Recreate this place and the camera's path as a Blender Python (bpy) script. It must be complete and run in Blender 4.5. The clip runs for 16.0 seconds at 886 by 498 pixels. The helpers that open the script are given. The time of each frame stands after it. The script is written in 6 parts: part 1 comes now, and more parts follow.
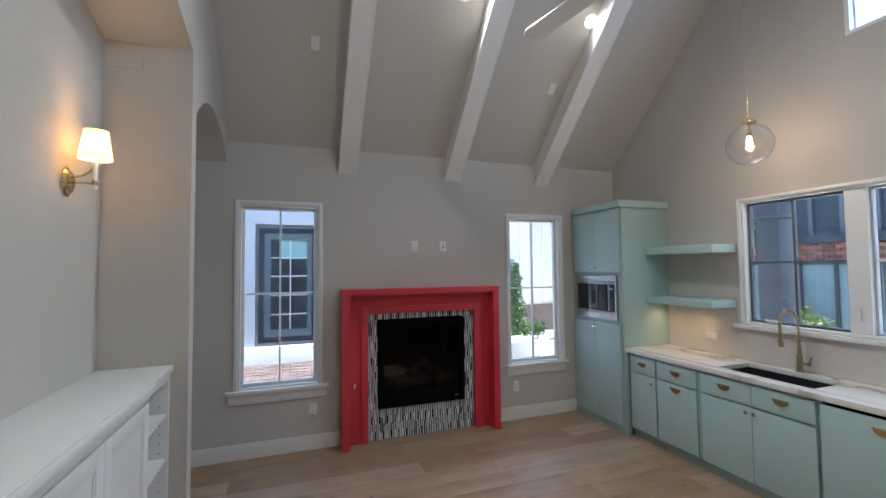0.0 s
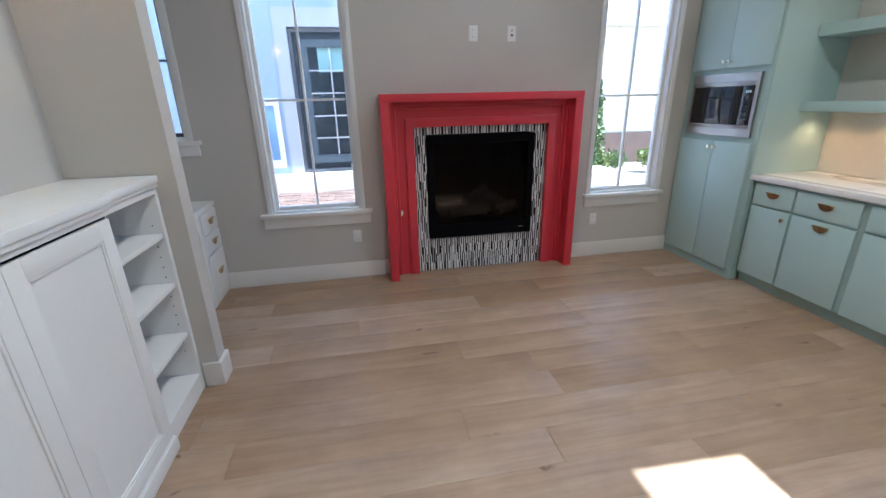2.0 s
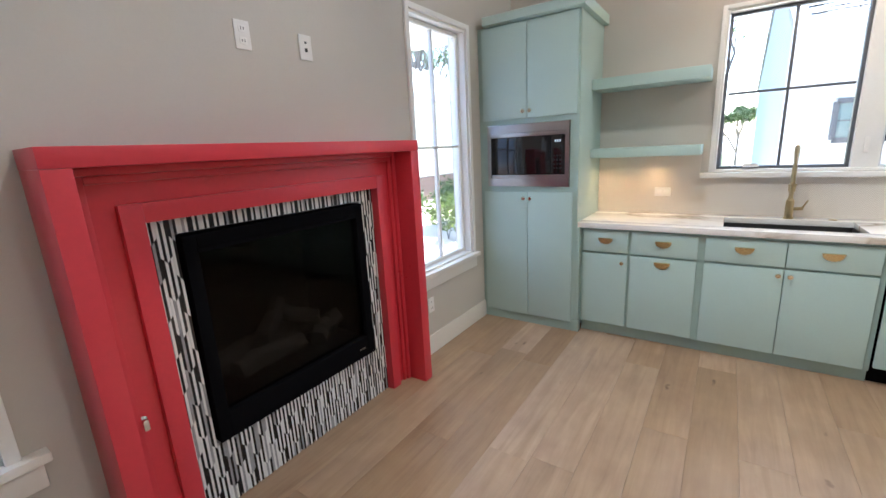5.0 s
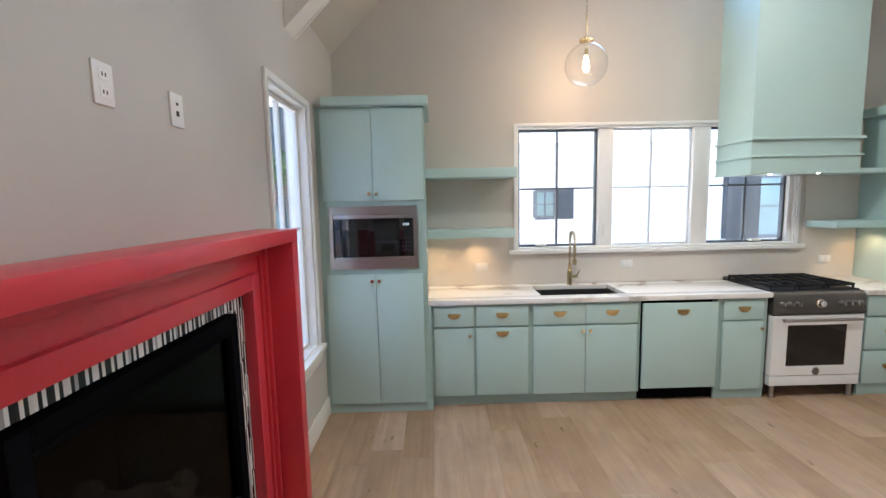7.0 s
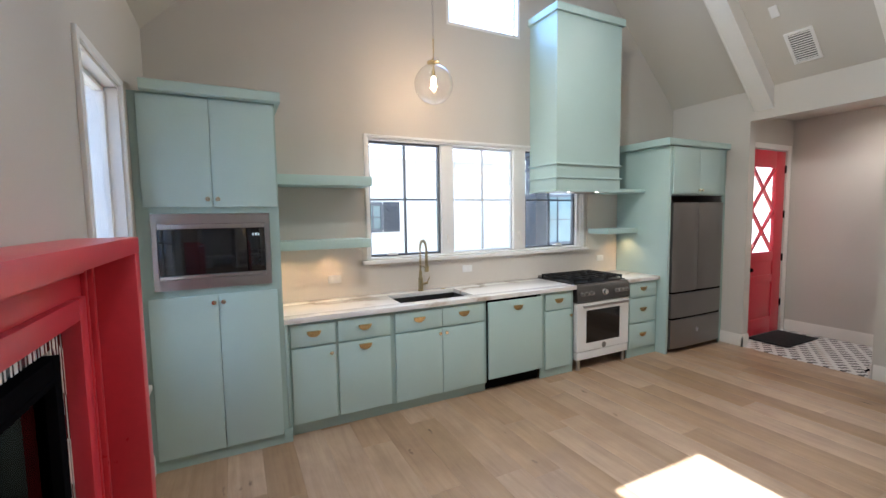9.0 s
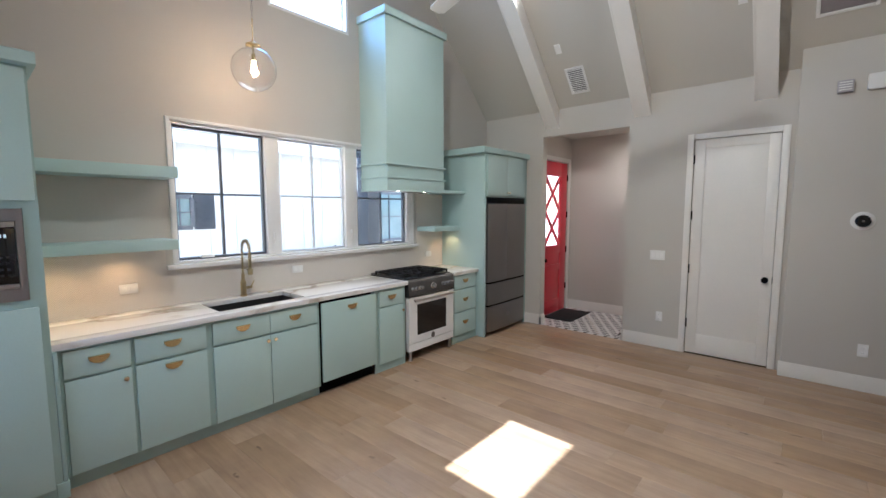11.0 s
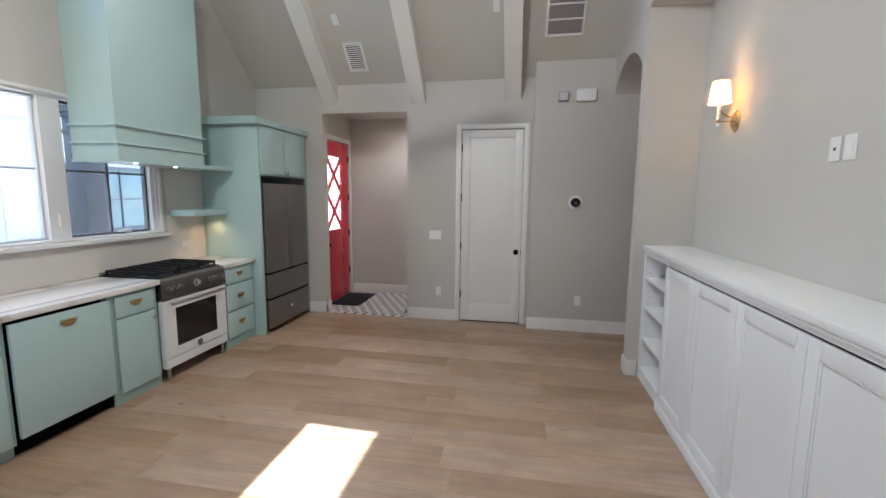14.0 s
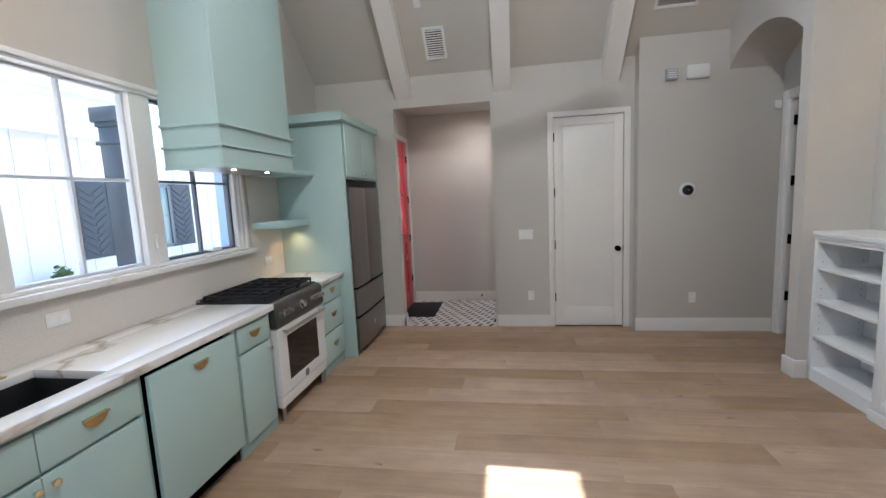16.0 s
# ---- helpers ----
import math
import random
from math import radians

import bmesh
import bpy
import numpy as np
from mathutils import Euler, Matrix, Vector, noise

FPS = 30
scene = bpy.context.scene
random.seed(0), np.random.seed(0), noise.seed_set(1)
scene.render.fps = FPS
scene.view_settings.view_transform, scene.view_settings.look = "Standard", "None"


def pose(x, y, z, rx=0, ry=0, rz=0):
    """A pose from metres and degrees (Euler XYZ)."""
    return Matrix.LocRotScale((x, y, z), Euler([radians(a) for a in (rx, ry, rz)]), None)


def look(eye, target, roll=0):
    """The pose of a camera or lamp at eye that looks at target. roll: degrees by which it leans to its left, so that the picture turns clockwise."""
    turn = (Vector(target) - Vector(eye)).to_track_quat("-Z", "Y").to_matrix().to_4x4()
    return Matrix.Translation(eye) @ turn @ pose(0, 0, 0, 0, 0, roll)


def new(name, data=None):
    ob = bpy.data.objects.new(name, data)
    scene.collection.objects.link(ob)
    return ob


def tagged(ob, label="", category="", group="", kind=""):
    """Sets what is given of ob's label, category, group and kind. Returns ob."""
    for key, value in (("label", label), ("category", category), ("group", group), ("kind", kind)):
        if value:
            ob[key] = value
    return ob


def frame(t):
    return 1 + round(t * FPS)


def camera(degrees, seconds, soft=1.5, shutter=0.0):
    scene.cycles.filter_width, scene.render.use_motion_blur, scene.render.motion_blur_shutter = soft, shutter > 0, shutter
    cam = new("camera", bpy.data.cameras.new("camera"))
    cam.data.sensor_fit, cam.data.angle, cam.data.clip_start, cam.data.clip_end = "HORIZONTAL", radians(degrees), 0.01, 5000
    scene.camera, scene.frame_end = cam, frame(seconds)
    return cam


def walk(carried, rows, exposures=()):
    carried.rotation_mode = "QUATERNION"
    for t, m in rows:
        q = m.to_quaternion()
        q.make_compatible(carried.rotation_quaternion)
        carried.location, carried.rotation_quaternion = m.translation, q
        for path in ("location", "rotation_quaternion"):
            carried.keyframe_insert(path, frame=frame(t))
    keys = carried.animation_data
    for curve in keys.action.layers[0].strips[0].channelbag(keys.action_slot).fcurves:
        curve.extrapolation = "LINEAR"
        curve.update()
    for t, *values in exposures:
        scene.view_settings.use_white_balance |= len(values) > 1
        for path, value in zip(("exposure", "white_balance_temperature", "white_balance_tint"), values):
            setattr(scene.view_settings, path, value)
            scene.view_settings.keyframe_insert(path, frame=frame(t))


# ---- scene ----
cam = camera(93.4, 16.0)
PATH = [
    (0, (0.195, -0.121, 1.797), (0.863, 1.762, 1.887), -0.6),
    (0.5, (0.243, 0.052, 1.722), (0.835, 1.956, 1.569), -0.3),
    (1, (0.257, 0.232, 1.66), (0.786, 2.125, 1.294), 0.0),
    (1.5, (0.345, 0.408, 1.599), (0.78, 2.28, 1.044), -0.1),
    (2, (0.471, 0.651, 1.521), (0.815, 2.506, 0.855), -1.3),
    (2.5, (0.418, 0.886, 1.48), (0.803, 2.721, 0.783), -3.0),
    (3, (0.316, 1.201, 1.482), (0.813, 3.004, 0.775), -4.7),
    (3.5, (0.324, 1.568, 1.464), (1.055, 3.309, 0.805), -5.3),
    (4, (0.296, 1.893, 1.443), (1.335, 3.493, 0.844), -4.8),
    (4.5, (0.214, 2.256, 1.486), (1.545, 3.652, 0.957), -4.1),
    (5, (0.288, 2.562, 1.52), (1.894, 3.66, 1.058), -3.0),
    (5.2, (0.327, 2.711, 1.519), (2.033, 3.671, 1.106), -2.9),
    (7.3, (0.233, 3.536, 1.702), (2.215, 3.352, 1.499), -0.9),
    (7.5, (0.272, 3.621, 1.697), (2.241, 3.335, 1.502), -0.8),
    (8, (0.406, 3.772, 1.662), (2.332, 3.26, 1.489), -0.7),
    (8.5, (0.423, 3.792, 1.659), (2.287, 3.089, 1.485), -0.8),
    (9, (0.359, 3.79, 1.647), (2.143, 2.899, 1.49), -0.9),
    (9.2, (0.372, 3.807, 1.644), (2.12, 2.847, 1.495), -1.0),
    (11.3, (0.343, 3.788, 1.676), (1.533, 2.192, 1.481), 0.3),
    (11.5, (0.322, 3.769, 1.672), (1.431, 2.117, 1.472), 0.6),
    (12, (0.305, 3.761, 1.654), (1.213, 1.992, 1.441), 1.3),
    (12.5, (0.285, 3.758, 1.696), (1.003, 1.908, 1.449), 1.5),
    (13, (0.338, 3.776, 1.675), (0.888, 1.87, 1.418), 1.4),
    (13.5, (0.39, 3.736, 1.645), (0.837, 1.804, 1.381), 1.0),
    (14, (0.576, 3.627, 1.637), (0.937, 1.677, 1.384), 0.5),
    (14.5, (0.811, 3.57, 1.655), (1.156, 1.615, 1.413), -0.2),
    (15, (1.219, 3.615, 1.659), (1.557, 1.66, 1.406), -1.0),
    (15.5, (1.562, 3.547, 1.634), (1.899, 1.592, 1.381), -1.8),
    (16, (1.865, 3.362, 1.617), (2.179, 1.402, 1.371), -2.7),
]
walk(cam, [(t, look(eye, target, roll)) for t, eye, target, roll in PATH],
     [(0, 1.9, 5490, 5), (0.5, 2.06, 5490, 5), (1.5, 2.32, 5490, 5), (3, 2.52, 5490, 5), (5, 2.76, 5880, 6), (9, 2.54, 5880, 6), (12, 2.33, 5640, 6), (16, 2.33, 5640, 6)])

# ---- light ----
world = bpy.data.worlds.new("sky")
scene.world = world
world.use_nodes = True
wn = world.node_tree.nodes
sky = wn.new("ShaderNodeTexSky")
sky.sky_type = "NISHITA"
sky.sun_disc = False
sky.sun_elevation, sky.sun_rotation = radians(59), radians(87)
wn["Background"].inputs["Strength"].default_value = 0.15
world.node_tree.links.new(sky.outputs[0], wn["Background"].inputs["Color"])
sun = new("sun", bpy.data.lights.new("sun", "SUN"))
sun.data.energy, sun.data.angle, sun.data.color = 3.9, radians(0.5), (1.0, 0.95, 0.88)
sun.matrix_world = look((10, 1.5 - 0.35, 16.6), (0, 1.5, 0))

# daylight of the open sky in the high gable window
# area lamp added outside the high gable window, standing in for blue skylight
gable_sky_lamp = new("gable_sky_lamp", bpy.data.lights.new("gable_sky_lamp", "AREA"))
gable_sky_lamp.data.shape, gable_sky_lamp.data.size, gable_sky_lamp.data.size_y = "RECTANGLE", 1.0, 0.88
gable_sky_lamp.data.energy, gable_sky_lamp.data.color = 4.0, (0.12, 0.42, 1.0)
gable_sky_lamp.matrix_world = look((4.36, 1.35, 4.125), (3.0, 1.35, 4.125))

# ---- plan ----
EAST, WEST, NORTH, SOUTH = 4.185, -0.43, 4.335, -1.70
NICHE = -0.90          # back of the niche
STEP_Y, STEP_X = -1.555, 0.45
EAVE, PITCH = 3.05, 1.0
RIDGE_Y = (NORTH + SOUTH) / 2
RIDGE = EAVE + PITCH * (NORTH - RIDGE_Y)


def roof(y):
    return RIDGE - PITCH * abs(y - RIDGE_Y)


# ---- materials ----
def shader(name):
    m = bpy.data.materials.new(name)
    m.use_nodes = True
    t = m.node_tree
    return m, t, t.nodes["Principled BSDF"]


def node(t, kind, **values):
    n = t.nodes.new(kind)
    for key, value in values.items():
        n.inputs[key.replace("_", " ")].default_value = value
    return n


def shade(c, k):
    return (min(1, c[0] * k), min(1, c[1] * k), min(1, c[2] * k), 1)


def mat(name, color, rough=0.5, metal=0.0, vary=0.06, size=1.5, grain=40, bump=0.08, coat=0.0, island=0.0, shine=0.5):
    """Paint, stone or metal: broad and fine variation of colour and roughness, and fine relief."""
    m, t, b = shader(name)
    link = t.links.new
    tc = t.nodes.new("ShaderNodeTexCoord")
    broad = node(t, "ShaderNodeTexNoise", Scale=size, Detail=3.0)
    fine = node(t, "ShaderNodeTexNoise", Scale=grain, Detail=4.0)
    for n in (broad, fine):
        link(tc.outputs["Object"], n.inputs["Vector"])
    mixn = t.nodes.new("ShaderNodeMix")
    mixn.data_type = "FLOAT"
    mixn.inputs["Factor"].default_value = 0.35
    link(broad.outputs["Fac"], mixn.inputs["A"])
    link(fine.outputs["Fac"], mixn.inputs["B"])
    ramp = t.nodes.new("ShaderNodeValToRGB")
    ramp.color_ramp.elements[0].position, ramp.color_ramp.elements[1].position = 0.3, 0.7
    ramp.color_ramp.elements[0].color, ramp.color_ramp.elements[1].color = shade(color, 1 - vary), shade(color, 1 + vary)
    link(mixn.outputs["Result"], ramp.inputs["Fac"])
    out = ramp.outputs["Color"]
    if island:
        geo = t.nodes.new("ShaderNodeNewGeometry")
        hsv = t.nodes.new("ShaderNodeHueSaturation")
        mr = node(t, "ShaderNodeMapRange")
        mr.inputs["To Min"].default_value, mr.inputs["To Max"].default_value = 1 - island, 1 + island
        link(geo.outputs["Random Per Island"], mr.inputs["Value"])
        link(mr.outputs["Result"], hsv.inputs["Value"])
        link(out, hsv.inputs["Color"])
        out = hsv.outputs["Color"]
    link(out, b.inputs["Base Color"])
    rr = node(t, "ShaderNodeMapRange")
    rr.inputs["To Min"].default_value, rr.inputs["To Max"].default_value = max(0.02, rough - 0.07), min(1, rough + 0.07)
    link(mixn.outputs["Result"], rr.inputs["Value"])
    link(rr.outputs["Result"], b.inputs["Roughness"])
    b.inputs["Metallic"].default_value = metal
    b.inputs["Specular IOR Level"].default_value = shine
    b.inputs["Coat Weight"].default_value = coat
    if bump:
        bn = node(t, "ShaderNodeBump", Strength=bump, Distance=0.004)
        link(fine.outputs["Fac"], bn.inputs["Height"])
        link(bn.outputs["Normal"], b.inputs["Normal"])
    return m


def glow(name, color, strength):
    m, t, b = shader(name)
    b.inputs["Base Color"].default_value = (*color, 1)
    b.inputs["Emission Color"].default_value = (*color, 1)
    b.inputs["Emission Strength"].default_value = strength
    return m


def pane_glass(name, tint=(1, 1, 1), gloss=0.9):
    """A clear thin pane: what lies behind it, and a mirror image by the angle."""
    m, t, b = shader(name)
    t.nodes.remove(b)
    clear = node(t, "ShaderNodeBsdfTransparent", Color=(*tint, 1))
    shiny = node(t, "ShaderNodeBsdfGlossy", Roughness=0.01)
    lw = node(t, "ShaderNodeLayerWeight", Blend=0.5)
    steep = t.nodes.new("ShaderNodeMath")
    steep.operation = "POWER"
    steep.inputs[1].default_value = 5.0
    k = t.nodes.new("ShaderNodeMath")
    k.operation = "MULTIPLY_ADD"
    k.inputs[1].default_value, k.inputs[2].default_value = 0.9 * gloss, 0.035 * gloss
    mx = t.nodes.new("ShaderNodeMixShader")
    t.links.new(lw.outputs["Facing"], steep.inputs[0])
    t.links.new(steep.outputs[0], k.inputs[0])
    t.links.new(k.outputs[0], mx.inputs[0])
    t.links.new(clear.outputs[0], mx.inputs[1])
    t.links.new(shiny.outputs[0], mx.inputs[2])
    t.links.new(mx.outputs[0], t.nodes["Material Output"].inputs["Surface"])
    return m


def globe_glass(name):
    """Blown clear glass: faint over its face, bright at the rim."""
    m, t, b = shader(name)
    t.nodes.remove(b)
    clear = node(t, "ShaderNodeBsdfTransparent", Color=(0.97, 0.97, 0.97, 1))
    shiny = node(t, "ShaderNodeBsdfGlossy", Roughness=0.02)
    lw = node(t, "ShaderNodeLayerWeight", Blend=0.5)
    p = t.nodes.new("ShaderNodeMath")
    p.operation = "POWER"
    p.inputs[1].default_value = 2.6
    k = t.nodes.new("ShaderNodeMath")
    k.operation = "MULTIPLY_ADD"
    k.inputs[1].default_value, k.inputs[2].default_value = 0.95, 0.06
    mx = t.nodes.new("ShaderNodeMixShader")
    t.links.new(lw.outputs["Facing"], p.inputs[0])
    t.links.new(p.outputs[0], k.inputs[0])
    t.links.new(k.outputs[0], mx.inputs[0])
    t.links.new(clear.outputs[0], mx.inputs[1])
    t.links.new(shiny.outputs[0], mx.inputs[2])
    t.links.new(mx.outputs[0], t.nodes["Material Output"].inputs["Surface"])
    return m


def linen(name):
    """White lampshade cloth that lets half of the bulb's light through."""
    m, t, b = shader(name)
    b.inputs["Base Color"].default_value = (0.80, 0.75, 0.66, 1)
    b.inputs["Roughness"].default_value = 0.9
    weave = node(t, "ShaderNodeTexNoise", Scale=300.0, Detail=2.0)
    cloth = node(t, "ShaderNodeBump", Strength=0.2, Distance=0.001)
    t.links.new(weave.outputs["Fac"], cloth.inputs["Height"])
    t.links.new(cloth.outputs["Normal"], b.inputs["Normal"])
    thin = node(t, "ShaderNodeBsdfTranslucent", Color=(0.85, 0.74, 0.56, 1))
    mx = node(t, "ShaderNodeMixShader", Fac=0.55)
    t.links.new(b.outputs[0], mx.inputs[1])
    t.links.new(thin.outputs[0], mx.inputs[2])
    t.links.new(mx.outputs[0], t.nodes["Material Output"].inputs["Surface"])
    return m


def oak(name):
    """Wire-brushed light oak boards: long grain, knots, each board in its own tone."""
    m, t, b = shader(name)
    link = t.links.new
    tc, info = t.nodes.new("ShaderNodeTexCoord"), t.nodes.new("ShaderNodeObjectInfo")
    shift = t.nodes.new("ShaderNodeVectorMath")
    shift.operation = "SCALE"
    shift.inputs[0].default_value = (31, 17, 9)
    link(info.outputs["Random"], shift.inputs["Scale"])
    add = t.nodes.new("ShaderNodeVectorMath")
    link(tc.outputs["Object"], add.inputs[0])
    link(shift.outputs[0], add.inputs[1])
    stretch = t.nodes.new("ShaderNodeMapping")
    stretch.inputs["Scale"].default_value = (0.7, 11, 11)
    link(add.outputs[0], stretch.inputs["Vector"])
    grain = node(t, "ShaderNodeTexNoise", Scale=2.2, Detail=8.0, Roughness=0.62, Distortion=0.6)
    link(stretch.outputs[0], grain.inputs["Vector"])
    broad = node(t, "ShaderNodeTexNoise", Scale=3.2, Detail=5.0, Roughness=0.6)
    link(add.outputs[0], broad.inputs["Vector"])
    squash = t.nodes.new("ShaderNodeMapping")
    squash.inputs["Scale"].default_value = (0.9, 2.4, 1.0)
    link(add.outputs[0], squash.inputs["Vector"])
    ragged = node(t, "ShaderNodeTexNoise", Scale=14.0, Detail=3.0)
    link(add.outputs[0], ragged.inputs["Vector"])
    wobble = t.nodes.new("ShaderNodeVectorMath")
    wobble.operation = "MULTIPLY_ADD"
    wobble.inputs[1].default_value = (0.16, 0.10, 0.0)
    link(ragged.outputs["Color"], wobble.inputs[0])
    link(squash.outputs[0], wobble.inputs[2])
    knot = node(t, "ShaderNodeTexVoronoi", Scale=2.3)
    link(wobble.outputs[0], knot.inputs["Vector"])
    kr = t.nodes.new("ShaderNodeValToRGB")
    kr.color_ramp.elements[0].position, kr.color_ramp.elements[1].position = 0.012, 0.085
    kr.color_ramp.elements[0].color, kr.color_ramp.elements[1].color = (0.16, 0.11, 0.08, 1), (1, 1, 1, 1)
    link(knot.outputs["Distance"], kr.inputs["Fac"])
    ramp = t.nodes.new("ShaderNodeValToRGB")
    e = ramp.color_ramp.elements
    e[0].position, e[1].position = 0.28, 0.75
    e[0].color, e[1].color = (0.312, 0.206, 0.125, 1), (0.412, 0.292, 0.192, 1)
    mid = e.new(0.5)
    mid.color = (0.370, 0.254, 0.160, 1)
    link(grain.outputs["Fac"], ramp.inputs["Fac"])
    mul = t.nodes.new("ShaderNodeMix")
    mul.data_type, mul.blend_type = "RGBA", "MULTIPLY"
    mul.inputs["Factor"].default_value = 0.9
    link(ramp.outputs["Color"], mul.inputs["A"])
    link(kr.outputs["Color"], mul.inputs["B"])
    hsv = t.nodes.new("ShaderNodeHueSaturation")
    tone = node(t, "ShaderNodeMapRange")
    tone.inputs["To Min"].default_value, tone.inputs["To Max"].default_value = 0.84, 1.16
    link(info.outputs["Random"], tone.inputs["Value"])
    soft = node(t, "ShaderNodeMapRange")
    soft.inputs["To Min"].default_value, soft.inputs["To Max"].default_value = 0.50, 1.50
    cloudy = t.nodes.new("ShaderNodeMix")
    cloudy.data_type = "FLOAT"
    cloudy.inputs["Factor"].default_value = 0.42
    long_map = t.nodes.new("ShaderNodeMapping")
    long_map.inputs["Scale"].default_value = (0.5, 4.5, 1.0)
    link(add.outputs[0], long_map.inputs["Vector"])
    figure = node(t, "ShaderNodeTexNoise", Scale=2.6, Detail=4.0, Roughness=0.55, Distortion=1.6)
    link(long_map.outputs[0], figure.inputs["Vector"])
    link(broad.outputs["Fac"], cloudy.inputs["A"])
    link(figure.outputs["Fac"], cloudy.inputs["B"])
    link(cloudy.outputs["Result"], soft.inputs["Value"])
    both = t.nodes.new("ShaderNodeMath")
    both.operation = "MULTIPLY"
    link(tone.outputs["Result"], both.inputs[0])
    link(soft.outputs["Result"], both.inputs[1])
    link(both.outputs[0], hsv.inputs["Value"])
    hue = node(t, "ShaderNodeMapRange")
    hue.inputs["To Min"].default_value, hue.inputs["To Max"].default_value = 0.488, 0.506
    link(broad.outputs["Fac"], hue.inputs["Value"])
    link(hue.outputs["Result"], hsv.inputs["Hue"])
    sat = node(t, "ShaderNodeMapRange")
    sat.inputs["To Min"].default_value, sat.inputs["To Max"].default_value = 1.08, 0.86
    link(info.outputs["Random"], sat.inputs["Value"])
    link(sat.outputs["Result"], hsv.inputs["Saturation"])
    link(mul.outputs["Result"], hsv.inputs["Color"])
    link(hsv.outputs["Color"], b.inputs["Base Color"])
    rr = node(t, "ShaderNodeMapRange")
    rr.inputs["To Min"].default_value, rr.inputs["To Max"].default_value = 0.34, 0.52
    link(grain.outputs["Fac"], rr.inputs["Value"])
    link(rr.outputs["Result"], b.inputs["Roughness"])
    bn = node(t, "ShaderNodeBump", Strength=0.06, Distance=0.002)
    link(grain.outputs["Fac"], bn.inputs["Height"])
    link(bn.outputs["Normal"], b.inputs["Normal"])
    return m


def marble(name):
    """White quartz with thin grey-gold veins."""
    m, t, b = shader(name)
    link = t.links.new
    tc = t.nodes.new("ShaderNodeTexCoord")
    mp = t.nodes.new("ShaderNodeMapping")
    mp.inputs["Rotation"].default_value = (0, 0, 0.9)
    mp.inputs["Scale"].default_value = (1.0, 0.55, 1.0)
    link(tc.outputs["Object"], mp.inputs["Vector"])
    warp = node(t, "ShaderNodeTexNoise", Scale=1.6, Detail=5.0, Roughness=0.6)
    link(mp.outputs[0], warp.inputs["Vector"])
    mr = t.nodes.new("ShaderNodeMath")
    mr.operation = "SUBTRACT"
    mr.inputs[1].default_value = 0.5
    link(warp.outputs["Fac"], mr.inputs[0])
    ab = t.nodes.new("ShaderNodeMath")
    ab.operation = "ABSOLUTE"
    link(mr.outputs[0], ab.inputs[0])
    ramp = t.nodes.new("ShaderNodeValToRGB")
    e = ramp.color_ramp.elements
    e[0].position, e[1].position = 0.0, 0.035
    e[0].color, e[1].color = (0.46, 0.40, 0.34, 1), (0.80, 0.785, 0.76, 1)
    link(ab.outputs[0], ramp.inputs["Fac"])
    cloud = node(t, "ShaderNodeTexNoise", Scale=3.0, Detail=3.0)
    link(tc.outputs["Object"], cloud.inputs["Vector"])
    faint = t.nodes.new("ShaderNodeValToRGB")
    faint.color_ramp.elements[0].position, faint.color_ramp.elements[1].position = 0.35, 0.6
    faint.color_ramp.elements[0].color, faint.color_ramp.elements[1].color = (0.78, 0.765, 0.75, 1), (0.80, 0.785, 0.76, 1)
    link(cloud.outputs["Fac"], faint.inputs["Fac"])
    where = node(t, "ShaderNodeTexNoise", Scale=1.1, Detail=1.0)
    link(tc.outputs["Object"], where.inputs["Vector"])
    wr = t.nodes.new("ShaderNodeValToRGB")
    wr.color_ramp.elements[0].position, wr.color_ramp.elements[1].position = 0.42, 0.56
    link(where.outputs["Fac"], wr.inputs["Fac"])
    mx = t.nodes.new("ShaderNodeMix")
    mx.data_type = "RGBA"
    link(wr.outputs["Color"], mx.inputs["Factor"])
    link(faint.outputs["Color"], mx.inputs["A"])
    link(ramp.outputs["Color"], mx.inputs["B"])
    link(mx.outputs["Result"], b.inputs["Base Color"])
    b.inputs["Roughness"].default_value = 0.16
    return m


def mosaic(name):
    """Fine cream herringbone mosaic, its strips a few millimetres wide."""
    m, t, b = shader(name)
    link = t.links.new
    tc = t.nodes.new("ShaderNodeTexCoord")
    sep = t.nodes.new("ShaderNodeSeparateXYZ")
    link(tc.outputs["Object"], sep.inputs[0])
    band = t.nodes.new("ShaderNodeMath")
    band.operation = "PINGPONG"
    band.inputs[1].default_value = 0.028
    link(sep.outputs["Y"], band.inputs[0])
    z = t.nodes.new("ShaderNodeMath")
    z.operation = "ADD"
    link(band.outputs[0], z.inputs[0])
    link(sep.outputs["Z"], z.inputs[1])
    tri = t.nodes.new("ShaderNodeMath")
    tri.operation = "PINGPONG"
    tri.inputs[1].default_value = 0.006
    link(z.outputs[0], tri.inputs[0])
    gap = t.nodes.new("ShaderNodeValToRGB")
    gap.color_ramp.elements[0].position, gap.color_ramp.elements[1].position = 0.0008, 0.0022
    gap.color_ramp.elements[0].color, gap.color_ramp.elements[1].color = (0.50, 0.45, 0.40, 1), (0.74, 0.69, 0.63, 1)
    link(tri.outputs[0], gap.inputs["Fac"])
    link(gap.outputs["Color"], b.inputs["Base Color"])
    bn = node(t, "ShaderNodeBump", Strength=0.5, Distance=0.002)
    link(gap.outputs["Color"], bn.inputs["Height"])
    link(bn.outputs["Normal"], b.inputs["Normal"])
    b.inputs["Roughness"].default_value = 0.3
    return m


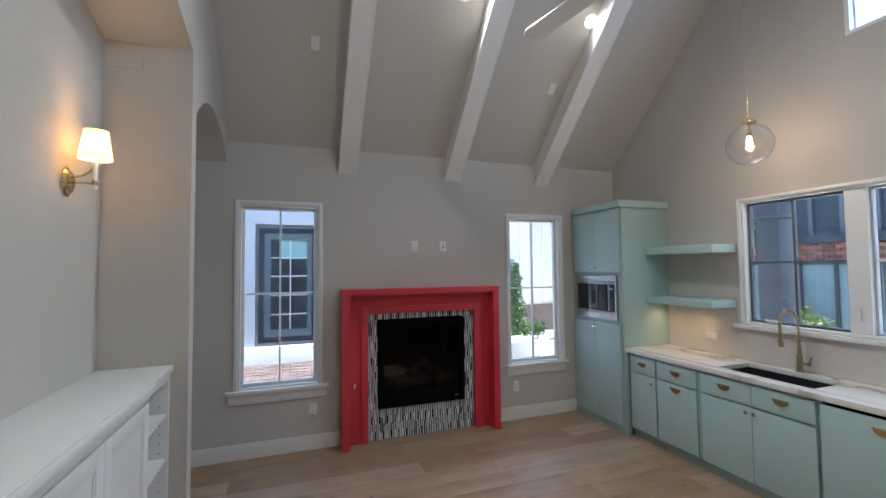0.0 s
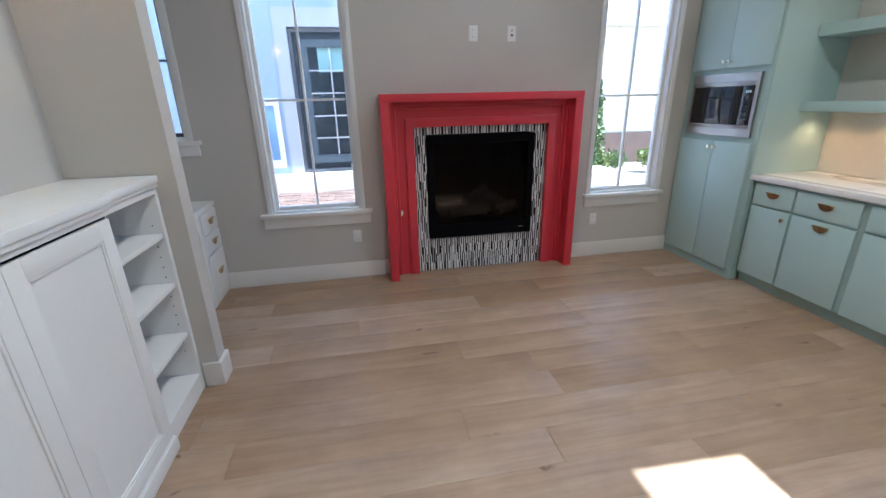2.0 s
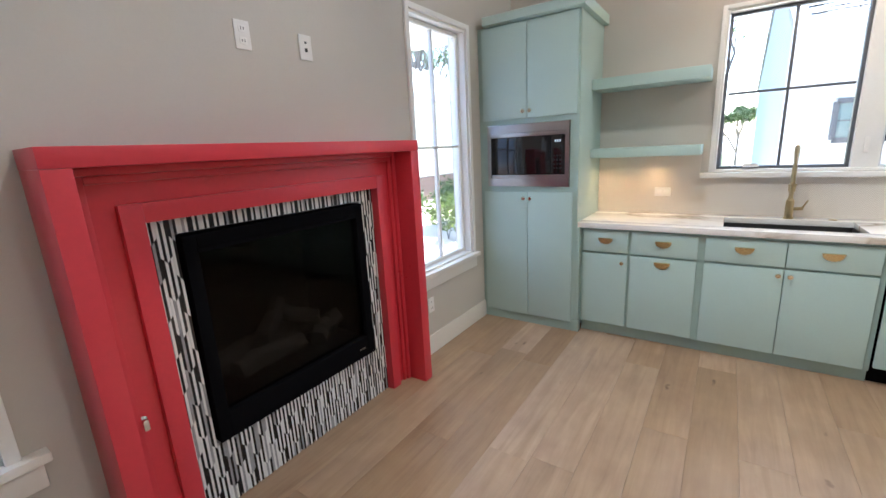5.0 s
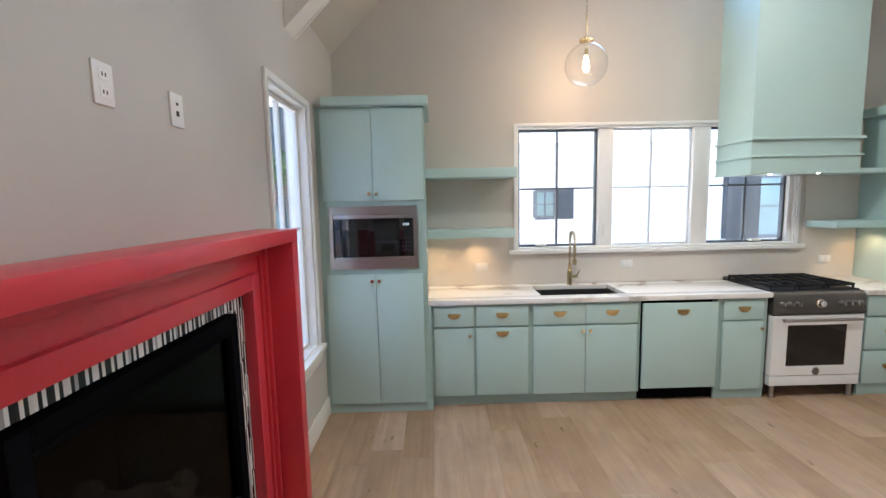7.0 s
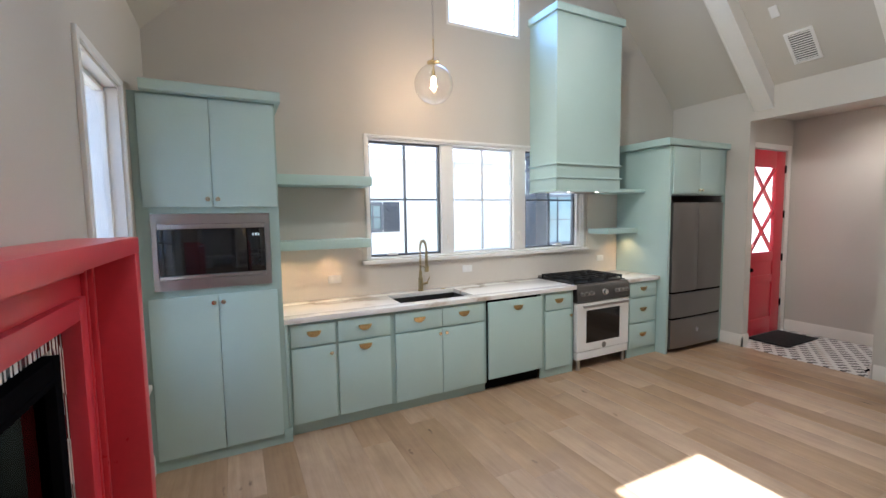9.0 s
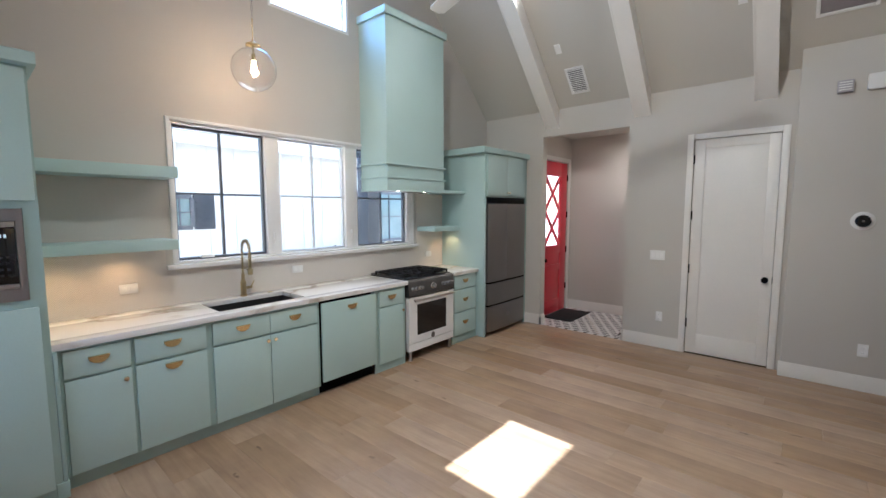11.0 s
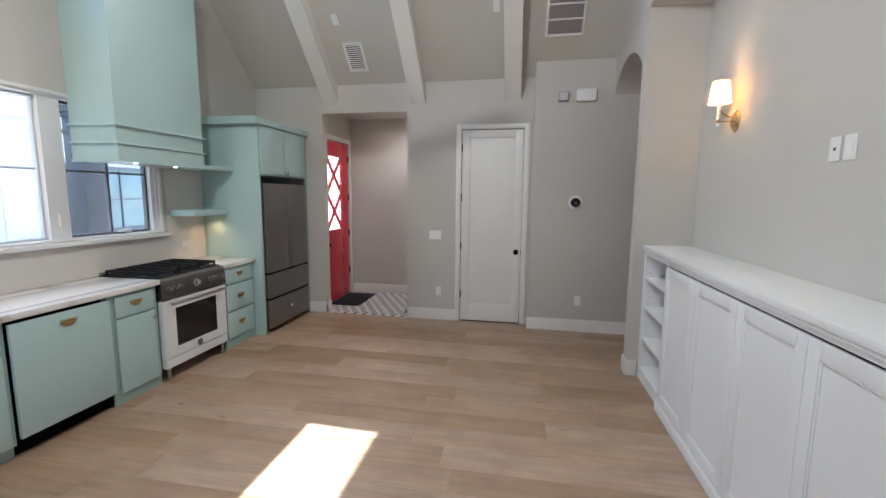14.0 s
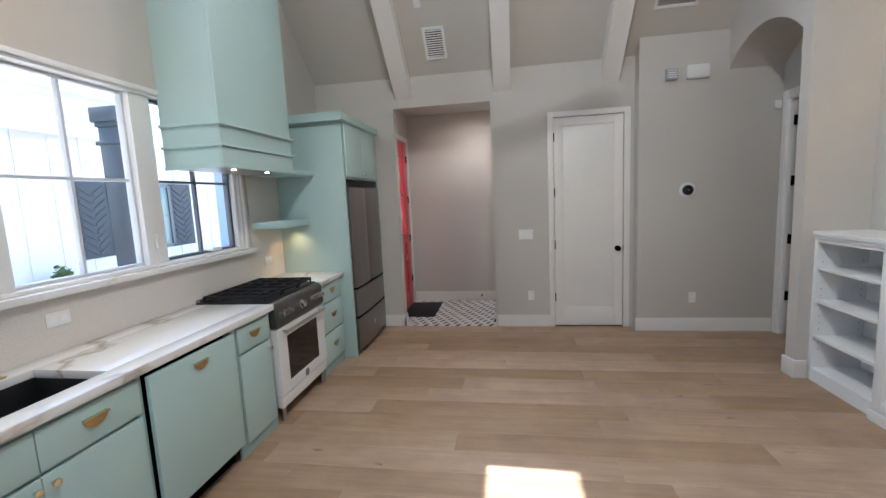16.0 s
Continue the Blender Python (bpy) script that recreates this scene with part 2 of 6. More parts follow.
WALL = mat("greige wall paint", (0.565, 0.535, 0.49), 0.75, vary=0.03, size=0.8, grain=120, bump=0.06)
CEIL = mat("greige ceiling paint", (0.56, 0.53, 0.475), 0.8, vary=0.03, size=0.7, grain=110, bump=0.08)
TRIM = mat("off-white trim paint", (0.80, 0.775, 0.735), 0.4, vary=0.03, size=2.5, grain=60, bump=0.03)
BASE = mat("cream baseboard paint", (0.74, 0.71, 0.665), 0.42, vary=0.03, size=2.5, grain=60, bump=0.03)
WHITE = mat("white cabinet paint", (0.80, 0.80, 0.785), 0.38, vary=0.03, size=2.0, grain=70, bump=0.04)
MINT = mat("mint cabinet paint", (0.45, 0.595, 0.575), 0.42, vary=0.035, size=1.8, grain=80, bump=0.05)
# Darker mint for face frames, carcasses and toe boards.
MINT_DARK = mat("darker mint paint", (0.36, 0.49, 0.465), 0.45, vary=0.04, size=2.0, grain=80, bump=0.05)
RED = mat("coral red gloss paint", (0.60, 0.040, 0.060), 0.3, vary=0.08, size=2.0, grain=50, bump=0.05)
BRASS = mat("brushed brass", (0.62, 0.49, 0.26), 0.26, 1.0, vary=0.08, size=6, grain=150, bump=0.04)
KNOB = mat("pale polished brass", (0.74, 0.68, 0.52), 0.2, 1.0, vary=0.05, size=6, grain=150, bump=0.02)
STEEL = mat("stainless steel", (0.42, 0.40, 0.39), 0.3, 1.0, vary=0.06, size=2, grain=140, bump=0.03)
STEEL_DARK = mat("dark grey appliance steel", (0.25, 0.24, 0.235), 0.36, 0.9, vary=0.06, size=2, grain=140, bump=0.03)
PANEL = mat("brushed graphite steel", (0.13, 0.125, 0.12), 0.38, 0.9, vary=0.08, size=3, grain=140, bump=0.03)
CHROME = mat("chrome", (0.75, 0.75, 0.76), 0.12, 1.0, vary=0.03, bump=0.0)
BLACK = mat("black metal", (0.006, 0.006, 0.007), 0.5, 0.0, vary=0.15, grain=90, shine=0.0)
IRON = mat("cast iron", (0.014, 0.014, 0.015), 0.6, 0.3, vary=0.2, grain=160, bump=0.25)
DARKGLASS = mat("black appliance glass", (0.008, 0.008, 0.009), 0.05, 0.0, vary=0.1, bump=0.0, coat=0.1, shine=0.5)
ENAMEL = mat("white range enamel", (0.80, 0.80, 0.79), 0.2, vary=0.02, bump=0.01)
PLASTIC = mat("white plastic plate", (0.80, 0.79, 0.77), 0.4, vary=0.02, bump=0.01)
GREY_PLASTIC = mat("grey plastic", (0.42, 0.40, 0.43), 0.5, vary=0.03, bump=0.02)
SINK = mat("black granite sink", (0.012, 0.012, 0.013), 0.45, vary=0.3, grain=300, bump=0.15)
OAK, MARBLE, MOSAIC = oak("oak board"), marble("veined white quartz"), mosaic("herringbone mosaic")
SUBFLOOR = mat("dark seam under the boards", (0.15, 0.10, 0.07), 0.9, vary=0.2)
GLASS = pane_glass("window glass")
CLEAR = globe_glass("lamp glass")
CASEMENT = mat("dark bronze casement", (0.13, 0.14, 0.16), 0.45, 0.3, vary=0.1)
MAT_RUG = mat("black coir mat", (0.012, 0.012, 0.014), 0.95, vary=0.4, grain=200, bump=0.7)
LOG = mat("ceramic fire log", (0.30, 0.26, 0.22), 0.9, vary=0.4, size=12, grain=60, bump=0.6)
SOOT = mat("black firebox lining", (0.012, 0.011, 0.011), 0.8, vary=0.3, grain=30, bump=0.3, shine=0.1)
GROUT = mat("grey grout", (0.42, 0.41, 0.40), 0.85, vary=0.08, grain=120)
TILE_W = mat("white glass picket tile", (0.78, 0.78, 0.77), 0.15, vary=0.06, island=0.06)
TILE_G = mat("grey marble picket tile", (0.36, 0.36, 0.37), 0.2, vary=0.2, size=10, island=0.2)
TILE_K = mat("black picket tile", (0.018, 0.019, 0.022), 0.15, vary=0.2, island=0.3)
SHADE = linen("white linen shade")
BULB = glow("warm bulb", (1.0, 0.72, 0.42), 25.0)
CANLIGHT = glow("recessed lamp lens", (1.0, 0.86, 0.68), 5.0)
ANTIQUE = mat("antique brass", (0.46, 0.37, 0.21), 0.32, 1.0, vary=0.1, size=8, grain=150, bump=0.03)
PUCK = glow("warm puck lens", (1.0, 0.72, 0.42), 0.25)
# Pale blue tint paints sky-lit shade into stucco walls.
SHADE_BLUE = mat("stucco with shade-blue tint", (0.36, 0.44, 0.56), 0.85, vary=0.05, grain=60, bump=0.2)
STUCCO = mat("white stucco", (0.78, 0.78, 0.76), 0.85, vary=0.05, grain=60, bump=0.2)
CREAM = mat("cream board siding", (0.85, 0.78, 0.63), 0.8, vary=0.05, grain=60, bump=0.15)
SLATE_BLUE = mat("dark blue-grey exterior paint", (0.045, 0.054, 0.068), 0.6, vary=0.12, size=2, grain=50)
SHINGLE = mat("grey roof shingle", (0.30, 0.30, 0.31), 0.9, vary=0.25, size=6, grain=40, bump=0.4, island=0.2)
PAVING = mat("pale concrete paving", (0.55, 0.52, 0.47), 0.9, vary=0.12, size=0.6, grain=25, bump=0.2)
PALE_BRICK = mat("worn pale brick", (0.155, 0.108, 0.092), 0.9, vary=0.3, size=8, grain=50, bump=0.4, island=0.4)
SAND = mat("sandy joint", (0.16, 0.145, 0.13), 0.95, vary=0.1, grain=60, bump=0.3)
BRICK = mat("weathered red brick", (0.30, 0.145, 0.105), 0.9, vary=0.25, size=8, grain=50, bump=0.4, island=0.4)
MORTAR = mat("pale mortar", (0.13, 0.11, 0.10), 0.95, vary=0.1, grain=60, bump=0.3)
LEAF = mat("green leaf", (0.10, 0.16, 0.055), 0.6, vary=0.35, size=5, grain=20, island=0.4, bump=0)
LEAF_PALE = mat("pale green leaf", (0.15, 0.20, 0.05), 0.6, vary=0.3, size=5, grain=20, island=0.4, bump=0)
BARK = mat("grey bark", (0.17, 0.15, 0.135), 0.9, vary=0.3, size=6, grain=30, bump=0.6)
GRASS = mat("lawn grass", (0.09, 0.14, 0.03), 0.9, vary=0.35, size=0.8, grain=30, bump=0.5)
# Dark colour stands in for the unlit room behind the courtyard window.
UNLIT_ROOM = mat("room wall painted unlit-dark", (0.055, 0.075, 0.08), 0.7, vary=0.3, size=1.5)
# Dim interior and teal sky reflection painted into solid window faces.
TEAL_REFLECTION = mat("solid window face with painted reflection", (0.22, 0.30, 0.305), 0.12, vary=0.25, size=1.5)


# ---- mesh helpers ----
def bx(bm, x0, x1, y0, y1, z0, z1, bevel=0.0):
    """Adds a box with softened edges."""
    m = Matrix.LocRotScale(((x0 + x1) / 2, (y0 + y1) / 2, (z0 + z1) / 2), None, (abs(x1 - x0), abs(y1 - y0), abs(z1 - z0)))
    made = bmesh.ops.create_cube(bm, size=1, matrix=m)["verts"]
    if bevel:
        edges = list({e for v in made for e in v.link_edges})
        bmesh.ops.bevel(bm, geom=edges, offset=bevel, segments=2, affect="EDGES", profile=0.6)
    return bm


def box(*a, **k):
    return bx(bmesh.new(), *a, **k)


def rod(bm, p0, p1, r0, r1=None, n=16):
    p0, p1 = Vector(p0), Vector(p1)
    d = p1 - p0
    m = Matrix.Translation((p0 + p1) / 2) @ d.to_track_quat("Z", "Y").to_matrix().to_4x4()
    bmesh.ops.create_cone(bm, cap_ends=True, segments=n, radius1=r0, radius2=r0 if r1 is None else r1, depth=d.length, matrix=m)
    return bm


def lathe(bm, profile, at, axis=(0, 0, 1), n=24):
    """Turns (radius, height) pairs round an axis through at."""
    turn = Vector(axis).to_track_quat("Z", "Y").to_matrix().to_4x4()
    m = Matrix.Translation(at) @ turn
    rings = [[bm.verts.new(m @ Vector((r * math.cos(2 * math.pi * i / n), r * math.sin(2 * math.pi * i / n), h))) for i in range(n)] for r, h in profile]
    for a, b in zip(rings, rings[1:]):
        for i in range(n):
            bm.faces.new((a[i], a[(i + 1) % n], b[(i + 1) % n], b[i]))
    for ring, flip in ((rings[0], True), (rings[-1], False)):
        if profile[0 if flip else -1][0] > 1e-4:
            bm.faces.new(ring[::-1] if flip else ring)
    bmesh.ops.remove_doubles(bm, verts=[v for ring in rings for v in ring], dist=1e-5)
    return bm


def tube(bm, points, r, n=10):
    """Sweeps a round section along points."""
    pts = [Vector(p) for p in points]
    rings = []
    for i, p in enumerate(pts):
        d = (pts[min(i + 1, len(pts) - 1)] - pts[max(i - 1, 0)]).normalized()
        side = d.cross(Vector((0, 0, 1)) if abs(d.z) < 0.95 else Vector((0, 1, 0))).normalized()
        up = side.cross(d)
        rings.append([bm.verts.new(p + r * (math.cos(2 * math.pi * k / n) * side + math.sin(2 * math.pi * k / n) * up)) for k in range(n)])
    for a, b in zip(rings, rings[1:]):
        for i in range(n):
            bm.faces.new((a[i], a[(i + 1) % n], b[(i + 1) % n], b[i]))
    bm.faces.new(rings[0][::-1])
    bm.faces.new(rings[-1])
    return bm


def prism(bm, outline, axis, a, b):
    """Extrudes a closed outline of (u, v) along x ('x': u=y, v=z), y ('y': u=x, v=z) or z ('z': u=x, v=y) from a to b."""
    def at(u, v, w):
        return {"x": (w, u, v), "y": (u, w, v), "z": (u, v, w)}[axis]
    lo = [bm.verts.new(at(u, v, a)) for u, v in outline]
    hi = [bm.verts.new(at(u, v, b)) for u, v in outline]
    n = len(outline)
    faces = [bm.faces.new(lo[::-1]), bm.faces.new(hi)]
    faces += [bm.faces.new((lo[i], lo[(i + 1) % n], hi[(i + 1) % n], hi[i])) for i in range(n)]
    bmesh.ops.recalc_face_normals(bm, faces=faces)
    return bm


def holed(bm, axis, w0, w1, u0, u1, v0, v1, holes):
    """A wall between w0 and w1 along the axis ('x' or 'y'), u along it, v up, with square openings (u0, u1, v0, v1)."""
    us = sorted({u0, u1, *[h[0] for h in holes], *[h[1] for h in holes]})
    vs = sorted({v0, v1, *[h[2] for h in holes], *[h[3] for h in holes]})
    us, vs = [u for u in us if u0 <= u <= u1], [v for v in vs if v0 <= v <= v1]

    def solid(i, j):
        if not (0 <= i < len(us) - 1 and 0 <= j < len(vs) - 1):
            return False
        cu, cv = (us[i] + us[i + 1]) / 2, (vs[j] + vs[j + 1]) / 2
        return not any(h[0] < cu < h[1] and h[2] < cv < h[3] for h in holes)

    def at(u, v, w):
        return (w, u, v) if axis == "x" else (u, w, v)
    cache = {}

    def vert(i, j, k):
        if (i, j, k) not in cache:
            cache[i, j, k] = bm.verts.new(at(us[i], vs[j], (w0, w1)[k]))
        return cache[i, j, k]
    for i in range(len(us) - 1):
        for j in range(len(vs) - 1):
            if not solid(i, j):
                continue
            for k in (0, 1):
                bm.faces.new([vert(i, j, k), vert(i + 1, j, k), vert(i + 1, j + 1, k), vert(i, j + 1, k)])
            for (a, b), beside in (((((i, j)), (i + 1, j)), (i, j - 1)), (((i, j + 1), (i + 1, j + 1)), (i, j + 1)), (((i, j), (i, j + 1)), (i - 1, j)), (((i + 1, j), (i + 1, j + 1)), (i + 1, j))):
                if not solid(*beside):
                    bm.faces.new([vert(*a, 0), vert(*b, 0), vert(*b, 1), vert(*a, 1)])
    bmesh.ops.recalc_face_normals(bm, faces=bm.faces)
    return bm


def cut_to_roof(bm):
    """Trims a gable wall to the two slopes and closes the cut."""
    for sign, y in ((1, NORTH), (-1, SOUTH)):
        res = bmesh.ops.bisect_plane(bm, geom=bm.verts[:] + bm.edges[:] + bm.faces[:], plane_co=(0, y, EAVE + 0.06), plane_no=Vector((0, sign * PITCH, 1)).normalized(), clear_outer=True)
        bmesh.ops.edgeloop_fill(bm, edges=[e for e in res["geom_cut"] if isinstance(e, bmesh.types.BMEdge) and e.is_boundary])
    bmesh.ops.recalc_face_normals(bm, faces=bm.faces)
    return bm


def finish(name, bm, material, smooth=True):
    me = bpy.data.meshes.new(name)
    bm.to_mesh(me)
    bm.free()
    me.materials.append(material)
    if smooth:
        me.polygons.foreach_set("use_smooth", [True] * len(me.polygons))
        me.set_sharp_from_angle(angle=radians(35))
    return me


HOME = {}


def thing(name, at, label, category, group="", kind=""):
    """An Empty at a thing's base, for its parts."""
    ob = new(name)
    ob.location = at
    ob.empty_display_size = 0.05
    HOME[ob.name] = Vector(at)
    return tagged(ob, label, category, group, kind)


def part(name, bm, material, parent, label=""):
    """Links a bmesh, drawn in world places, as one mesh under a thing or a part."""
    home = HOME[parent.name]
    bmesh.ops.translate(bm, verts=bm.verts, vec=-home)
    ob = new(name, finish(name, bm, material))
    ob.parent = parent
    HOME[ob.name] = home
    return tagged(ob, label)


def solo(name, bm, material, label, category, group="", kind=""):
    """A thing that is one mesh; its origin lies at the middle of its base."""
    lo = [min(v.co[i] for v in bm.verts) for i in range(3)]
    hi = [max(v.co[i] for v in bm.verts) for i in range(3)]
    at = Vector(((lo[0] + hi[0]) / 2, (lo[1] + hi[1]) / 2, lo[2]))
    bmesh.ops.translate(bm, verts=bm.verts, vec=-at)
    ob = new(name, finish(name, bm, material))
    ob.location = at
    HOME[ob.name] = at
    return tagged(ob, label, category, group, kind)


def wall(name, bm, label, material=None):
    return solo(name, bm, material or WALL, label, "wall", kind="structure")


# ---- walls, floor and ceiling ----
WIN_L, WIN_R, WIN_N = (-0.315, 0.425, 0.64, 2.44), (2.61, 3.33, 0.64, 2.405), (-1.40, -0.85, 1.27, 2.44)
WIN_K = (-0.025, 2.655, 1.245, 2.388)
WIN_C = (0.90, 1.80, 3.55, 4.70)

wall("wall_north", holed(bmesh.new(), "y", NORTH, NORTH + 0.16, -1.60, EAST + 0.16, 0, EAVE + 0.05,
     [WIN_L, WIN_R, WIN_N, (1.02, 2.015, 0.315, 1.255)]), "greige painted wall round the fireplace and windows")
wall("wall_east", cut_to_roof(holed(bmesh.new(), "x", EAST, EAST + 0.16, SOUTH - 0.12, NORTH, 0, RIDGE + 0.2, [WIN_K, WIN_C])),
     "tall greige gable wall behind the mint kitchen")
wall("wall_south", holed(bmesh.new(), "y", SOUTH - 0.12, SOUTH, STEP_X, EAST, 0, EAVE + 0.05, [(2.045, 3.21, 0, 2.70), (0.56, 1.335, 0, 2.46)]),
     "greige wall with the closet door and the entry opening")
wall("wall_step", box(-0.95, STEP_X, SOUTH - 0.12, STEP_Y, 0, 3.19, bevel=0.012), "greige wall standing a hand deeper into the room")


def arch(y, y0, y1, spring, rise):
    """Height of a segmental arch between y0 and y1."""
    half = (y1 - y0) / 2
    radius = (half * half + rise * rise) / (2 * rise)
    return spring + rise - radius + math.sqrt(max(0.0, radius * radius - (y - (y0 + y1) / 2) ** 2))


ARCH_S, NICHE_Y, ARCH_N = (STEP_Y, -0.455), (-0.335, 2.897), (3.012, NORTH)


def west_wall():
    """The wall with two arched openings and the arched niche, strip by strip up to the slope."""
    bm = bmesh.new()
    spans = [(ARCH_S, 2.79, 0.24, -0.95), (NICHE_Y, 3.21, 0.21, NICHE), (ARCH_N, 2.84, 0.26, -0.70)]
    cuts = {STEP_Y, NORTH, RIDGE_Y}
    for (a, b), *_ in spans:
        cuts |= {round(a + (b - a) * i / 28, 5) for i in range(29)}
    ys = sorted(cuts)
    for y0, y1 in zip(ys, ys[1:]):
        mid = (y0 + y1) / 2
        here = [s for s in spans if s[0][0] < mid < s[0][1]]
        low = [0.0, 0.0]
        back = -1.02
        if here:
            (a, b), spring, rise, back = here[0]
            low = [arch(y0, a, b, spring, rise), arch(y1, a, b, spring, rise)]
        prism(bm, [(y0, low[0]), (y1, low[1]), (y1, roof(y1) + 0.05), (y0, roof(y0) + 0.05)], "x", back, WEST)
    bmesh.ops.remove_doubles(bm, verts=bm.verts, dist=1e-5)
    seen, inner = {}, []
    bm.verts.index_update()
    for f in bm.faces:
        key = tuple(sorted(v.index for v in f.verts))
        if key in seen:
            inner += [f, seen[key]]
        seen[key] = f
    bmesh.ops.delete(bm, geom=list(set(inner)), context="FACES_ONLY")
    bmesh.ops.recalc_face_normals(bm, faces=bm.faces)
    return bm


flat = wall("wall_west", west_wall(), "greige wall with two arches and an arched niche").data
flat.polygons.foreach_set("use_smooth", [False] * len(flat.polygons))
wall("niche_back", box(NICHE - 0.12, NICHE, -0.455, 3.012, 0, 3.6), "pale greige back wall of the niche")
wall("hall_wall", holed(bmesh.new(), "x", -1.07, -0.95, SOUTH - 0.12, -0.455, 0, 3.2, [(-1.46, -0.54, 0, 2.44)]), "greige wall with a doorway behind the arch")
wall("back_room_wall", box(-2.6, -2.5, -2.2, 0.2, 0, 3.2), "greige far wall of the room behind the doorway")
wall("back_room_side", box(-2.5, -1.07, -2.2, -2.1, 0, 3.2), "greige side wall of the room behind the doorway")
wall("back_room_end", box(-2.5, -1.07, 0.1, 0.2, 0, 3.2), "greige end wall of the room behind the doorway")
wall("nook_wall", box(-1.60, -1.48, 2.89, NORTH, 0, 3.05), "greige back wall of the desk nook")
wall("nook_side", box(-1.48, -1.02, 2.89, 3.010, 0, 3.05), "greige side wall of the desk nook")
solo("nook_ceiling", box(-1.60, -0.70, 2.89, NORTH, 3.05, 3.13), CEIL, "greige flat ceiling of the desk nook", "ceiling", kind="structure")
solo("back_room_ceiling", box(-2.6, -1.02, -2.2, 0.2, 3.2, 3.28), CEIL, "greige flat ceiling behind the arch", "ceiling", kind="structure")
# Unseen box added behind door_1 to stop daylight leaking round it.
wall("leak_block_back", box(0.40, 1.44, -2.42, -2.32, 0, 2.75), "unseen back wall added to block daylight behind the door")
wall("leak_block_side", box(0.30, 0.40, -2.42, SOUTH - 0.12, 0, 2.75), "unseen side wall added to block daylight behind the door")
wall("leak_block_end", box(1.40, 1.45, -2.32, SOUTH - 0.12, 0, 2.75), "unseen end wall added to block daylight behind the door")
solo("leak_block_ceiling", box(0.30, 1.45, -2.42, SOUTH - 0.12, 2.75, 2.83), CEIL, "unseen ceiling added to block daylight behind the door", "ceiling", kind="structure")
ENTRY_W, ENTRY_S, ENTRY_X = 1.55, -3.02, 3.36
wall("entry_wall_south", box(ENTRY_W - 0.1, ENTRY_X + 0.14, ENTRY_S - 0.12, ENTRY_S, 0, 2.85), "greige far wall of the entry")
wall("entry_wall_west", box(ENTRY_W - 0.1, ENTRY_W, ENTRY_S, SOUTH - 0.12, 0, 2.85), "greige side wall of the entry")
wall("entry_wall_east", holed(bmesh.new(), "x", ENTRY_X, ENTRY_X + 0.14, ENTRY_S, SOUTH - 0.12, 0, 2.85, [(-2.88, -1.96, 0, 2.44)]), "greige wall round the red entry door")
solo("entry_ceiling", box(ENTRY_W - 0.1, ENTRY_X + 0.14, ENTRY_S - 0.12, SOUTH - 0.12, 2.85, 2.95), CEIL, "greige flat ceiling of the entry", "ceiling", kind="structure")


def sloped_ceiling():
    bm = bmesh.new()
    t = 0.14
    prism(bm, [(SOUTH - 0.25, roof(SOUTH) - 0.25), (RIDGE_Y, RIDGE), (NORTH + 0.3, roof(NORTH) - 0.3),
               (NORTH + 0.3, roof(NORTH) - 0.3 + t * 1.4), (RIDGE_Y, RIDGE + t * 1.4), (SOUTH - 0.25, roof(SOUTH) - 0.25 + t * 1.4)], "x", -1.05, EAST + 0.35)
    return bm


solo("ceiling", sloped_ceiling(), CEIL, "vaulted greige ceiling of two slopes", "ceiling", kind="structure")
solo("ground", box(-400, 400, -400, 400, -0.45, -0.2), PAVING, "pale concrete ground round the house", "ground", kind="structure")


# ---- trim ----
def board(bm, axis, w, out, u0, u1, h=0.145):
    """A baseboard with a chamfered top along x or y; w is the wall face, out the way into the room."""
    prof = [(0, 0), (0.016, 0), (0.016, h - 0.03), (0.011, h - 0.016), (0.008, h), (0, h)]
    if axis == "x":
        prism(bm, [(w + out * a, b) for a, b in prof], "x", u0, u1)
    else:
        prism(bm, [(w + out * a, b) for a, b in prof], "y", u0, u1)
    return bm


def baseboard(axis, w, out, u0, u1):
    solo("baseboard", board(bmesh.new(), axis, w, out, u0, u1), BASE, "off-white painted baseboard along the wall", "baseboard", kind="structure")


baseboard("x", NORTH, -1, -0.772, 0.64)
baseboard("x", NORTH, -1, 2.37, 3.53)
baseboard("x", SOUTH, 1, 1.395, 2.03)
baseboard("x", SOUTH, 1, 3.194, 3.46)
baseboard("x", STEP_Y, 1, -0.93, STEP_X + 0.016)
baseboard("x", ENTRY_S, 1, ENTRY_W, ENTRY_X)
baseboard("y", ENTRY_W, 1, ENTRY_S, SOUTH - 0.12)
baseboard("y", 2.045, 1, SOUTH - 0.12, SOUTH + 0.016)
baseboard("y", 3.21, -1, SOUTH - 0.12, SOUTH + 0.016)
for a, b in ((-0.455, -0.335), (2.897, 3.012)):
    bm = bmesh.new()
    bx(bm, -0.515, WEST + 0.018, a - 0.016, b + 0.016, 0, 0.15, bevel=0.006)
    solo("baseboard", bm, BASE, "off-white baseboard block round the pier", "baseboard", kind="structure")


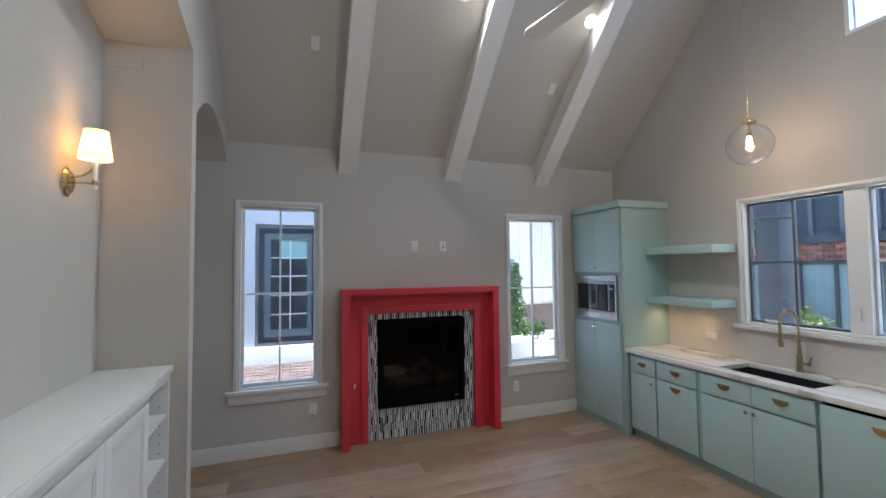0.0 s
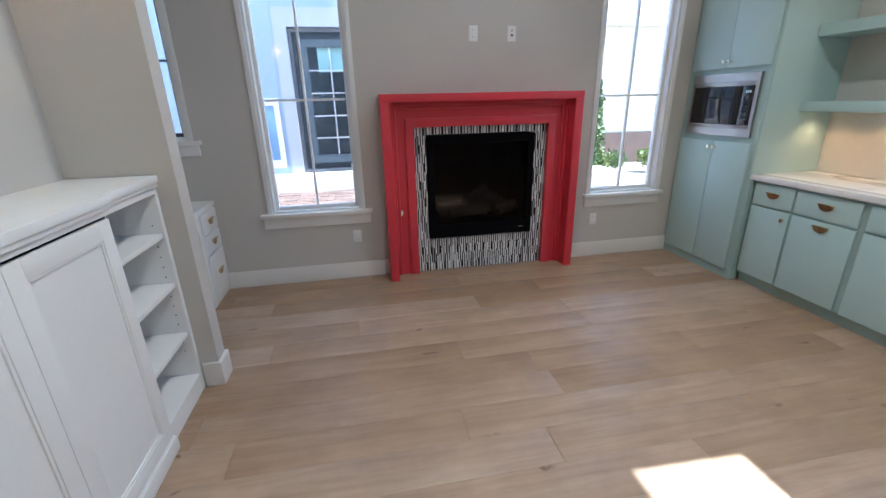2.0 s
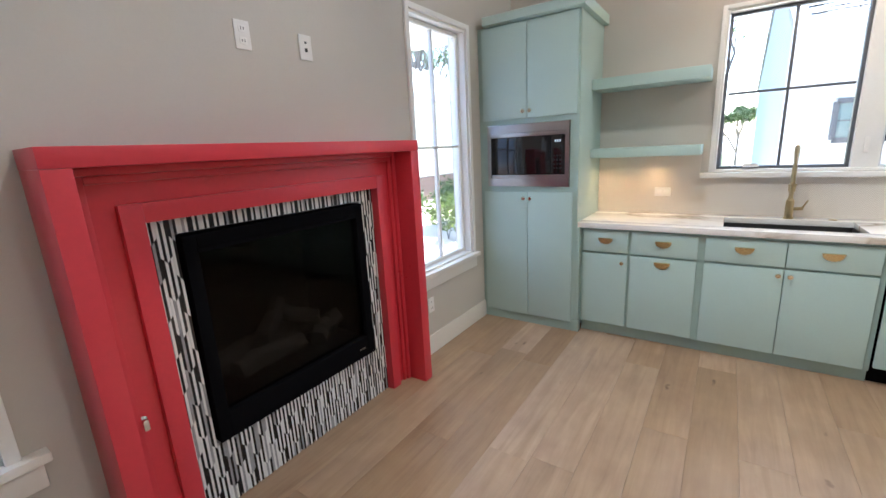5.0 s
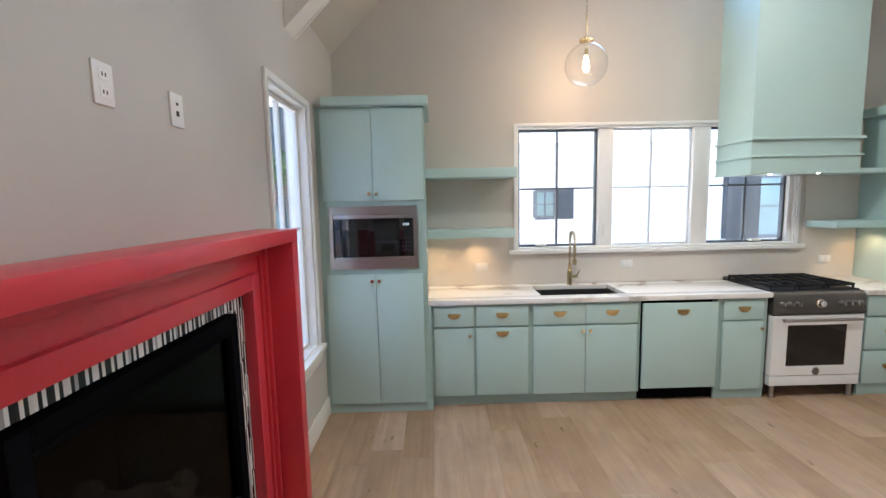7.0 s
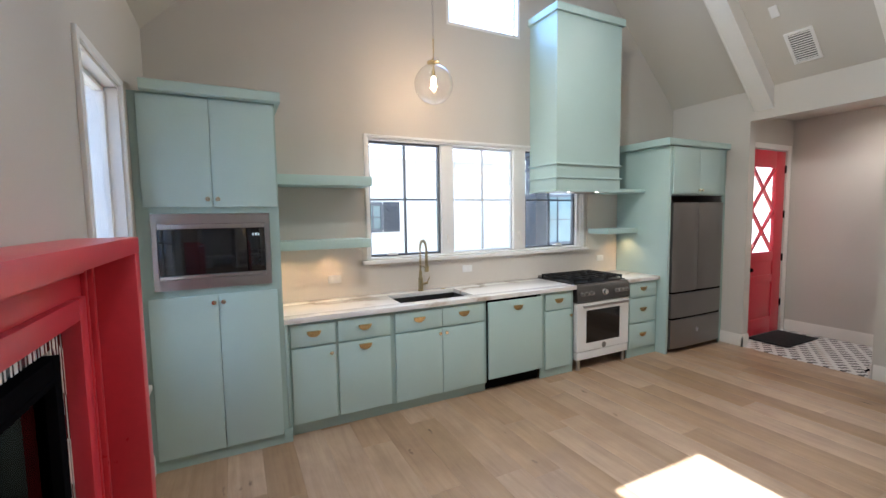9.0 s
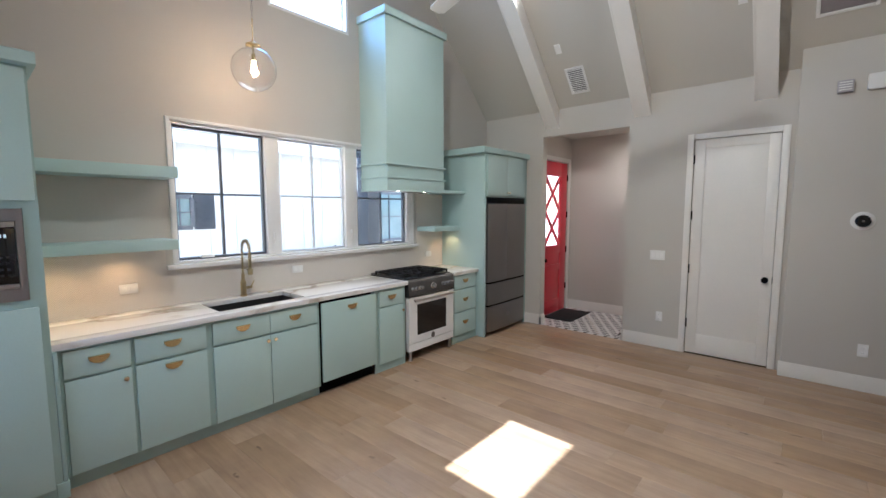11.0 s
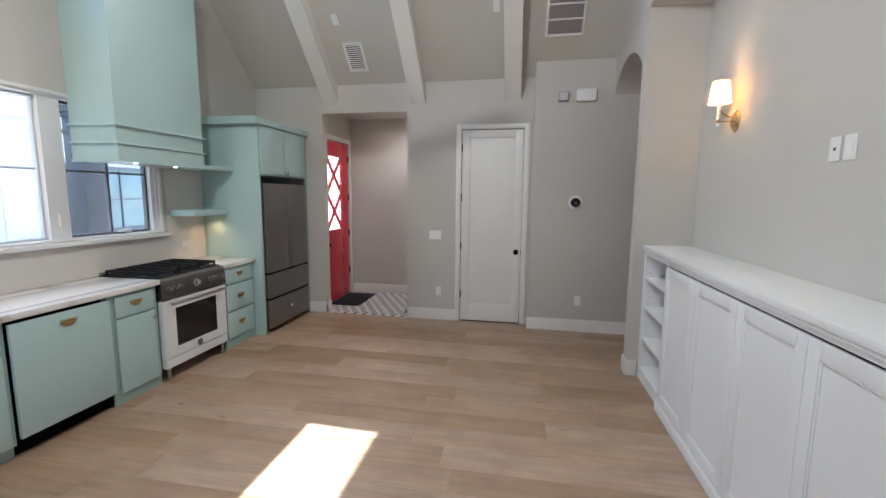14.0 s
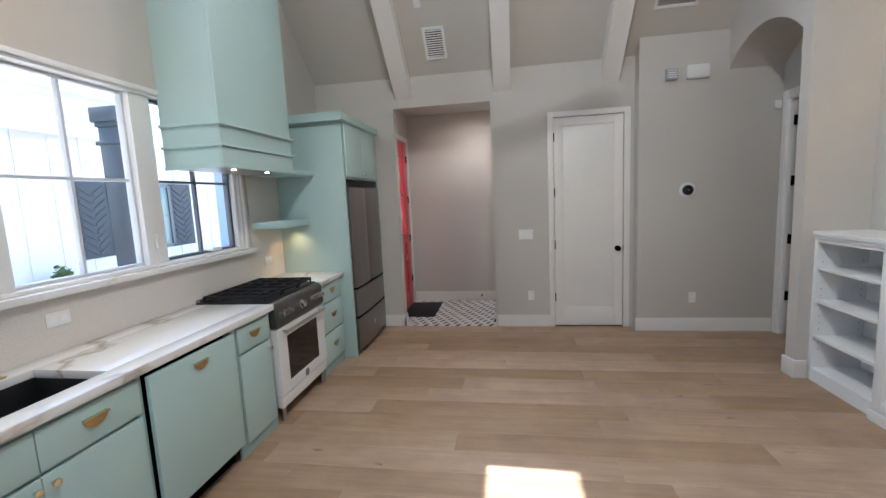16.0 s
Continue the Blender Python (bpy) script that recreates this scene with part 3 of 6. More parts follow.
def window(name, axis, face, inner, u0, u1, v0, v1, label, cols=(), rows=(), casing=0.0, sash=WHITE, sill=None, frame_mat=WHITE, sashes=None, lining=0.03):
    """A window in an opening: lining, sashes with muntins and panes; face is the room side of the wall, inner +1 when outside lies that way."""
    ob = thing(name, (u0, face, v0) if axis == "y" else (face, u0, v0), label, "window", kind="structure")

    def b(bm, a0, a1, d0, d1, z0, z1, bevel=0.003):
        lo, hi = sorted((face + inner * d0, face + inner * d1))
        if axis == "y":
            bx(bm, a0, a1, lo, hi, z0, z1, bevel=bevel)
        else:
            bx(bm, lo, hi, a0, a1, z0, z1, bevel=bevel)
        return bm
    fr = bmesh.new()
    for a0, a1, z0, z1 in ((u0, u0 + lining, v0, v1), (u1 - lining, u1, v0, v1), (u0 + lining, u1 - lining, v1 - lining, v1), (u0 + lining, u1 - lining, v0, v0 + lining)):
        b(fr, a0, a1, 0.0, 0.14, z0, z1)
    if casing:
        for a0, a1, z0, z1 in ((u0 - casing, u0, v0, v1 + casing), (u1, u1 + casing, v0, v1 + casing), (u0, u1, v1, v1 + casing)):
            b(fr, a0, a1, -0.018, 0.0, z0, z1)
    part("window_frame", fr, frame_mat, ob, "white painted frame")
    for s0, s1, smat, w in (sashes or [(u0 + lining, u1 - lining, sash, 0.028)]):
        sb = bmesh.new()
        z0, z1 = v0 + lining + 0.002, v1 - lining - 0.002
        for a0, a1, c0, c1 in ((s0, s0 + w, z0, z1), (s1 - w, s1, z0, z1), (s0 + w, s1 - w, z1 - w, z1), (s0 + w, s1 - w, z0, z0 + w)):
            b(sb, a0, a1, 0.06, 0.105, c0, c1)
        part("sash", sb, smat, ob)
        us = [s0 + w] + [s0 + w + (s1 - s0 - 2 * w) * c for c in cols] + [s1 - w]
        zs = [z0 + w] + [z0 + w + (z1 - z0 - 2 * w) * r for r in rows] + [z1 - w]
        for u in us[1:-1]:
            part("muntin", b(bmesh.new(), u - 0.009, u + 0.009, 0.066, 0.098, z0 + w, z1 - w, 0.002), smat, ob)
        for z in zs[1:-1]:
            for ua, ub in zip(us, us[1:]):
                part("muntin", b(bmesh.new(), ua + 0.009, ub - 0.009, 0.066, 0.098, z - 0.009, z + 0.009, 0.002), smat, ob)
        for ua, ub in zip(us, us[1:]):
            for za, zb in zip(zs, zs[1:]):
                pane = part("pane", b(bmesh.new(), ua - 0.004, ub + 0.004, 0.079, 0.085, za - 0.004, zb + 0.004, 0), GLASS, ob, "clear glass")
                pane.visible_shadow = False
    if sill:
        e, drop, proj, smat = sill
        part("window_sill", b(bmesh.new(), u0 - e, u1 + e, -proj, 0.06, v0 - 0.03, v0 + 0.004, 0.006), smat, ob)
        if drop:
            part("window_apron", b(bmesh.new(), u0 - e + 0.02, u1 + e - 0.02, -0.018, 0.0, v0 - 0.03 - drop, v0 - 0.03, 0.004), smat, ob)
    return ob


GREY_SASH = mat("pale grey window sash", (0.62, 0.64, 0.68), 0.4, vary=0.04)
window("window_1", "y", NORTH, 1, *WIN_L, "tall white four-pane window left of the fireplace, deep white sill", (0.5,), (0.51,), 0.038, sill=(0.10, 0.095, 0.05, TRIM), lining=0.018)
window("window_2", "y", NORTH, 1, *WIN_R, "tall white four-pane window beside the tall cabinet", (0.5,), (0.51,), 0.038, sill=(0.065, 0.095, 0.05, TRIM), lining=0.018)
window("window_3", "y", NORTH, 1, *WIN_N, "small white window over the nook desk", (0.5,), (0.5,), 0.035, sash=CASEMENT, sill=(0.09, 0.085, 0.05, TRIM))
kw = window("window_4", "x", EAST, 1, *WIN_K, "wide triple kitchen window, dark casements beside a white fixed light", (0.5,), (0.5,), 0.028, lining=0.018,
            sashes=[(1.874, 2.634, CASEMENT, 0.02), (0.972, 1.737, GREY_SASH, 0.016), (0.035, 0.815, CASEMENT, 0.02)])
for a, b_ in ((1.737, 1.874), (0.815, 0.972), (-0.007, 0.035)):
    part("mullion", box(EAST + 0.02, EAST + 0.12, a, b_, WIN_K[2] + 0.018, WIN_K[3] - 0.018, bevel=0.004), WHITE, kw, "white post between the lights")
for y in (2.42, 0.35):
    crank = bmesh.new()
    bx(crank, EAST - 0.012, EAST + 0.05, y - 0.05, y + 0.05, WIN_K[2] + 0.034, WIN_K[2] + 0.05, bevel=0.006)
    rod(crank, (EAST - 0.005, y - 0.04, WIN_K[2] + 0.055), (EAST - 0.005, y + 0.05, WIN_K[2] + 0.055), 0.006)
    part("crank_handle", crank, PLASTIC, kw, "folded window crank")
for y in (1.81, 0.895):
    part("sash_lock", box(EAST + 0.004, EAST + 0.02, y - 0.012, y + 0.012, 1.36, 1.46, bevel=0.004), PLASTIC, kw)
window("window_5", "x", EAST, 1, *WIN_C, "high square window in the gable", (), (), 0.0, sashes=[(WIN_C[0] + 0.03, WIN_C[1] - 0.03, WHITE, 0.014)])
solo("kitchen_window_sill", box(EAST - 0.055, EAST + 0.02, -0.10, 2.735, 1.205, 1.243, bevel=0.004), MARBLE, "veined white quartz ledge under the kitchen window", "window sill", kind="structure")


def ceiling_beam(x):
    ob = thing("ceiling_beam", (x, RIDGE_Y, EAVE - 0.25), "pale painted boxed beam under the vaulted ceiling", "beam", "ceiling beams")
    for y0 in (SOUTH, NORTH):
        bm = bmesh.new()
        prism(bm, [(y0, EAVE + 0.02), (RIDGE_Y, RIDGE + 0.02), (RIDGE_Y, RIDGE - 0.25), (y0, EAVE - 0.25)], "x", x - 0.088, x + 0.088)
        part("beam_box", bm, TRIM, ob)
        for s in (-1, 1):
            bm = bmesh.new()
            prism(bm, [(y0, EAVE - 0.215), (RIDGE_Y, RIDGE - 0.215), (RIDGE_Y, RIDGE - 0.258), (y0, EAVE - 0.258)], "x", *sorted((x + s * 0.080, x + s * 0.097)))
            part("edge_bead", bm, TRIM, ob)
    return ob


for x in (0.715, 1.90, 3.07):
    ceiling_beam(x)


# ---- doors ----
def hinge(parent, x0, x1, y0, y1, z):
    part("hinge", box(x0, x1, y0, y1, z - 0.05, z + 0.05, bevel=0.003), BLACK, parent, "black hinge")


d1 = thing("door_1", (0.95, SOUTH, 0), "closed white one-panel door with a black knob", "door", kind="structure")
bm = bmesh.new()
bx(bm, 0.565, 0.66, SOUTH - 0.05, SOUTH - 0.008, 0.012, 2.455, bevel=0.003)
bx(bm, 1.225, 1.33, SOUTH - 0.05, SOUTH - 0.008, 0.012, 2.455, bevel=0.003)
bx(bm, 0.66, 1.225, SOUTH - 0.05, SOUTH - 0.008, 2.36, 2.455, bevel=0.003)
bx(bm, 0.66, 1.225, SOUTH - 0.05, SOUTH - 0.008, 0.012, 0.235, bevel=0.003)
part("door_frame_rails", bm, TRIM, d1)
part("panel", box(0.655, 1.23, SOUTH - 0.045, SOUTH - 0.022, 0.23, 2.365, bevel=0.003), TRIM, d1)
bm = bmesh.new()
for a, b_, z0, z1 in ((0.495, 0.56, 0, 2.52), (1.335, 1.40, 0, 2.52), (0.56, 1.335, 2.46, 2.52)):
    bx(bm, a, b_, SOUTH, SOUTH + 0.018, z0, z1, bevel=0.004)
part("casing", bm, TRIM, d1)
bm = bmesh.new()
lathe(bm, [(0.030, 0), (0.030, 0.006), (0.011, 0.010), (0.011, 0.035), (0.026, 0.042), (0.030, 0.055), (0.024, 0.068), (0.0, 0.070)], (0.625, SOUTH - 0.008, 0.937), (0, 1, 0))
part("knob", bm, BLACK, d1, "round black knob")
part("latch_plate", box(0.562, 0.567, SOUTH - 0.03, SOUTH - 0.005, 0.90, 0.97), BLACK, d1)
for z in (2.24, 1.61, 0.995, 0.36):
    hinge(d1, 1.322, 1.340, SOUTH - 0.012, SOUTH + 0.004, z)

d2 = thing("door_2", (ENTRY_X, -2.42, 0), "coral red entry door with crossed glazing bars", "door", kind="structure")
X0, X1 = ENTRY_X + 0.01, ENTRY_X + 0.055
bm = bmesh.new()
for y0, y1, z0, z1 in ((-2.87, -2.66, 0.01, 2.43), (-2.15, -1.97, 0.01, 2.43), (-2.66, -2.15, 2.21, 2.43), (-2.66, -2.15, 0.98, 1.11), (-2.66, -2.15, 0.01, 0.22), (-2.66, -2.15, 0.70, 0.80)):
    bx(bm, X0, X1, y0, y1, z0, z1, bevel=0.003)
part("door_rails", bm, RED, d2)
for z0, z1 in ((0.80, 0.98), (0.22, 0.70)):
    part("panel", box(X0 + 0.012, X1 - 0.012, -2.665, -2.145, z0 - 0.005, z1 + 0.005, bevel=0.004), RED, d2)
p = part("pane", box(X0 + 0.02, X0 + 0.026, -2.665, -2.145, 1.105, 2.215), GLASS, d2, "clear door glass")
p.visible_shadow = False
zs = [1.11, 1.66, 2.21]
for za, zb in zip(zs, zs[1:]):
    for ya, yb in ((-2.66, -2.15), (-2.15, -2.66)):
        bm = bmesh.new()
        d = Vector((0, yb - ya, zb - za)).normalized()
        n = Vector((0, -d.z, d.y)) * 0.014
        a, b_ = Vector((0, ya, za)), Vector((0, yb, zb))
        prism(bm, [((a + n).y, (a + n).z), ((b_ + n).y, (b_ + n).z), ((b_ - n).y, (b_ - n).z), ((a - n).y, (a - n).z)], "x", X0 + (0.004 if ya < yb else 0.006), X0 + 0.042)
        part("glazing_bar", bm, RED, d2)
bm = bmesh.new()
for y0, y1, z0, z1 in ((-2.955, -2.89, 0, 2.51), (-1.95, -1.885, 0, 2.51), (-2.89, -1.95, 2.445, 2.51)):
    bx(bm, ENTRY_X - 0.018, ENTRY_X, y0, y1, z0, z1, bevel=0.004)
part("casing", bm, TRIM, d2)
bm = bmesh.new()
lathe(bm, [(0.028, 0), (0.028, 0.006), (0.010, 0.010), (0.010, 0.04), (0.028, 0.05), (0.024, 0.07), (0.0, 0.072)], (X0, -2.05, 0.90), (-1, 0, 0))
part("knob", bm, BLACK, d2, "round black knob")
for z in (2.20, 1.60, 1.02, 0.40):
    hinge(d2, ENTRY_X - 0.004, ENTRY_X + 0.02, -2.885, -2.862, z)

d3 = thing("door_3", (-1.01, -1.44, 0), "white door standing open behind the arch, black hinges", "door", kind="structure")
bm = bmesh.new()
for y0, y1, z0, z1 in ((-1.535, -1.46, 0, 2.52), (-0.54, -0.47, 0, 2.52), (-1.46, -0.54, 2.44, 2.52)):
    bx(bm, -0.95, -0.93, y0, y1, z0, z1, bevel=0.004)
part("casing", bm, TRIM, d3)
bm = bmesh.new()
for y0, y1, z0, z1 in ((-1.465, -1.44, 0, 2.44), (-0.56, -0.535, 0, 2.44), (-1.44, -0.56, 2.42, 2.445)):
    bx(bm, -1.075, -0.948, y0, y1, z0, z1, bevel=0.003)
part("jamb", bm, TRIM, d3)
bm = bmesh.new()
bx(bm, -1.91, -1.08, -1.435, -1.395, 0.012, 2.42, bevel=0.003)
part("door_leaf", bm, TRIM, d3)
for z in (2.22, 1.62, 1.02, 0.42):
    hinge(d3, -1.03, -0.985, -1.442, -1.425, z)

# ---- fireplace ----
fp = thing("fireplace_surround", (1.505, 4.2, 0), "coral red painted deep fireplace surround with stepped frame", "fireplace")
XL, XR, FT, FY = 0.64, 2.37, 1.585, 4.13
bm = bmesh.new()
bx(bm, XL, XL + 0.074, FY, NORTH - 0.003, 0, FT - 0.062, bevel=0.004)
part("side_board", bm, RED, fp)
part("side_board", box(XR - 0.074, XR, FY, NORTH - 0.003, 0, FT - 0.062, bevel=0.004), RED, fp)
part("top_board", box(XL - 0.001, XR + 0.001, FY - 0.001, NORTH - 0.003, FT - 0.062, FT, bevel=0.004), RED, fp)
bm = holed(bmesh.new(), "y", 4.285, NORTH - 0.004, XL + 0.074, XR - 0.074, 0, FT - 0.062, [(0.915, 2.12, -1, 1.32)])
part("back_panel", bm, RED, fp)
for k, (g, d0) in enumerate(((0.0, 4.255), (0.028, 4.270))):
    bm = bmesh.new()
    a0, a1, zt = XL + 0.074 + g, XR - 0.074 - g, FT - 0.062 - g
    bx(bm, a0, a0 + 0.028, d0, 4.286, 0, zt, bevel=0.006)
    bx(bm, a1 - 0.028, a1, d0, 4.286, 0, zt, bevel=0.006)
    bx(bm, a0 + 0.028, a1 - 0.028, d0, 4.286, zt - 0.028, zt, bevel=0.006)
    part("stepped_moulding", bm, RED, fp)
bm = bmesh.new()
for a0, a1, z0, z1 in ((0.842, 0.915, 0, 1.392), (2.12, 2.193, 0, 1.392), (0.915, 2.12, 1.32, 1.392)):
    bx(bm, a0, a1, 4.260, 4.30, z0, z1, bevel=0.004)
part("inner_frame", bm, RED, fp)
bm = bmesh.new()
lathe(bm, [(0.017, 0), (0.017, 0.004), (0.008, 0.009), (0.008, 0.03), (0.0, 0.031)], (0.775, 4.285, 0.60), (0, -1, 0), 14)
bx(bm, 0.766, 0.784, 4.250, 4.258, 0.570, 0.612, bevel=0.002)
part("gas_key", bm, CHROME, fp, "small chrome gas valve key")

fb = thing("fireplace_insert", (1.515, 4.33, 0.32), "black gas fireplace insert with ceramic logs behind glass", "fireplace insert")
B0, B1, Z0, Z1 = 1.03, 2.005, 0.325, 1.245
bm = bmesh.new()
for a0, a1, z0, z1 in ((B0, B0 + 0.055, Z0, Z1), (B1 - 0.055, B1, Z0, Z1), (B0 + 0.055, B1 - 0.055, Z1 - 0.06, Z1), (B0 + 0.055, B1 - 0.055, Z0, Z0 + 0.125)):
    bx(bm, a0, a1, 4.285, 4.345, z0, z1, bevel=0.005)
part("front_frame", bm, BLACK, fb)
part("trim_lip", box(B0 + 0.05, B1 - 0.05, 4.282, 4.29, Z1 - 0.075, Z1 - 0.055, bevel=0.002), BLACK, fb)
bm = bmesh.new()
bx(bm, B0 + 0.02, B1 - 0.02, 4.84, 4.86, Z0, Z1)
bx(bm, B0 + 0.01, B0 + 0.03, 4.345, 4.86, Z0, Z1)
bx(bm, B1 - 0.03, B1 - 0.01, 4.345, 4.86, Z0, Z1)
bx(bm, B0 + 0.01, B1 - 0.01, 4.345, 4.86, Z0, Z0 + 0.11)
bx(bm, B0 + 0.01, B1 - 0.01, 4.345, 4.86, Z1 - 0.02, Z1)
part("firebox", bm, SOOT, fb)
g = part("glass_front", box(B0 + 0.05, B1 - 0.05, 4.312, 4.318, Z0 + 0.12, Z1 - 0.055), pane_glass("fire glass", (0.30, 0.29, 0.285), 0.35), fb)
g.visible_shadow = False
rng = random.Random(4)
for (ax, ay), (cx, cy), r, z, dz in (((1.18, 4.62), (1.85, 4.66), 0.065, 0.52, 0.0), ((1.25, 4.52), (1.62, 4.46), 0.05, 0.50, 0.02), ((1.42, 4.50), (1.66, 4.70), 0.045, 0.60, 0.10), ((1.78, 4.47), (1.60, 4.64), 0.045, 0.60, 0.06), ((1.72, 4.46), (1.92, 4.52), 0.05, 0.50, 0.05)):
    bm = bmesh.new()
    pts = [(ax + (cx - ax) * i / 6 + rng.uniform(-.012, .012), ay + (cy - ay) * i / 6 + rng.uniform(-.012, .012), z + dz * i / 6 + rng.uniform(-.01, .01)) for i in range(7)]
    tube(bm, pts, r, 9)
    for v in bm.verts:
        v.co += Vector((rng.uniform(-1, 1), rng.uniform(-1, 1), rng.uniform(-1, 1))) * 0.008
    part("log", bm, LOG, fb, "pale ceramic log")
bm = bmesh.new()
for i in range(3):
    bx(bm, 1.88 + 0.016 * i, 1.89 + 0.016 * i, 4.283, 4.286, Z0 + 0.055, Z0 + 0.062)
part("badge", bm, STEEL, fb)


# ---- kitchen cabinets ----
FACE = 3.565           # front of the cabinet doors
CARC = 3.585           # front of the face frames


def half_pull(parent, y, z, x=FACE):
    """A half-moon brass edge pull, flat side up."""
    bm = bmesh.new()
    n = 16
    pts = [(y + 0.052 * math.cos(math.pi + math.pi * i / n), z + 0.042 * math.sin(math.pi + math.pi * i / n)) for i in range(n + 1)]
    prism(bm, pts, "x", x - 0.009, x - 0.003)
    bx(bm, x - 0.022, x, y - 0.052, y + 0.052, z, z + 0.006, bevel=0.0015)
    part("pull", bm, BRASS, parent, "half-moon brass pull")


def small_knob(parent, y, z, x=FACE):
    bm = bmesh.new()
    lathe(bm, [(0.006, 0), (0.006, 0.014), (0.014, 0.017), (0.0155, 0.022), (0.014, 0.028), (0.0, 0.029)], (x, y, z), (-1, 0, 0), 16)
    part("knob", bm, KNOB, parent, "round pale brass knob")


def front(parent, name, y0, y1, z0, z1, x=FACE):
    return part(name, box(x, x + 0.019, y0, y1, z0, z1, bevel=0.0025), MINT, parent)


def frame_face(parent, y0, y1, z0, z1, holes, x=CARC, depth=0.02):
    part("face_frame", holed(bmesh.new(), "x", x, x + depth, y0, y1, z0, z1, holes), MINT_DARK, parent)


def carcass(parent, y0, y1, z0, z1, x=CARC + 0.02, back=EAST - 0.003):
    part("body", box(x, back, y0, y1, z0, z1), MINT_DARK, parent)


# tall cabinet with the microwave
TX = 3.53
tc = thing("tall_cabinet", (3.86, 3.92, 0), "tall mint pantry cabinet with flat doors and crown", "cabinet")
part("side_panel", box(TX + 0.02, EAST - 0.003, 3.505, 3.525, 0.0, 2.44), MINT, tc)
part("side_panel", box(TX + 0.02, EAST - 0.003, 4.31, NORTH - 0.003, 0.0, 2.44), MINT, tc)
part("back_panel", box(EAST - 0.02, EAST - 0.003, 3.525, 4.31, 0.0, 2.44), MINT, tc)
for z in (0.075, 1.165, 1.705, 2.425):
    part("shelf", box(TX + 0.02, EAST - 0.02, 3.525, 4.31, z - 0.01, z + 0.01), MINT, tc)
part("face_frame", holed(bmesh.new(), "x", TX, TX + 0.02, 3.50, NORTH - 0.002, 0.0, 2.44, [(3.565, 4.26, 1.192, 1.69)]), MINT_DARK, tc)
for name, y0, y1, z0, z1 in (("door", 3.512, 3.901, 1.732, 2.424), ("door", 3.905, 4.290, 1.732, 2.424), ("door", 3.535, 3.903, 0.082, 1.148), ("door", 3.907, 4.297, 0.082, 1.148)):
    d = part(name, box(TX - 0.02, TX - 0.001, y0, y1, z0, z1, bevel=0.0025), MINT, tc)
    small_knob(d, 3.875 if y0 < 3.7 else 3.932, z0 + 0.05 if z0 > 1 else z1 - 0.05, TX - 0.02)
bm = bmesh.new()
prism(bm, [(TX - 0.032, 2.441), (TX - 0.05, 2.448), (TX - 0.05, 2.505), (TX - 0.03, 2.515), (EAST - 0.003, 2.515), (EAST - 0.003, 2.441)], "y", 3.465, 4.265)
part("crown", bm, MINT, tc)
part("plinth", box(TX + 0.035, TX + 0.05, 3.54, NORTH - 0.003, 0, 0.075), MINT_DARK, tc)
bm = bmesh.new()
bx(bm, TX - 0.006, TX + 0.055, 3.472, 3.53, 0.0, 0.10, bevel=0.006)
bx(bm, TX - 0.004, TX + 0.05, 3.478, 3.499, 0.10, 0.875, bevel=0.006)
part("pilaster", bm, MINT_DARK, tc)

mw = thing("microwave", (3.7, 3.91, 1.192), "built-in stainless microwave with black glass door", "microwave")
part("trim_frame", holed(bmesh.new(), "x", TX - 0.018, TX + 0.012, 3.568, 4.257, 1.195, 1.687, [(3.598, 4.228, 1.262, 1.622)]), STEEL, mw)
part("body", box(TX + 0.012, EAST - 0.06, 3.60, 4.225, 1.20, 1.68), BLACK, mw)
part("top_bar", box(TX - 0.014, TX + 0.012, 3.60, 4.226, 1.590, 1.620, bevel=0.003), STEEL, mw)
part("door_glass", box(TX - 0.012, TX + 0.012, 3.715, 4.226, 1.288, 1.588, bevel=0.003), DARKGLASS, mw, "black mirror-like glass")
cp = part("control_panel", box(TX - 0.012, TX + 0.012, 3.60, 3.712, 1.288, 1.588, bevel=0.003), DARKGLASS, mw)
bm = bmesh.new()
for r in range(4):
    for c in range(3):
        bx(bm, TX - 0.0135, TX - 0.0115, 3.628 + c * 0.026, 3.642 + c * 0.026, 1.33 + r * 0.032, 1.342 + r * 0.032)
part("buttons", bm, SINK, cp)
bm = bmesh.new()
for c in range(3):
    bx(bm, TX - 0.0135, TX - 0.0115, 3.634 + c * 0.018, 3.644 + c * 0.018, 1.535, 1.553)
part("display", bm, glow("lit clock display", (0.7, 0.85, 0.9), 0.02), cp)
part("lower_bar", box(TX - 0.014, TX + 0.012, 3.60, 4.226, 1.264, 1.286, bevel=0.003), STEEL, mw)

# base units, from the tall cabinet towards the entry
bc = thing("base_cabinet", (3.87, 3.29, 0), "mint base cabinet, one drawer over one door", "cabinet", "base cabinets")
carcass(bc, 3.12, 3.478, 0.09, 0.873)
frame_face(bc, 3.105, 3.478, 0.085, 0.875, [])
d = front(bc, "drawer_front", 3.131, 3.455, 0.69, 0.855)
half_pull(d, 3.29, 0.795)
d = front(bc, "door", 3.131, 3.455, 0.10, 0.672)
small_knob(d, 3.165, 0.615)

bc = thing("base_cabinet", (3.87, 2.90, 0), "mint base cabinet, one drawer over a pull-out", "cabinet", "base cabinets")
carcass(bc, 2.67, 3.10, 0.09, 0.873)
frame_face(bc, 2.66, 3.105, 0.085, 0.875, [])
d = front(bc, "drawer_front", 2.683, 3.108, 0.69, 0.855)
half_pull(d, 2.895, 0.795)
d = front(bc, "pull_out_front", 2.683, 3.108, 0.10, 0.672)
half_pull(d, 2.895, 0.64)

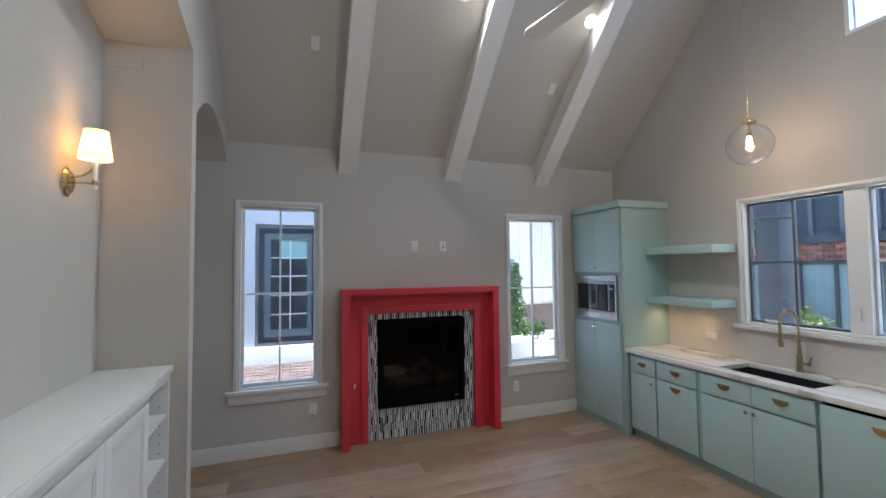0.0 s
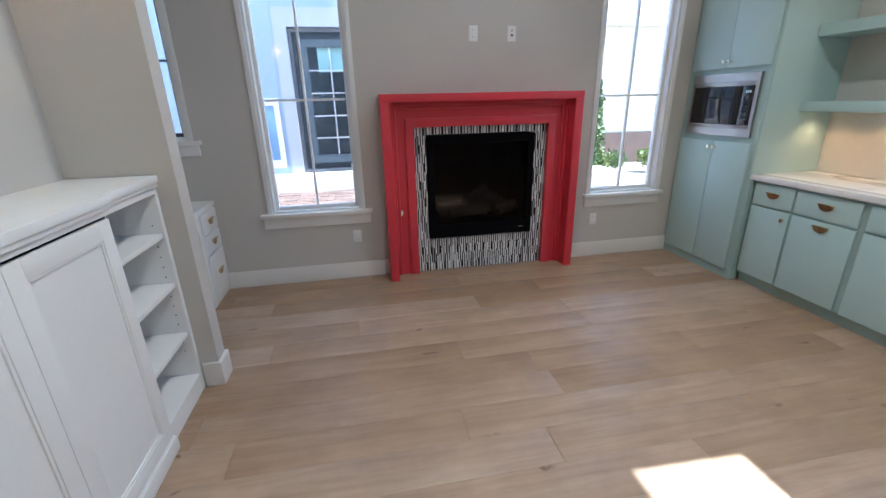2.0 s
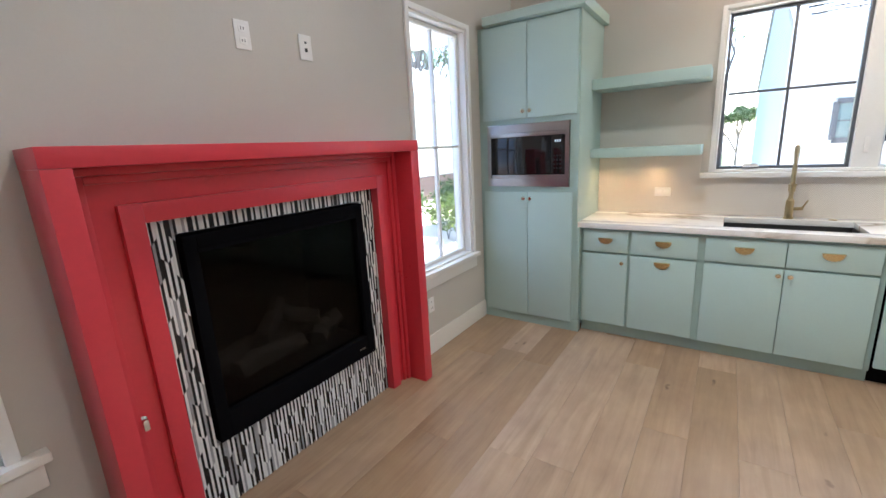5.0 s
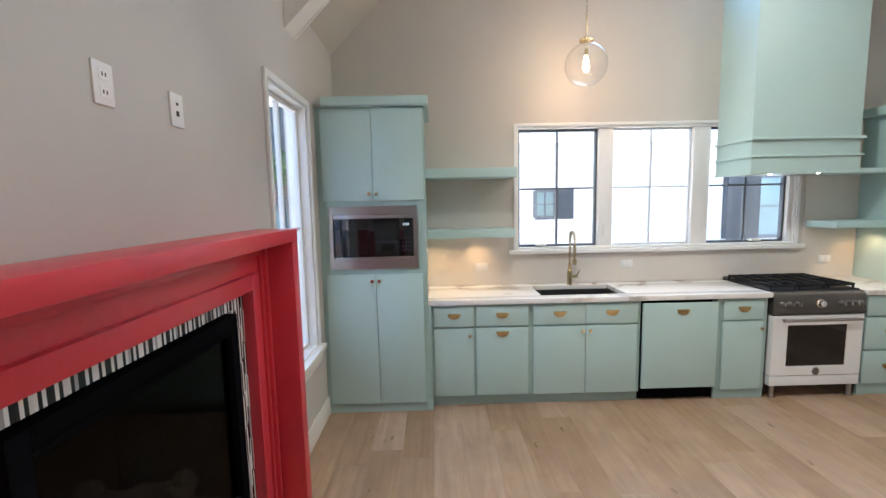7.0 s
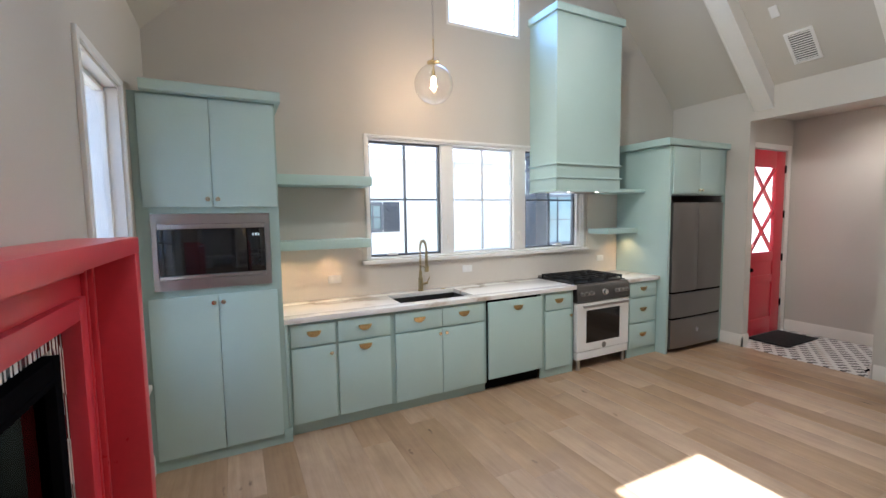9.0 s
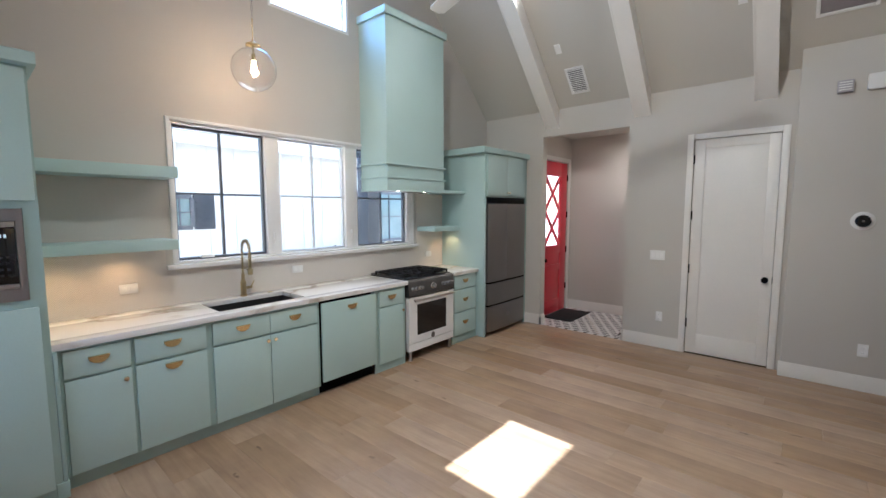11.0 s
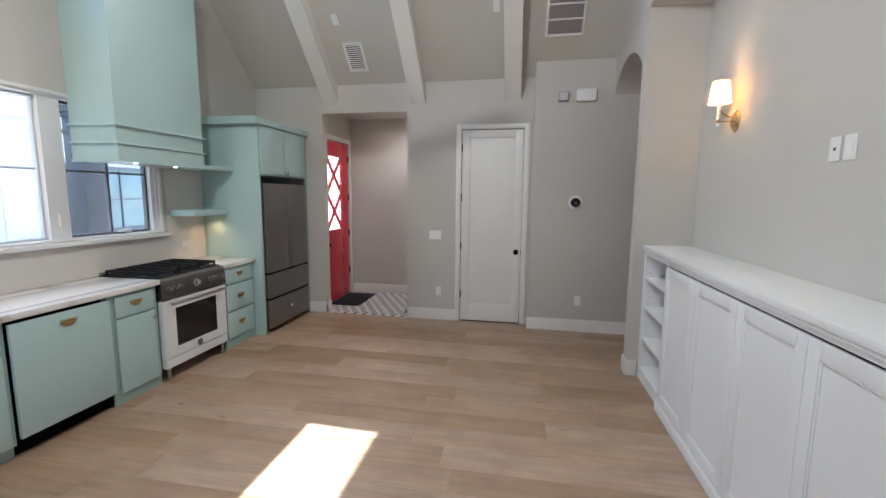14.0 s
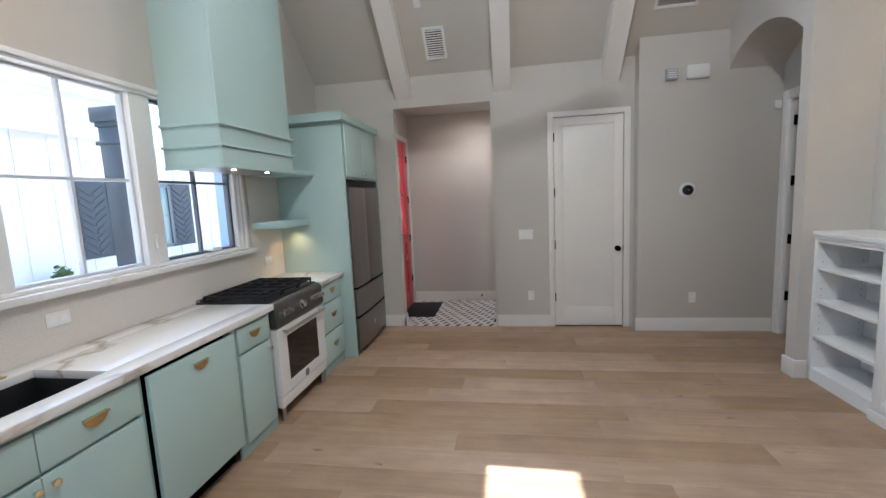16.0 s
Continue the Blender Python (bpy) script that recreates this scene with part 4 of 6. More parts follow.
bc = thing("sink_cabinet", (3.87, 2.2, 0), "mint sink cabinet, two drawer fronts over two doors", "cabinet", "base cabinets")
bm = bmesh.new()
for y0, y1 in ((1.745, 1.763), (2.642, 2.66)):
    bx(bm, CARC + 0.02, EAST - 0.003, y0, y1, 0.09, 0.873)
bx(bm, CARC + 0.02, EAST - 0.003, 1.763, 2.642, 0.09, 0.108)
part("body", bm, MINT_DARK, bc)
frame_face(bc, 1.745, 2.66, 0.085, 0.875, [])
for y0, y1, py, ky in ((1.775, 2.203, 1.99, 2.175), (2.208, 2.638, 2.423, 2.236)):
    d = front(bc, "drawer_front", y0, y1, 0.69, 0.852)
    half_pull(d, py, 0.795)
    d = front(bc, "door", y0, y1, 0.095, 0.672)
    small_knob(d, ky, 0.635)

dw = thing("dishwasher", (3.87, 1.42, 0), "built-in dishwasher behind a mint panel, black gap round it", "dishwasher")
part("tub", box(CARC + 0.03, EAST - 0.05, 1.125, 1.725, 0.10, 0.86), BLACK, dw)
part("toe_kick", box(CARC + 0.05, CARC + 0.06, 1.11, 1.74, 0.0, 0.12), BLACK, dw)
d = part("front_panel", box(FACE - 0.018, FACE + 0.004, 1.117, 1.737, 0.125, 0.848, bevel=0.0025), MINT, dw)
half_pull(d, 1.41, 0.79, FACE - 0.018)

bc = thing("base_cabinet", (3.87, 0.89, 0), "narrow mint base cabinet beside the range", "cabinet", "base cabinets")
carcass(bc, 0.69, 1.10, 0.09, 0.873)
frame_face(bc, 0.68, 1.105, 0.085, 0.875, [])
d = front(bc, "drawer_front", 0.722, 1.058, 0.69, 0.85)
half_pull(d, 0.89, 0.795)
d = front(bc, "door", 0.722, 1.058, 0.09, 0.672)
small_knob(d, 0.745, 0.615)

bc = thing("drawer_cabinet", (3.87, -0.37, 0), "mint three-drawer base cabinet between range and fridge", "cabinet", "base cabinets")
carcass(bc, -0.60, -0.145, 0.09, 0.873)
frame_face(bc, -0.625, -0.13, 0.085, 0.875, [])
for z0, z1 in ((0.695, 0.862), (0.405, 0.675), (0.11, 0.385)):
    d = front(bc, "drawer_front", -0.585, -0.15, z0, z1)
    half_pull(d, -0.365, (z0 + z1) / 2 + 0.025)
bm = bmesh.new()
bx(bm, CARC + 0.004, CARC + 0.02, -0.625, -0.13, 0.0, 0.085, bevel=0.002)
bx(bm, CARC - 0.004, CARC + 0.004, -0.19, -0.13, 0.0, 0.085, bevel=0.002)
part("valance", bm, MINT_DARK, bc)


def plinth(y0, y1):
    solo("cabinet_plinth", box(CARC + 0.03, CARC + 0.05, y0, y1, 0, 0.085), MINT_DARK, "mint toe board under the base cabinets", "trim", kind="structure")


plinth(1.745, 3.47)
bm = bmesh.new()
bx(bm, CARC + 0.004, CARC + 0.02, 0.68, 1.105, 0.0, 0.085, bevel=0.002)
solo("cabinet_plinth", bm, MINT_DARK, "mint toe board beside the dishwasher", "trim", kind="structure")

bm = bmesh.new()
SX0, SX1, SY0, SY1 = 3.66, 4.06, 1.83, 2.55
bx(bm, 3.55, SX0, 0.67, 3.50, 0.876, 0.915, bevel=0.003)
bx(bm, SX1, EAST - 0.002, 0.67, 3.50, 0.876, 0.915, bevel=0.003)
bx(bm, SX0, SX1, 0.67, SY0, 0.876, 0.915, bevel=0.003)
bx(bm, SX0, SX1, SY1, 3.50, 0.876, 0.915, bevel=0.003)
ct = thing("countertop", (3.86, 2.08, 0.876), "white veined quartz countertop with the sink cut-out", "countertop")
part("slab", bm, MARBLE, ct)
part("front_edge", box(3.543, 3.5495, 0.67, 3.50, 0.874, 0.9145, bevel=0.002), MARBLE, ct)
ct = thing("countertop", (3.86, -0.37, 0.876), "white veined quartz countertop beside the fridge", "countertop")
part("slab", box(3.55, EAST - 0.002, -0.625, -0.118, 0.876, 0.915, bevel=0.003), MARBLE, ct)
part("front_edge", box(3.543, 3.5495, -0.625, -0.118, 0.874, 0.9145, bevel=0.002), MARBLE, ct)

sk = thing("sink", (3.86, 2.19, 0.68), "black undermount sink set into the quartz", "sink")
bm = bmesh.new()
bx(bm, SX0 - 0.01, SX1 + 0.01, SY0 - 0.01, SY1 + 0.01, 0.66, 0.68)
for a in ((SX0 - 0.012, SX0 + 0.004, SY0 - 0.012, SY1 + 0.012), (SX1 - 0.004, SX1 + 0.012, SY0 - 0.012, SY1 + 0.012), (SX0, SX1, SY0 - 0.012, SY0 + 0.004), (SX0, SX1, SY1 - 0.004, SY1 + 0.012)):
    bx(bm, *a, 0.68, 0.876, bevel=0.002)
part("basin", bm, SINK, sk)
bm = bmesh.new()
lathe(bm, [(0.045, 0), (0.045, 0.004), (0.03, 0.006), (0.0, 0.003)], (3.88, 2.19, 0.68))
part("drain", bm, STEEL, sk)

fc = thing("faucet", (4.10, 2.17, 0.915), "tall brass spring faucet behind the sink", "faucet")
FXY = (4.105, 2.17)
bm = bmesh.new()
lathe(bm, [(0.030, 0), (0.030, 0.012), (0.024, 0.016), (0.024, 0.13), (0.020, 0.135), (0.014, 0.15), (0.014, 0.20), (0.0, 0.205)], (*FXY, 0.915))
part("base", bm, ANTIQUE, fc)
bm = bmesh.new()
arc = [(FXY[0], FXY[1], 1.08 + 0.235 * i / 6) for i in range(7)] + [(FXY[0] - 0.095 + 0.095 * math.cos(math.pi * i / 12), FXY[1] + 0.02 * i / 12, 1.315 + 0.10 * math.sin(math.pi * i / 12)) for i in range(1, 13)]
tube(bm, arc, 0.006)
part("hose", bm, ANTIQUE, fc)
bm = bmesh.new()
coil = []
for i in range(len(arc) * 16):
    k = min(i / 16, len(arc) - 1.001)
    a, b_ = Vector(arc[int(k)]), Vector(arc[int(k) + 1])
    p = a.lerp(b_, k - int(k))
    d = (b_ - a).normalized()
    s = Vector((0, 1, 0))
    u = s.cross(d).normalized()
    coil.append(p + 0.0135 * (math.cos(i * 0.785) * s + math.sin(i * 0.785) * u))
tube(bm, coil, 0.0023, 5)
part("spring", bm, ANTIQUE, fc, "coiled brass spring")
bm = bmesh.new()
tip = Vector(arc[-1])
lathe(bm, [(0.010, 0), (0.013, -0.03), (0.013, -0.13), (0.019, -0.15), (0.021, -0.185), (0.0, -0.185)], tip)
part("spray_head", bm, ANTIQUE, fc)
bm = bmesh.new()
tube(bm, [(FXY[0], FXY[1], 1.17), (FXY[0] - 0.09, FXY[1] + 0.01, 1.172), (tip.x + 0.012, tip.y, 1.172)], 0.006)
lathe(bm, [(0.024, -0.008), (0.024, 0.008), (0.018, 0.008), (0.018, -0.008)], (tip.x, tip.y, 1.172))
part("hose_arm", bm, ANTIQUE, fc)
bm = bmesh.new()
rod(bm, (FXY[0], FXY[1] - 0.02, 0.985), (FXY[0], FXY[1] - 0.075, 0.99), 0.012)
rod(bm, (FXY[0], FXY[1] - 0.068, 0.99), (FXY[0] - 0.01, FXY[1] - 0.095, 1.05), 0.006, 0.005)
part("lever", bm, ANTIQUE, fc)
bm = bmesh.new()
lathe(bm, [(0.024, 0), (0.024, 0.006), (0.014, 0.009), (0.0, 0.009)], (4.10, 1.93, 0.915))
solo("air_switch", bm, ANTIQUE, "small round brass button on the countertop", "button")

bm = bmesh.new()
bx(bm, EAST - 0.009, EAST - 0.001, -0.625, 2.735, 0.916, 1.204)
bx(bm, EAST - 0.009, EAST - 0.001, 2.735, 3.503, 0.916, 1.392)
bx(bm, EAST - 0.009, EAST - 0.001, -0.625, -0.105, 1.204, 1.90)
solo("backsplash", bm, MOSAIC, "cream herringbone mosaic backsplash above the counter", "backsplash", kind="structure")


def floating_shelf(y0, y1, z0, z1, x0=3.86):
    bm = bmesh.new()
    bx(bm, x0, EAST - 0.002, y0, y1, z0, z1, bevel=0.004)
    return solo("floating_shelf", bm, MINT, "thick mint floating shelf on the wall", "shelf", "floating shelves")


floating_shelf(2.71, 3.503, 1.915, 1.995)
floating_shelf(2.73, 3.503, 1.39, 1.462)
floating_shelf(-0.626, -0.125, 1.405, 1.465, 3.865)

# range hood
hd = thing("range_hood", (3.9, 0.31, 1.885), "mint boxed range hood with stepped trim and crown", "range hood")
HX, H0, H1, HB = 3.745, -0.157, 0.768, 1.885
part("front_panel", box(HX, HX + 0.02, H0, H1, HB + 0.01, 3.72, bevel=0.003), MINT, hd)
part("side_panel", box(HX + 0.02, EAST - 0.002, H1 - 0.02, H1, HB + 0.01, 3.72), MINT, hd)
part("side_panel", box(HX + 0.02, EAST - 0.002, H0, H0 + 0.02, HB + 0.01, 3.72), MINT, hd)
part("top_panel", box(HX + 0.02, EAST - 0.002, H0 + 0.02, H1 - 0.02, 3.70, 3.72), MINT, hd)
for z0, z1, o in ((2.168, 2.188, 0.024), (2.026, 2.044, 0.022), (HB, HB + 0.024, 0.012), (3.70, 3.775, 0.03)):
    bm = bmesh.new()
    bx(bm, HX - o, HX - 0.001, H0 - o, H1 + o, z0, z1, bevel=0.004)
    bx(bm, HX - 0.001, EAST - 0.003, H1 + 0.001, H1 + o, z0, z1, bevel=0.004)
    bx(bm, HX - 0.001, EAST - 0.003, H0 - o, H0 - 0.001, z0, z1, bevel=0.004)
    part("crown" if z0 > 3 else "trim_band", bm, MINT, hd)
part("apron_board", box(HX - 0.006, HX + 0.001, H0 - 0.002, H1 + 0.002, HB + 0.024, 2.025, bevel=0.002), MINT, hd)
part("liner", box(HX + 0.04, EAST - 0.03, H0 + 0.05, H1 - 0.05, HB + 0.006, HB + 0.024), STEEL, hd, "stainless filter liner")
for y in (H0 + 0.25, H1 - 0.25):
    part("hood_lamp", rod(bmesh.new(), (HX + 0.10, y, HB + 0.003), (HX + 0.10, y, HB + 0.008), 0.014), CANLIGHT, hd, "lit hood lamp")
solo("hood_shelf", box(3.77, EAST - 0.002, -0.626, H0 - 0.014, 1.888, 1.926, bevel=0.004), MINT, "mint shelf joining the hood to the fridge panel", "shelf", "floating shelves")

# range
rg = thing("range", (3.86, 0.275, 0), "white enamel gas range with stainless control panel", "range")
R0, R1 = -0.108, 0.660
part("body", box(3.60, EAST - 0.02, R0 + 0.003, R1 - 0.003, 0.13, 0.90), STEEL, rg)
dr = part("oven_door", holed(bmesh.new(), "x", 3.545, 3.598, R0 + 0.004, R1 - 0.004, 0.205, 0.715, [(0.03, 0.53, 0.285, 0.635)]), ENAMEL, rg, "white enamel oven door")
part("oven_window", box(3.549, 3.575, 0.03, 0.53, 0.285, 0.635), DARKGLASS, dr, "black oven glass")
bm = bmesh.new()
tube(bm, [(3.505, R0 + 0.06, 0.685), (3.505, R1 - 0.06, 0.685)], 0.013, 14)
for y in (R0 + 0.085, R1 - 0.085):
    rod(bm, (3.505, y, 0.685), (3.548, y, 0.685), 0.009)
part("door_handle", bm, STEEL, dr)
bm = bmesh.new()
lathe(bm, [(0.032, 0), (0.032, 0.003), (0.026, 0.004), (0.0, 0.004)], (3.545, 0.272, 0.238), (-1, 0, 0))
part("badge", bm, STEEL_DARK, dr, "round dark badge")
part("kick_panel", box(3.548, 3.598, R0 + 0.004, R1 - 0.004, 0.115, 0.197, bevel=0.003), ENAMEL, rg)
bm = bmesh.new()
prism(bm, [(3.545, 0.728), (3.535, 0.742), (3.550, 0.882), (3.575, 0.912), (3.62, 0.912), (3.62, 0.728)], "y", R0, R1)
cp = part("control_panel", bm, PANEL, rg)
for y in (0.60, 0.535, 0.47, 0.275, 0.10, 0.045, -0.01, -0.06):
    bm = bmesh.new()
    big = y == 0.275
    k = 1.5 if big else 1.0
    lathe(bm, [(0.024 * k, 0), (0.024 * k, 0.006), (0.018 * k, 0.010), (0.017 * k, 0.034), (0.0, 0.036)], (3.542, y, 0.815), (-1, 0, 0.1), 18)
    kb = part("knob", bm, CHROME if big else STEEL_DARK, cp)
    if not big:
        bm = bmesh.new()
        bx(bm, 3.500, 3.512, y - 0.004, y + 0.004, 0.802, 0.836, bevel=0.002)
        part("grip_bar", bm, CHROME, kb)
part("cooktop", box(3.60, EAST - 0.012, R0 + 0.002, R1 - 0.002, 0.90, 0.922, bevel=0.004), IRON, rg)
part("back_rail", box(EAST - 0.045, EAST - 0.012, R0 + 0.002, R1 - 0.002, 0.922, 0.945, bevel=0.004), STEEL, rg)
for gi in range(3):
    g0 = R0 + 0.02 + gi * 0.245
    bm = bmesh.new()
    for k in range(3):
        bx(bm, 3.62, 4.13, g0 + 0.006 + k * 0.106, g0 + 0.020 + k * 0.106, 0.946, 0.966, bevel=0.003)
    for x in (3.62, 3.72, 3.875, 4.03, 4.117):
        bx(bm, x, x + 0.013, g0 + 0.006, g0 + 0.232, 0.944, 0.964, bevel=0.003)
    for x in (3.622, 4.117):
        for y in (g0 + 0.008, g0 + 0.22):
            bx(bm, x, x + 0.012, y, y + 0.012, 0.918, 0.946)
    part("grate", bm, IRON, rg, "cast iron grate")
for x in (3.75, 4.0):
    for y in (0.02, 0.275, 0.53):
        bm = bmesh.new()
        lathe(bm, [(0.05, 0), (0.05, 0.008), (0.036, 0.012), (0.036, 0.02), (0.0, 0.021)], (x, y, 0.92))
        part("burner", bm, IRON, rg)
for x in (3.58, 4.08):
    for y in (R0 + 0.05, R1 - 0.05):
        bm = bmesh.new()
        lathe(bm, [(0.022, 0), (0.022, 0.02), (0.018, 0.025), (0.018, 0.14), (0.0, 0.14)], (x, y, 0.0), n=14)
        part("leg", bm, STEEL, rg)

# fridge and its enclosure
PF = 3.46
en = thing("fridge_cabinet", (3.82, -1.13, 0), "mint fridge enclosure with a two-door cupboard on top", "cabinet")
part("side_panel", box(PF, EAST - 0.002, -0.665, -0.628, 0, 2.40, bevel=0.003), MINT, en)
part("body", box(PF + 0.02, EAST - 0.002, -1.66, -0.668, 1.86, 2.395), MINT_DARK, en)
part("face_frame", box(PF, PF + 0.02, -1.69, -0.666, 1.845, 2.40), MINT_DARK, en)
part("filler", box(PF, PF + 0.02, SOUTH + 0.003, -1.655, 0, 1.845), MINT_DARK, en)
for y0, y1, ky in ((-1.145, -0.675, -1.12), (-1.625, -1.15, -1.175)):
    d = part("door", box(PF - 0.02, PF - 0.001, y0, y1, 1.865, 2.392, bevel=0.0025), MINT, en)
    small_knob(d, ky, 1.905, PF - 0.02)
bm = bmesh.new()
prism(bm, [(PF - 0.025, 2.40), (PF - 0.045, 2.408), (PF - 0.045, 2.468), (PF - 0.025, 2.478), (EAST - 0.003, 2.478), (EAST - 0.003, 2.40)], "y", SOUTH + 0.003, -0.555)
part("crown", bm, MINT, en)

fr = thing("refrigerator", (3.8, -1.14, 0), "dark stainless french-door refrigerator with two drawers", "refrigerator")
part("body", box(3.50, EAST - 0.04, -1.625, -0.685, 0.03, 1.745), BLACK, fr)
FX = 3.425


def fridge_door(y0, y1, z0, z1, name):
    bm = bmesh.new()
    n = 8
    pts = [(3.50, y0), (3.50, y1)] + [(FX + 0.018 * (2 * i / n - 1) ** 4, y1 + (y0 - y1) * i / n) for i in range(n + 1)]
    prism(bm, pts, "z", z0, z1)
    return part(name, bm, STEEL_DARK, fr)


fridge_door(-1.625, -1.157, 0.725, 1.76, "door")
fridge_door(-1.153, -0.685, 0.725, 1.76, "door")
d = fridge_door(-1.625, -0.685, 0.418, 0.700, "drawer")
part("grip", box(FX + 0.012, 3.48, -1.61, -0.70, 0.702, 0.723), BLACK, d)
d = fridge_door(-1.625, -0.685, 0.055, 0.394, "drawer")
part("grip", box(FX + 0.012, 3.48, -1.61, -0.70, 0.396, 0.416), BLACK, d)
bm = bmesh.new()
lathe(bm, [(0.024, 0), (0.024, 0.003), (0.0, 0.004)], (FX + 0.001, -1.155, 0.24), (-1, 0, 0), 20)
part("badge", bm, CHROME, d)
for y in (-1.55, -0.76):
    for x in (3.56, 4.05):
        part("foot", rod(bmesh.new(), (x, y, 0), (x, y, 0.035), 0.025), BLACK, fr)

# ---- niche cabinet ----
nc = thing("niche_cabinet", (-0.70, 1.31, 0), "long white built-in cabinet with panel doors and open end shelves", "cabinet")
NX, DX = -0.525, -0.50
D0, D1 = 0.315, 2.412
T = 1.182
for y0, y1 in ((NICHE_Y[0] + 0.002, NICHE_Y[0] + 0.032), (D0 - 0.03, D0), (D1, D1 + 0.03), (NICHE_Y[1] - 0.032, NICHE_Y[1] - 0.002)):
    part("upright", box(NICHE + 0.002, NX, y0, y1, 0.0, T, bevel=0.002), WHITE, nc)
part("back", box(NICHE + 0.002, NICHE + 0.012, NICHE_Y[0] + 0.03, NICHE_Y[1] - 0.03, 0.09, T), WHITE, nc)
for y0, y1 in ((NICHE_Y[0] + 0.032, D0 - 0.03), (D1 + 0.03, NICHE_Y[1] - 0.032)):
    part("head_rail", box(NX - 0.02, NX, y0, y1, T - 0.05, T), WHITE, nc)
    part("bottom_shelf", box(NICHE + 0.01, NX - 0.001, y0, y1, 0.085, 0.108, bevel=0.002), WHITE, nc)
    part("plinth", box(NX - 0.02, NX - 0.003, y0, y1, 0, 0.085), WHITE, nc)
    for z in (0.352, 0.643, 0.908):
        part("shelf", box(NICHE + 0.012, NX - 0.012, y0, y1, z, z + 0.024, bevel=0.002), WHITE, nc)
    for yy, s in ((y0, 1), (y1, -1)):
        bm = bmesh.new()
        for x in (-0.57, -0.85):
            for i in range(14):
                z = 0.26 + i * 0.055
                rod(bm, (x, yy - 0.001 * s, z), (x, yy + 0.0012 * s, z), 0.0035, n=8)
        tagged(part("shelf_pin_holes", bm, BLACK, nc), kind="stuff")
part("door_body", box(NICHE + 0.012, DX - 0.021, D0, D1, 0.09, T), WHITE, nc)
part("door_rail_top", box(DX - 0.021, DX, D0 - 0.012, D1 + 0.012, T - 0.042, T, bevel=0.003), WHITE, nc)
part("door_plinth", box(DX - 0.03, DX + 0.012, D0 - 0.012, D1 + 0.012, 0, 0.075, bevel=0.006), WHITE, nc)
# Black strip laid in the gap above the doors, standing for its shade.
part("gap_shade_strip", box(DX - 0.021, DX - 0.012, D0, D1, T - 0.052, T - 0.042), BLACK, nc)
dwid = (D1 - D0) / 4
for i in range(4):
    y0, y1 = D0 + dwid * i + 0.0015, D0 + dwid * (i + 1) - 0.0015
    z0, z1, w = 0.085, T - 0.054, 0.068
    bm = bmesh.new()
    for a0, a1, b0, b1 in ((y0, y0 + w, z0, z1), (y1 - w, y1, z0, z1), (y0 + w, y1 - w, z1 - w, z1), (y0 + w, y1 - w, z0, z0 + w)):
        bx(bm, DX - 0.019, DX, a0, a1, b0, b1, bevel=0.0015)
    d = part("door", bm, WHITE, nc)
    part("panel", box(DX - 0.019, DX - 0.009, y0 + w - 0.004, y1 - w + 0.004, z0 + w - 0.004, z1 - w + 0.004), WHITE, d)
    bm = bmesh.new()
    m = 0.011
    for a0, a1, b0, b1 in ((y0 + w, y0 + w + m, z0 + w, z1 - w), (y1 - w - m, y1 - w, z0 + w, z1 - w), (y0 + w + m, y1 - w - m, z1 - w - m, z1 - w), (y0 + w + m, y1 - w - m, z0 + w, z0 + w + m)):
        bx(bm, DX - 0.012, DX - 0.003, a0, a1, b0, b1, bevel=0.003)
    part("panel_moulding", bm, WHITE, d)
bm = bmesh.new()
bx(bm, NICHE + 0.002, NX + 0.018, NICHE_Y[0] + 0.002, NICHE_Y[1] - 0.002, T, T + 0.035, bevel=0.005)
bx(bm, NX + 0.018, DX + 0.018, D0 - 0.02, D1 + 0.02, T, T + 0.035, bevel=0.005)
part("top", bm, WHITE, nc)
bm = bmesh.new()
bx(bm, NX, NX + 0.010, NICHE_Y[0] + 0.002, D0 - 0.013, T - 0.02, T, bevel=0.004)
bx(bm, NX, NX + 0.010, D1 + 0.013, NICHE_Y[1] - 0.002, T - 0.02, T, bevel=0.004)
bx(bm, DX, DX + 0.010, D0 - 0.013, D1 + 0.013, T - 0.02, T, bevel=0.004)
part("top_moulding", bm, WHITE, nc)

# ---- desk in the nook ----
dk = thing("desk", (-1.1, 3.75, 0), "white built-in desk with three drawers under a window", "desk")
KX = -0.775
part("top", box(-1.478, KX + 0.015, 3.02, NORTH - 0.003, 0.76, 0.795, bevel=0.004), WHITE, dk)
part("apron_rail", box(KX - 0.02, KX, 3.045, 3.93, 0.635, 0.76), WHITE, dk)
part("pedestal", box(-1.478, KX, 3.93, NORTH - 0.003, 0.0, 0.76), WHITE, dk)
part("end_panel", box(-1.478, KX, 3.02, 3.045, 0.0, 0.76), WHITE, dk)
for z0, z1 in ((0.585, 0.745), (0.425, 0.572), (0.07, 0.412)):
    d = part("drawer", box(KX + 0.001, KX + 0.018, 3.985, 4.315, z0, z1, bevel=0.003), WHITE, dk)
    bm = bmesh.new()
    n = 14
    zc = (z0 + z1) / 2 + 0.02
    prism(bm, [(4.15 + 0.05 * math.cos(math.pi + math.pi * i / n), zc + 0.042 * math.sin(math.pi + math.pi * i / n)) for i in range(n + 1)], "x", KX + 0.021, KX + 0.027)
    bx(bm, KX + 0.018, KX + 0.038, 4.10, 4.20, zc, zc + 0.006, bevel=0.0015)
    part("pull", bm, BRASS, d, "half-moon brass pull")


